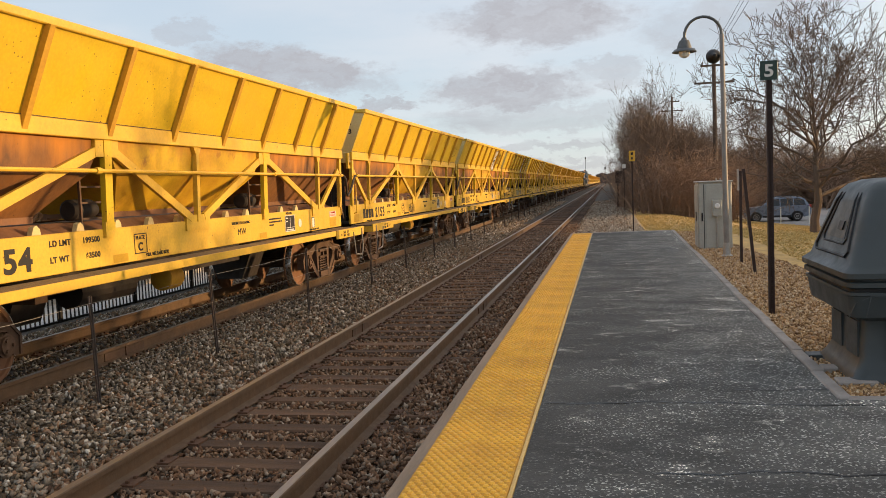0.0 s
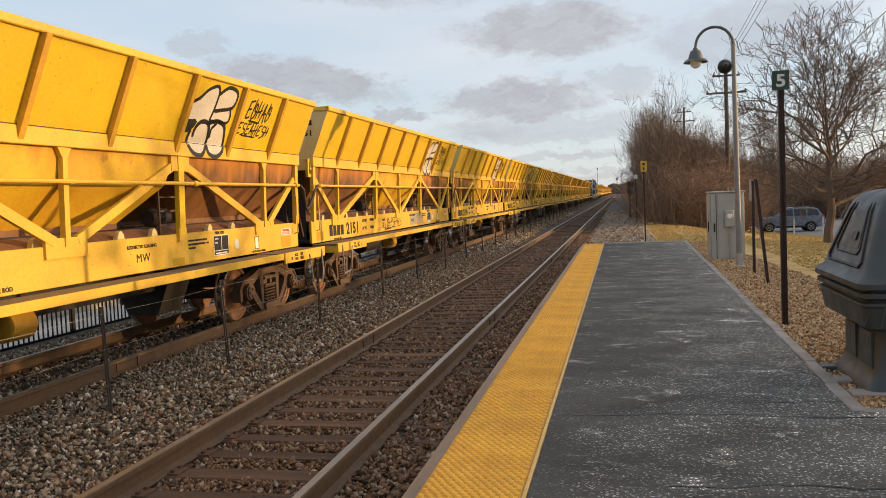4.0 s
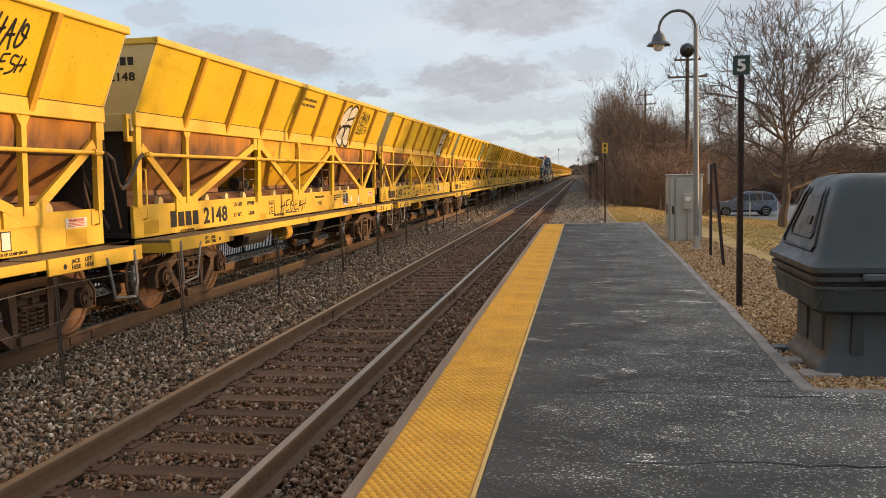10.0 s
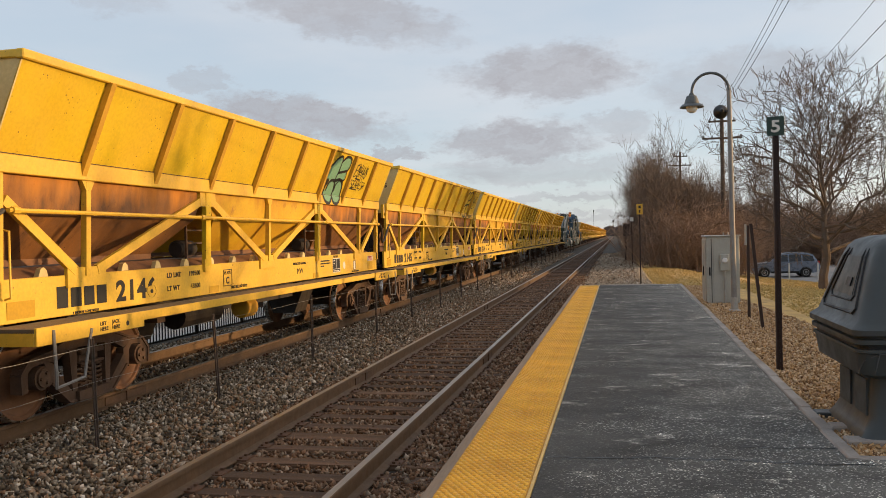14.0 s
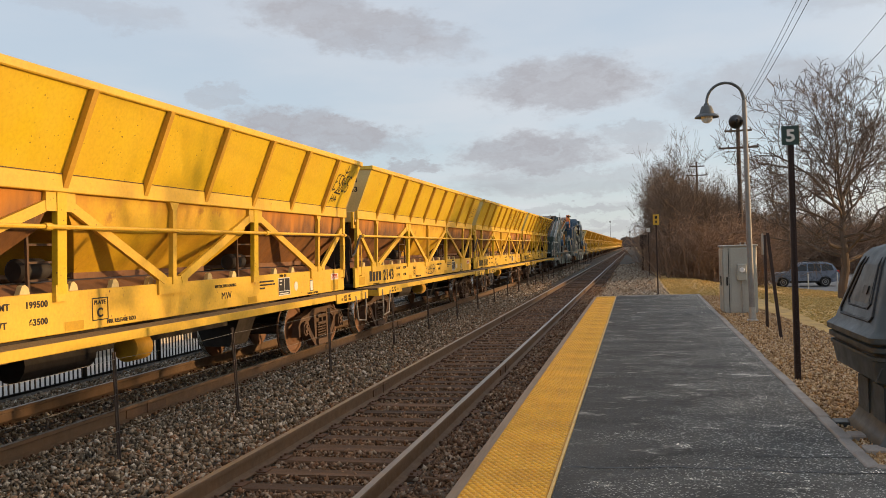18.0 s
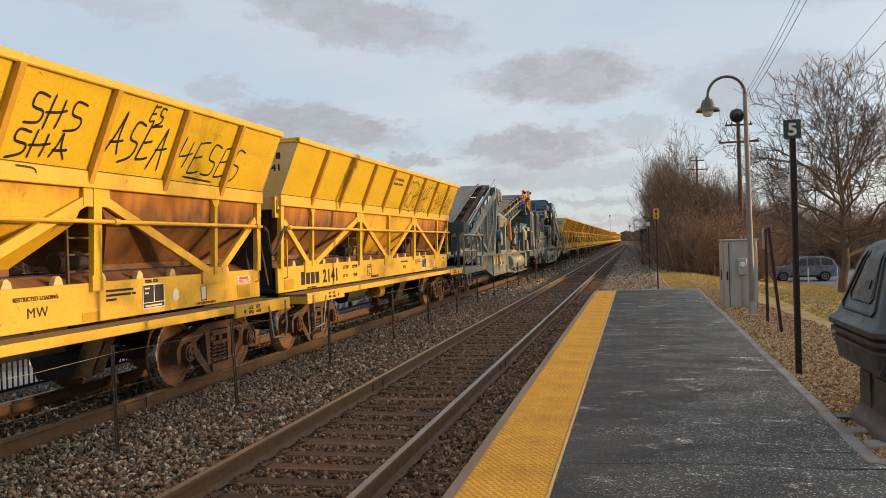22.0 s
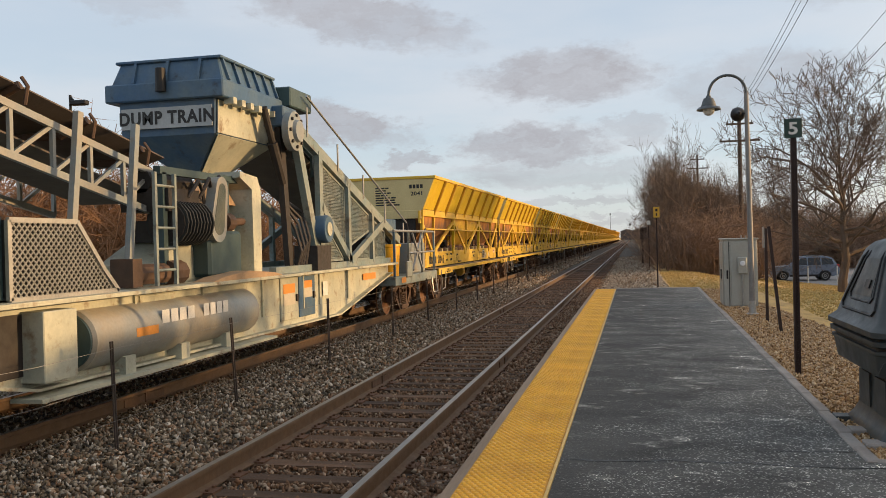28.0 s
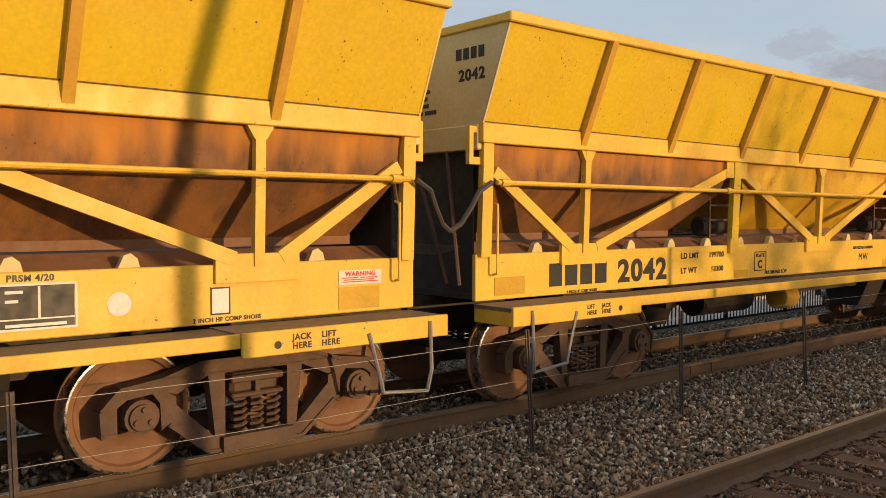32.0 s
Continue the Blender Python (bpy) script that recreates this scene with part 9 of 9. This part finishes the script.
    if first:
        for w0, w1, x0, x1 in ((21.0, 21.9, 0.5, 1.4), (20.9, 22.6, -1.3, 0.4)):
            add("tool_box", Shape().cbox(x0, x1, w0, w1, 2.2, 2.55, 0.015), DEEP_GREEN, "dark steel tool box")
        add("dark_board", Shape().box(-0.1, 1.2, 22.05, 22.1, 1.55, 2.05), DEEP_GREEN, "dark notice board with white print")
        add("board_print", Shape().box(0.3, 0.75, 22.1, 22.105, 1.93, 1.96).box(0.3, 0.7, 22.1, 22.105, 1.86, 1.89).box(0.3, 0.65, 22.1, 22.105, 1.79, 1.82).box(0.3, 0.85, 22.1, 22.105, 1.70, 1.73), WHITE_PAINT)
        for x in (-0.1, 0.5, 1.2):
            add("stand_leg", Shape().box(x - 0.04, x + 0.04, 21.9, 22.0, 1.0, 2.2), DEEP_GREEN)
        for k in range(2):
            ld = Shape()
            for dz in (0.0, 0.32):
                ld.beam((1.3 - k * 0.15, 18.7, 1.42 + dz), (1.3 - k * 0.15, 20.9, 1.12 + dz), 0.05, 0.07)
            for i in range(7):
                w = 18.85 + i * 0.31
                z = 1.42 - (w - 18.7) * 0.136
                ld.cyl((1.3 - k * 0.15, w, z), (1.3 - k * 0.15, w, z + 0.32), 0.025, 6)
            add("stowed_ladder", ld, ALUMINIUM, "aluminium ladder lying on the deck")
    else:
        add("dust_bin", Shape().lathe([(0, 0.03), (0.0, 0.26), (0.7, 0.31), (0.72, 0.34), (0.78, 0.34), (0.78, 0.03)], (1.05, 18.5, 1.0), "z", 20), YELLOW_BIN, "yellow plastic bin", None, True)
        add("tool_chest", Shape().cbox(-1.2, 0.6, 18.2, 20.9, 1.95, 2.45, 0.02), BLUE_MACHINE, "blue steel chest")
        add("chest_stand", Shape().box(-1.0, 0.5, 18.6, 20.6, 1.0, 1.95), DARK_STEEL)
        add("machine_box", Shape().cbox(-0.2, 1.2, 20.0, 21.7, 1.0, 1.8, 0.02), TANK_PAINT)
        add("brace", Shape().beam((1.4, 20.6, 2.05), (1.4, 19.6, 1.1), 0.04, 0.06, (1, 0, 0)).beam((1.4, 19.6, 2.05), (1.4, 20.6, 1.1), 0.04, 0.06, (1, 0, 0)), GALVANISED)
    s = MACHINE_START + m0
    u.location = (TRAIN_X, FIRST + s, TRAIN_Z)
    TRAIN.append((u, s, ""))


LOGO_TAN = material("tan_logo_board", (0.62, 0.36, 0.15), 0.5, stain=3, other=(0.58, 0.42, 0.24), amount=0.8, bump=0.02)
# opaque tan: dust on the glass, and the sunlit inside seen through it
LIT_DUSTY_GLASS = material("dusty_cab_glass", (0.13, 0.115, 0.07), 0.45, stain=0.6, other=(0.22, 0.19, 0.11), amount=0.8)
# the golden light on the mesh is in the wire's colour
LIT_WIRE = material("dusty_wire", (0.46, 0.40, 0.26), 0.6, 0.2, bump=0.0)
STEEL_BLUE = material("blue_wire", (0.16, 0.22, 0.28), 0.5, 0.3, bump=0.0)
conveyor_unit(21.9, -1, "grey-green conveyor car with an inclined belt and blue cab", True)
conveyor_unit(22.3, 1, "cream and blue conveyor car with a hopper and tank", False)


# ---- motion ----
TRAVEL = ((0, 0.0), (2, 15.95), (6, 48.15), (9, 72.25), (13, 104.4), (17.5, 140.8), (20.5, 165.5), (24.5, 198.0), (28, 226.5), (30, 242.8), (32, 259.12))


def travelled(t):
    for (a, da), (b, db) in zip(TRAVEL, TRAVEL[1:]):
        if t <= b:
            return da + (db - da) * (t - a) / (b - a)
    return TRAVEL[-1][1]


def motions():
    """The train rolls towards the camera; every wheelset turns with the way it goes."""
    for ob, s, _ in TRAIN:
        walk(ob, [(t, pose(TRAIN_X, FIRST + s - d, TRAIN_Z)) for t, d in TRAVEL])
    keyed = {}
    for ob, s, _ in TRAIN:
        for w in ob.children_recursive:
            if not w.name.startswith("wheelset"):
                continue
            key = tuple(round(v, 3) for v in w.location)
            if key not in keyed:
                x, y, z = key
                walk(w, [(k / 15, pose(x, y, z, math.degrees(travelled(k / 15) / 0.457) % 360)) for k in range(481)])
                keyed[key] = w.animation_data
            else:
                src = keyed[key]
                w.rotation_mode = "QUATERNION"
                data = w.animation_data_create()
                data.action = src.action
                data.action_slot = src.action_slot


motions()
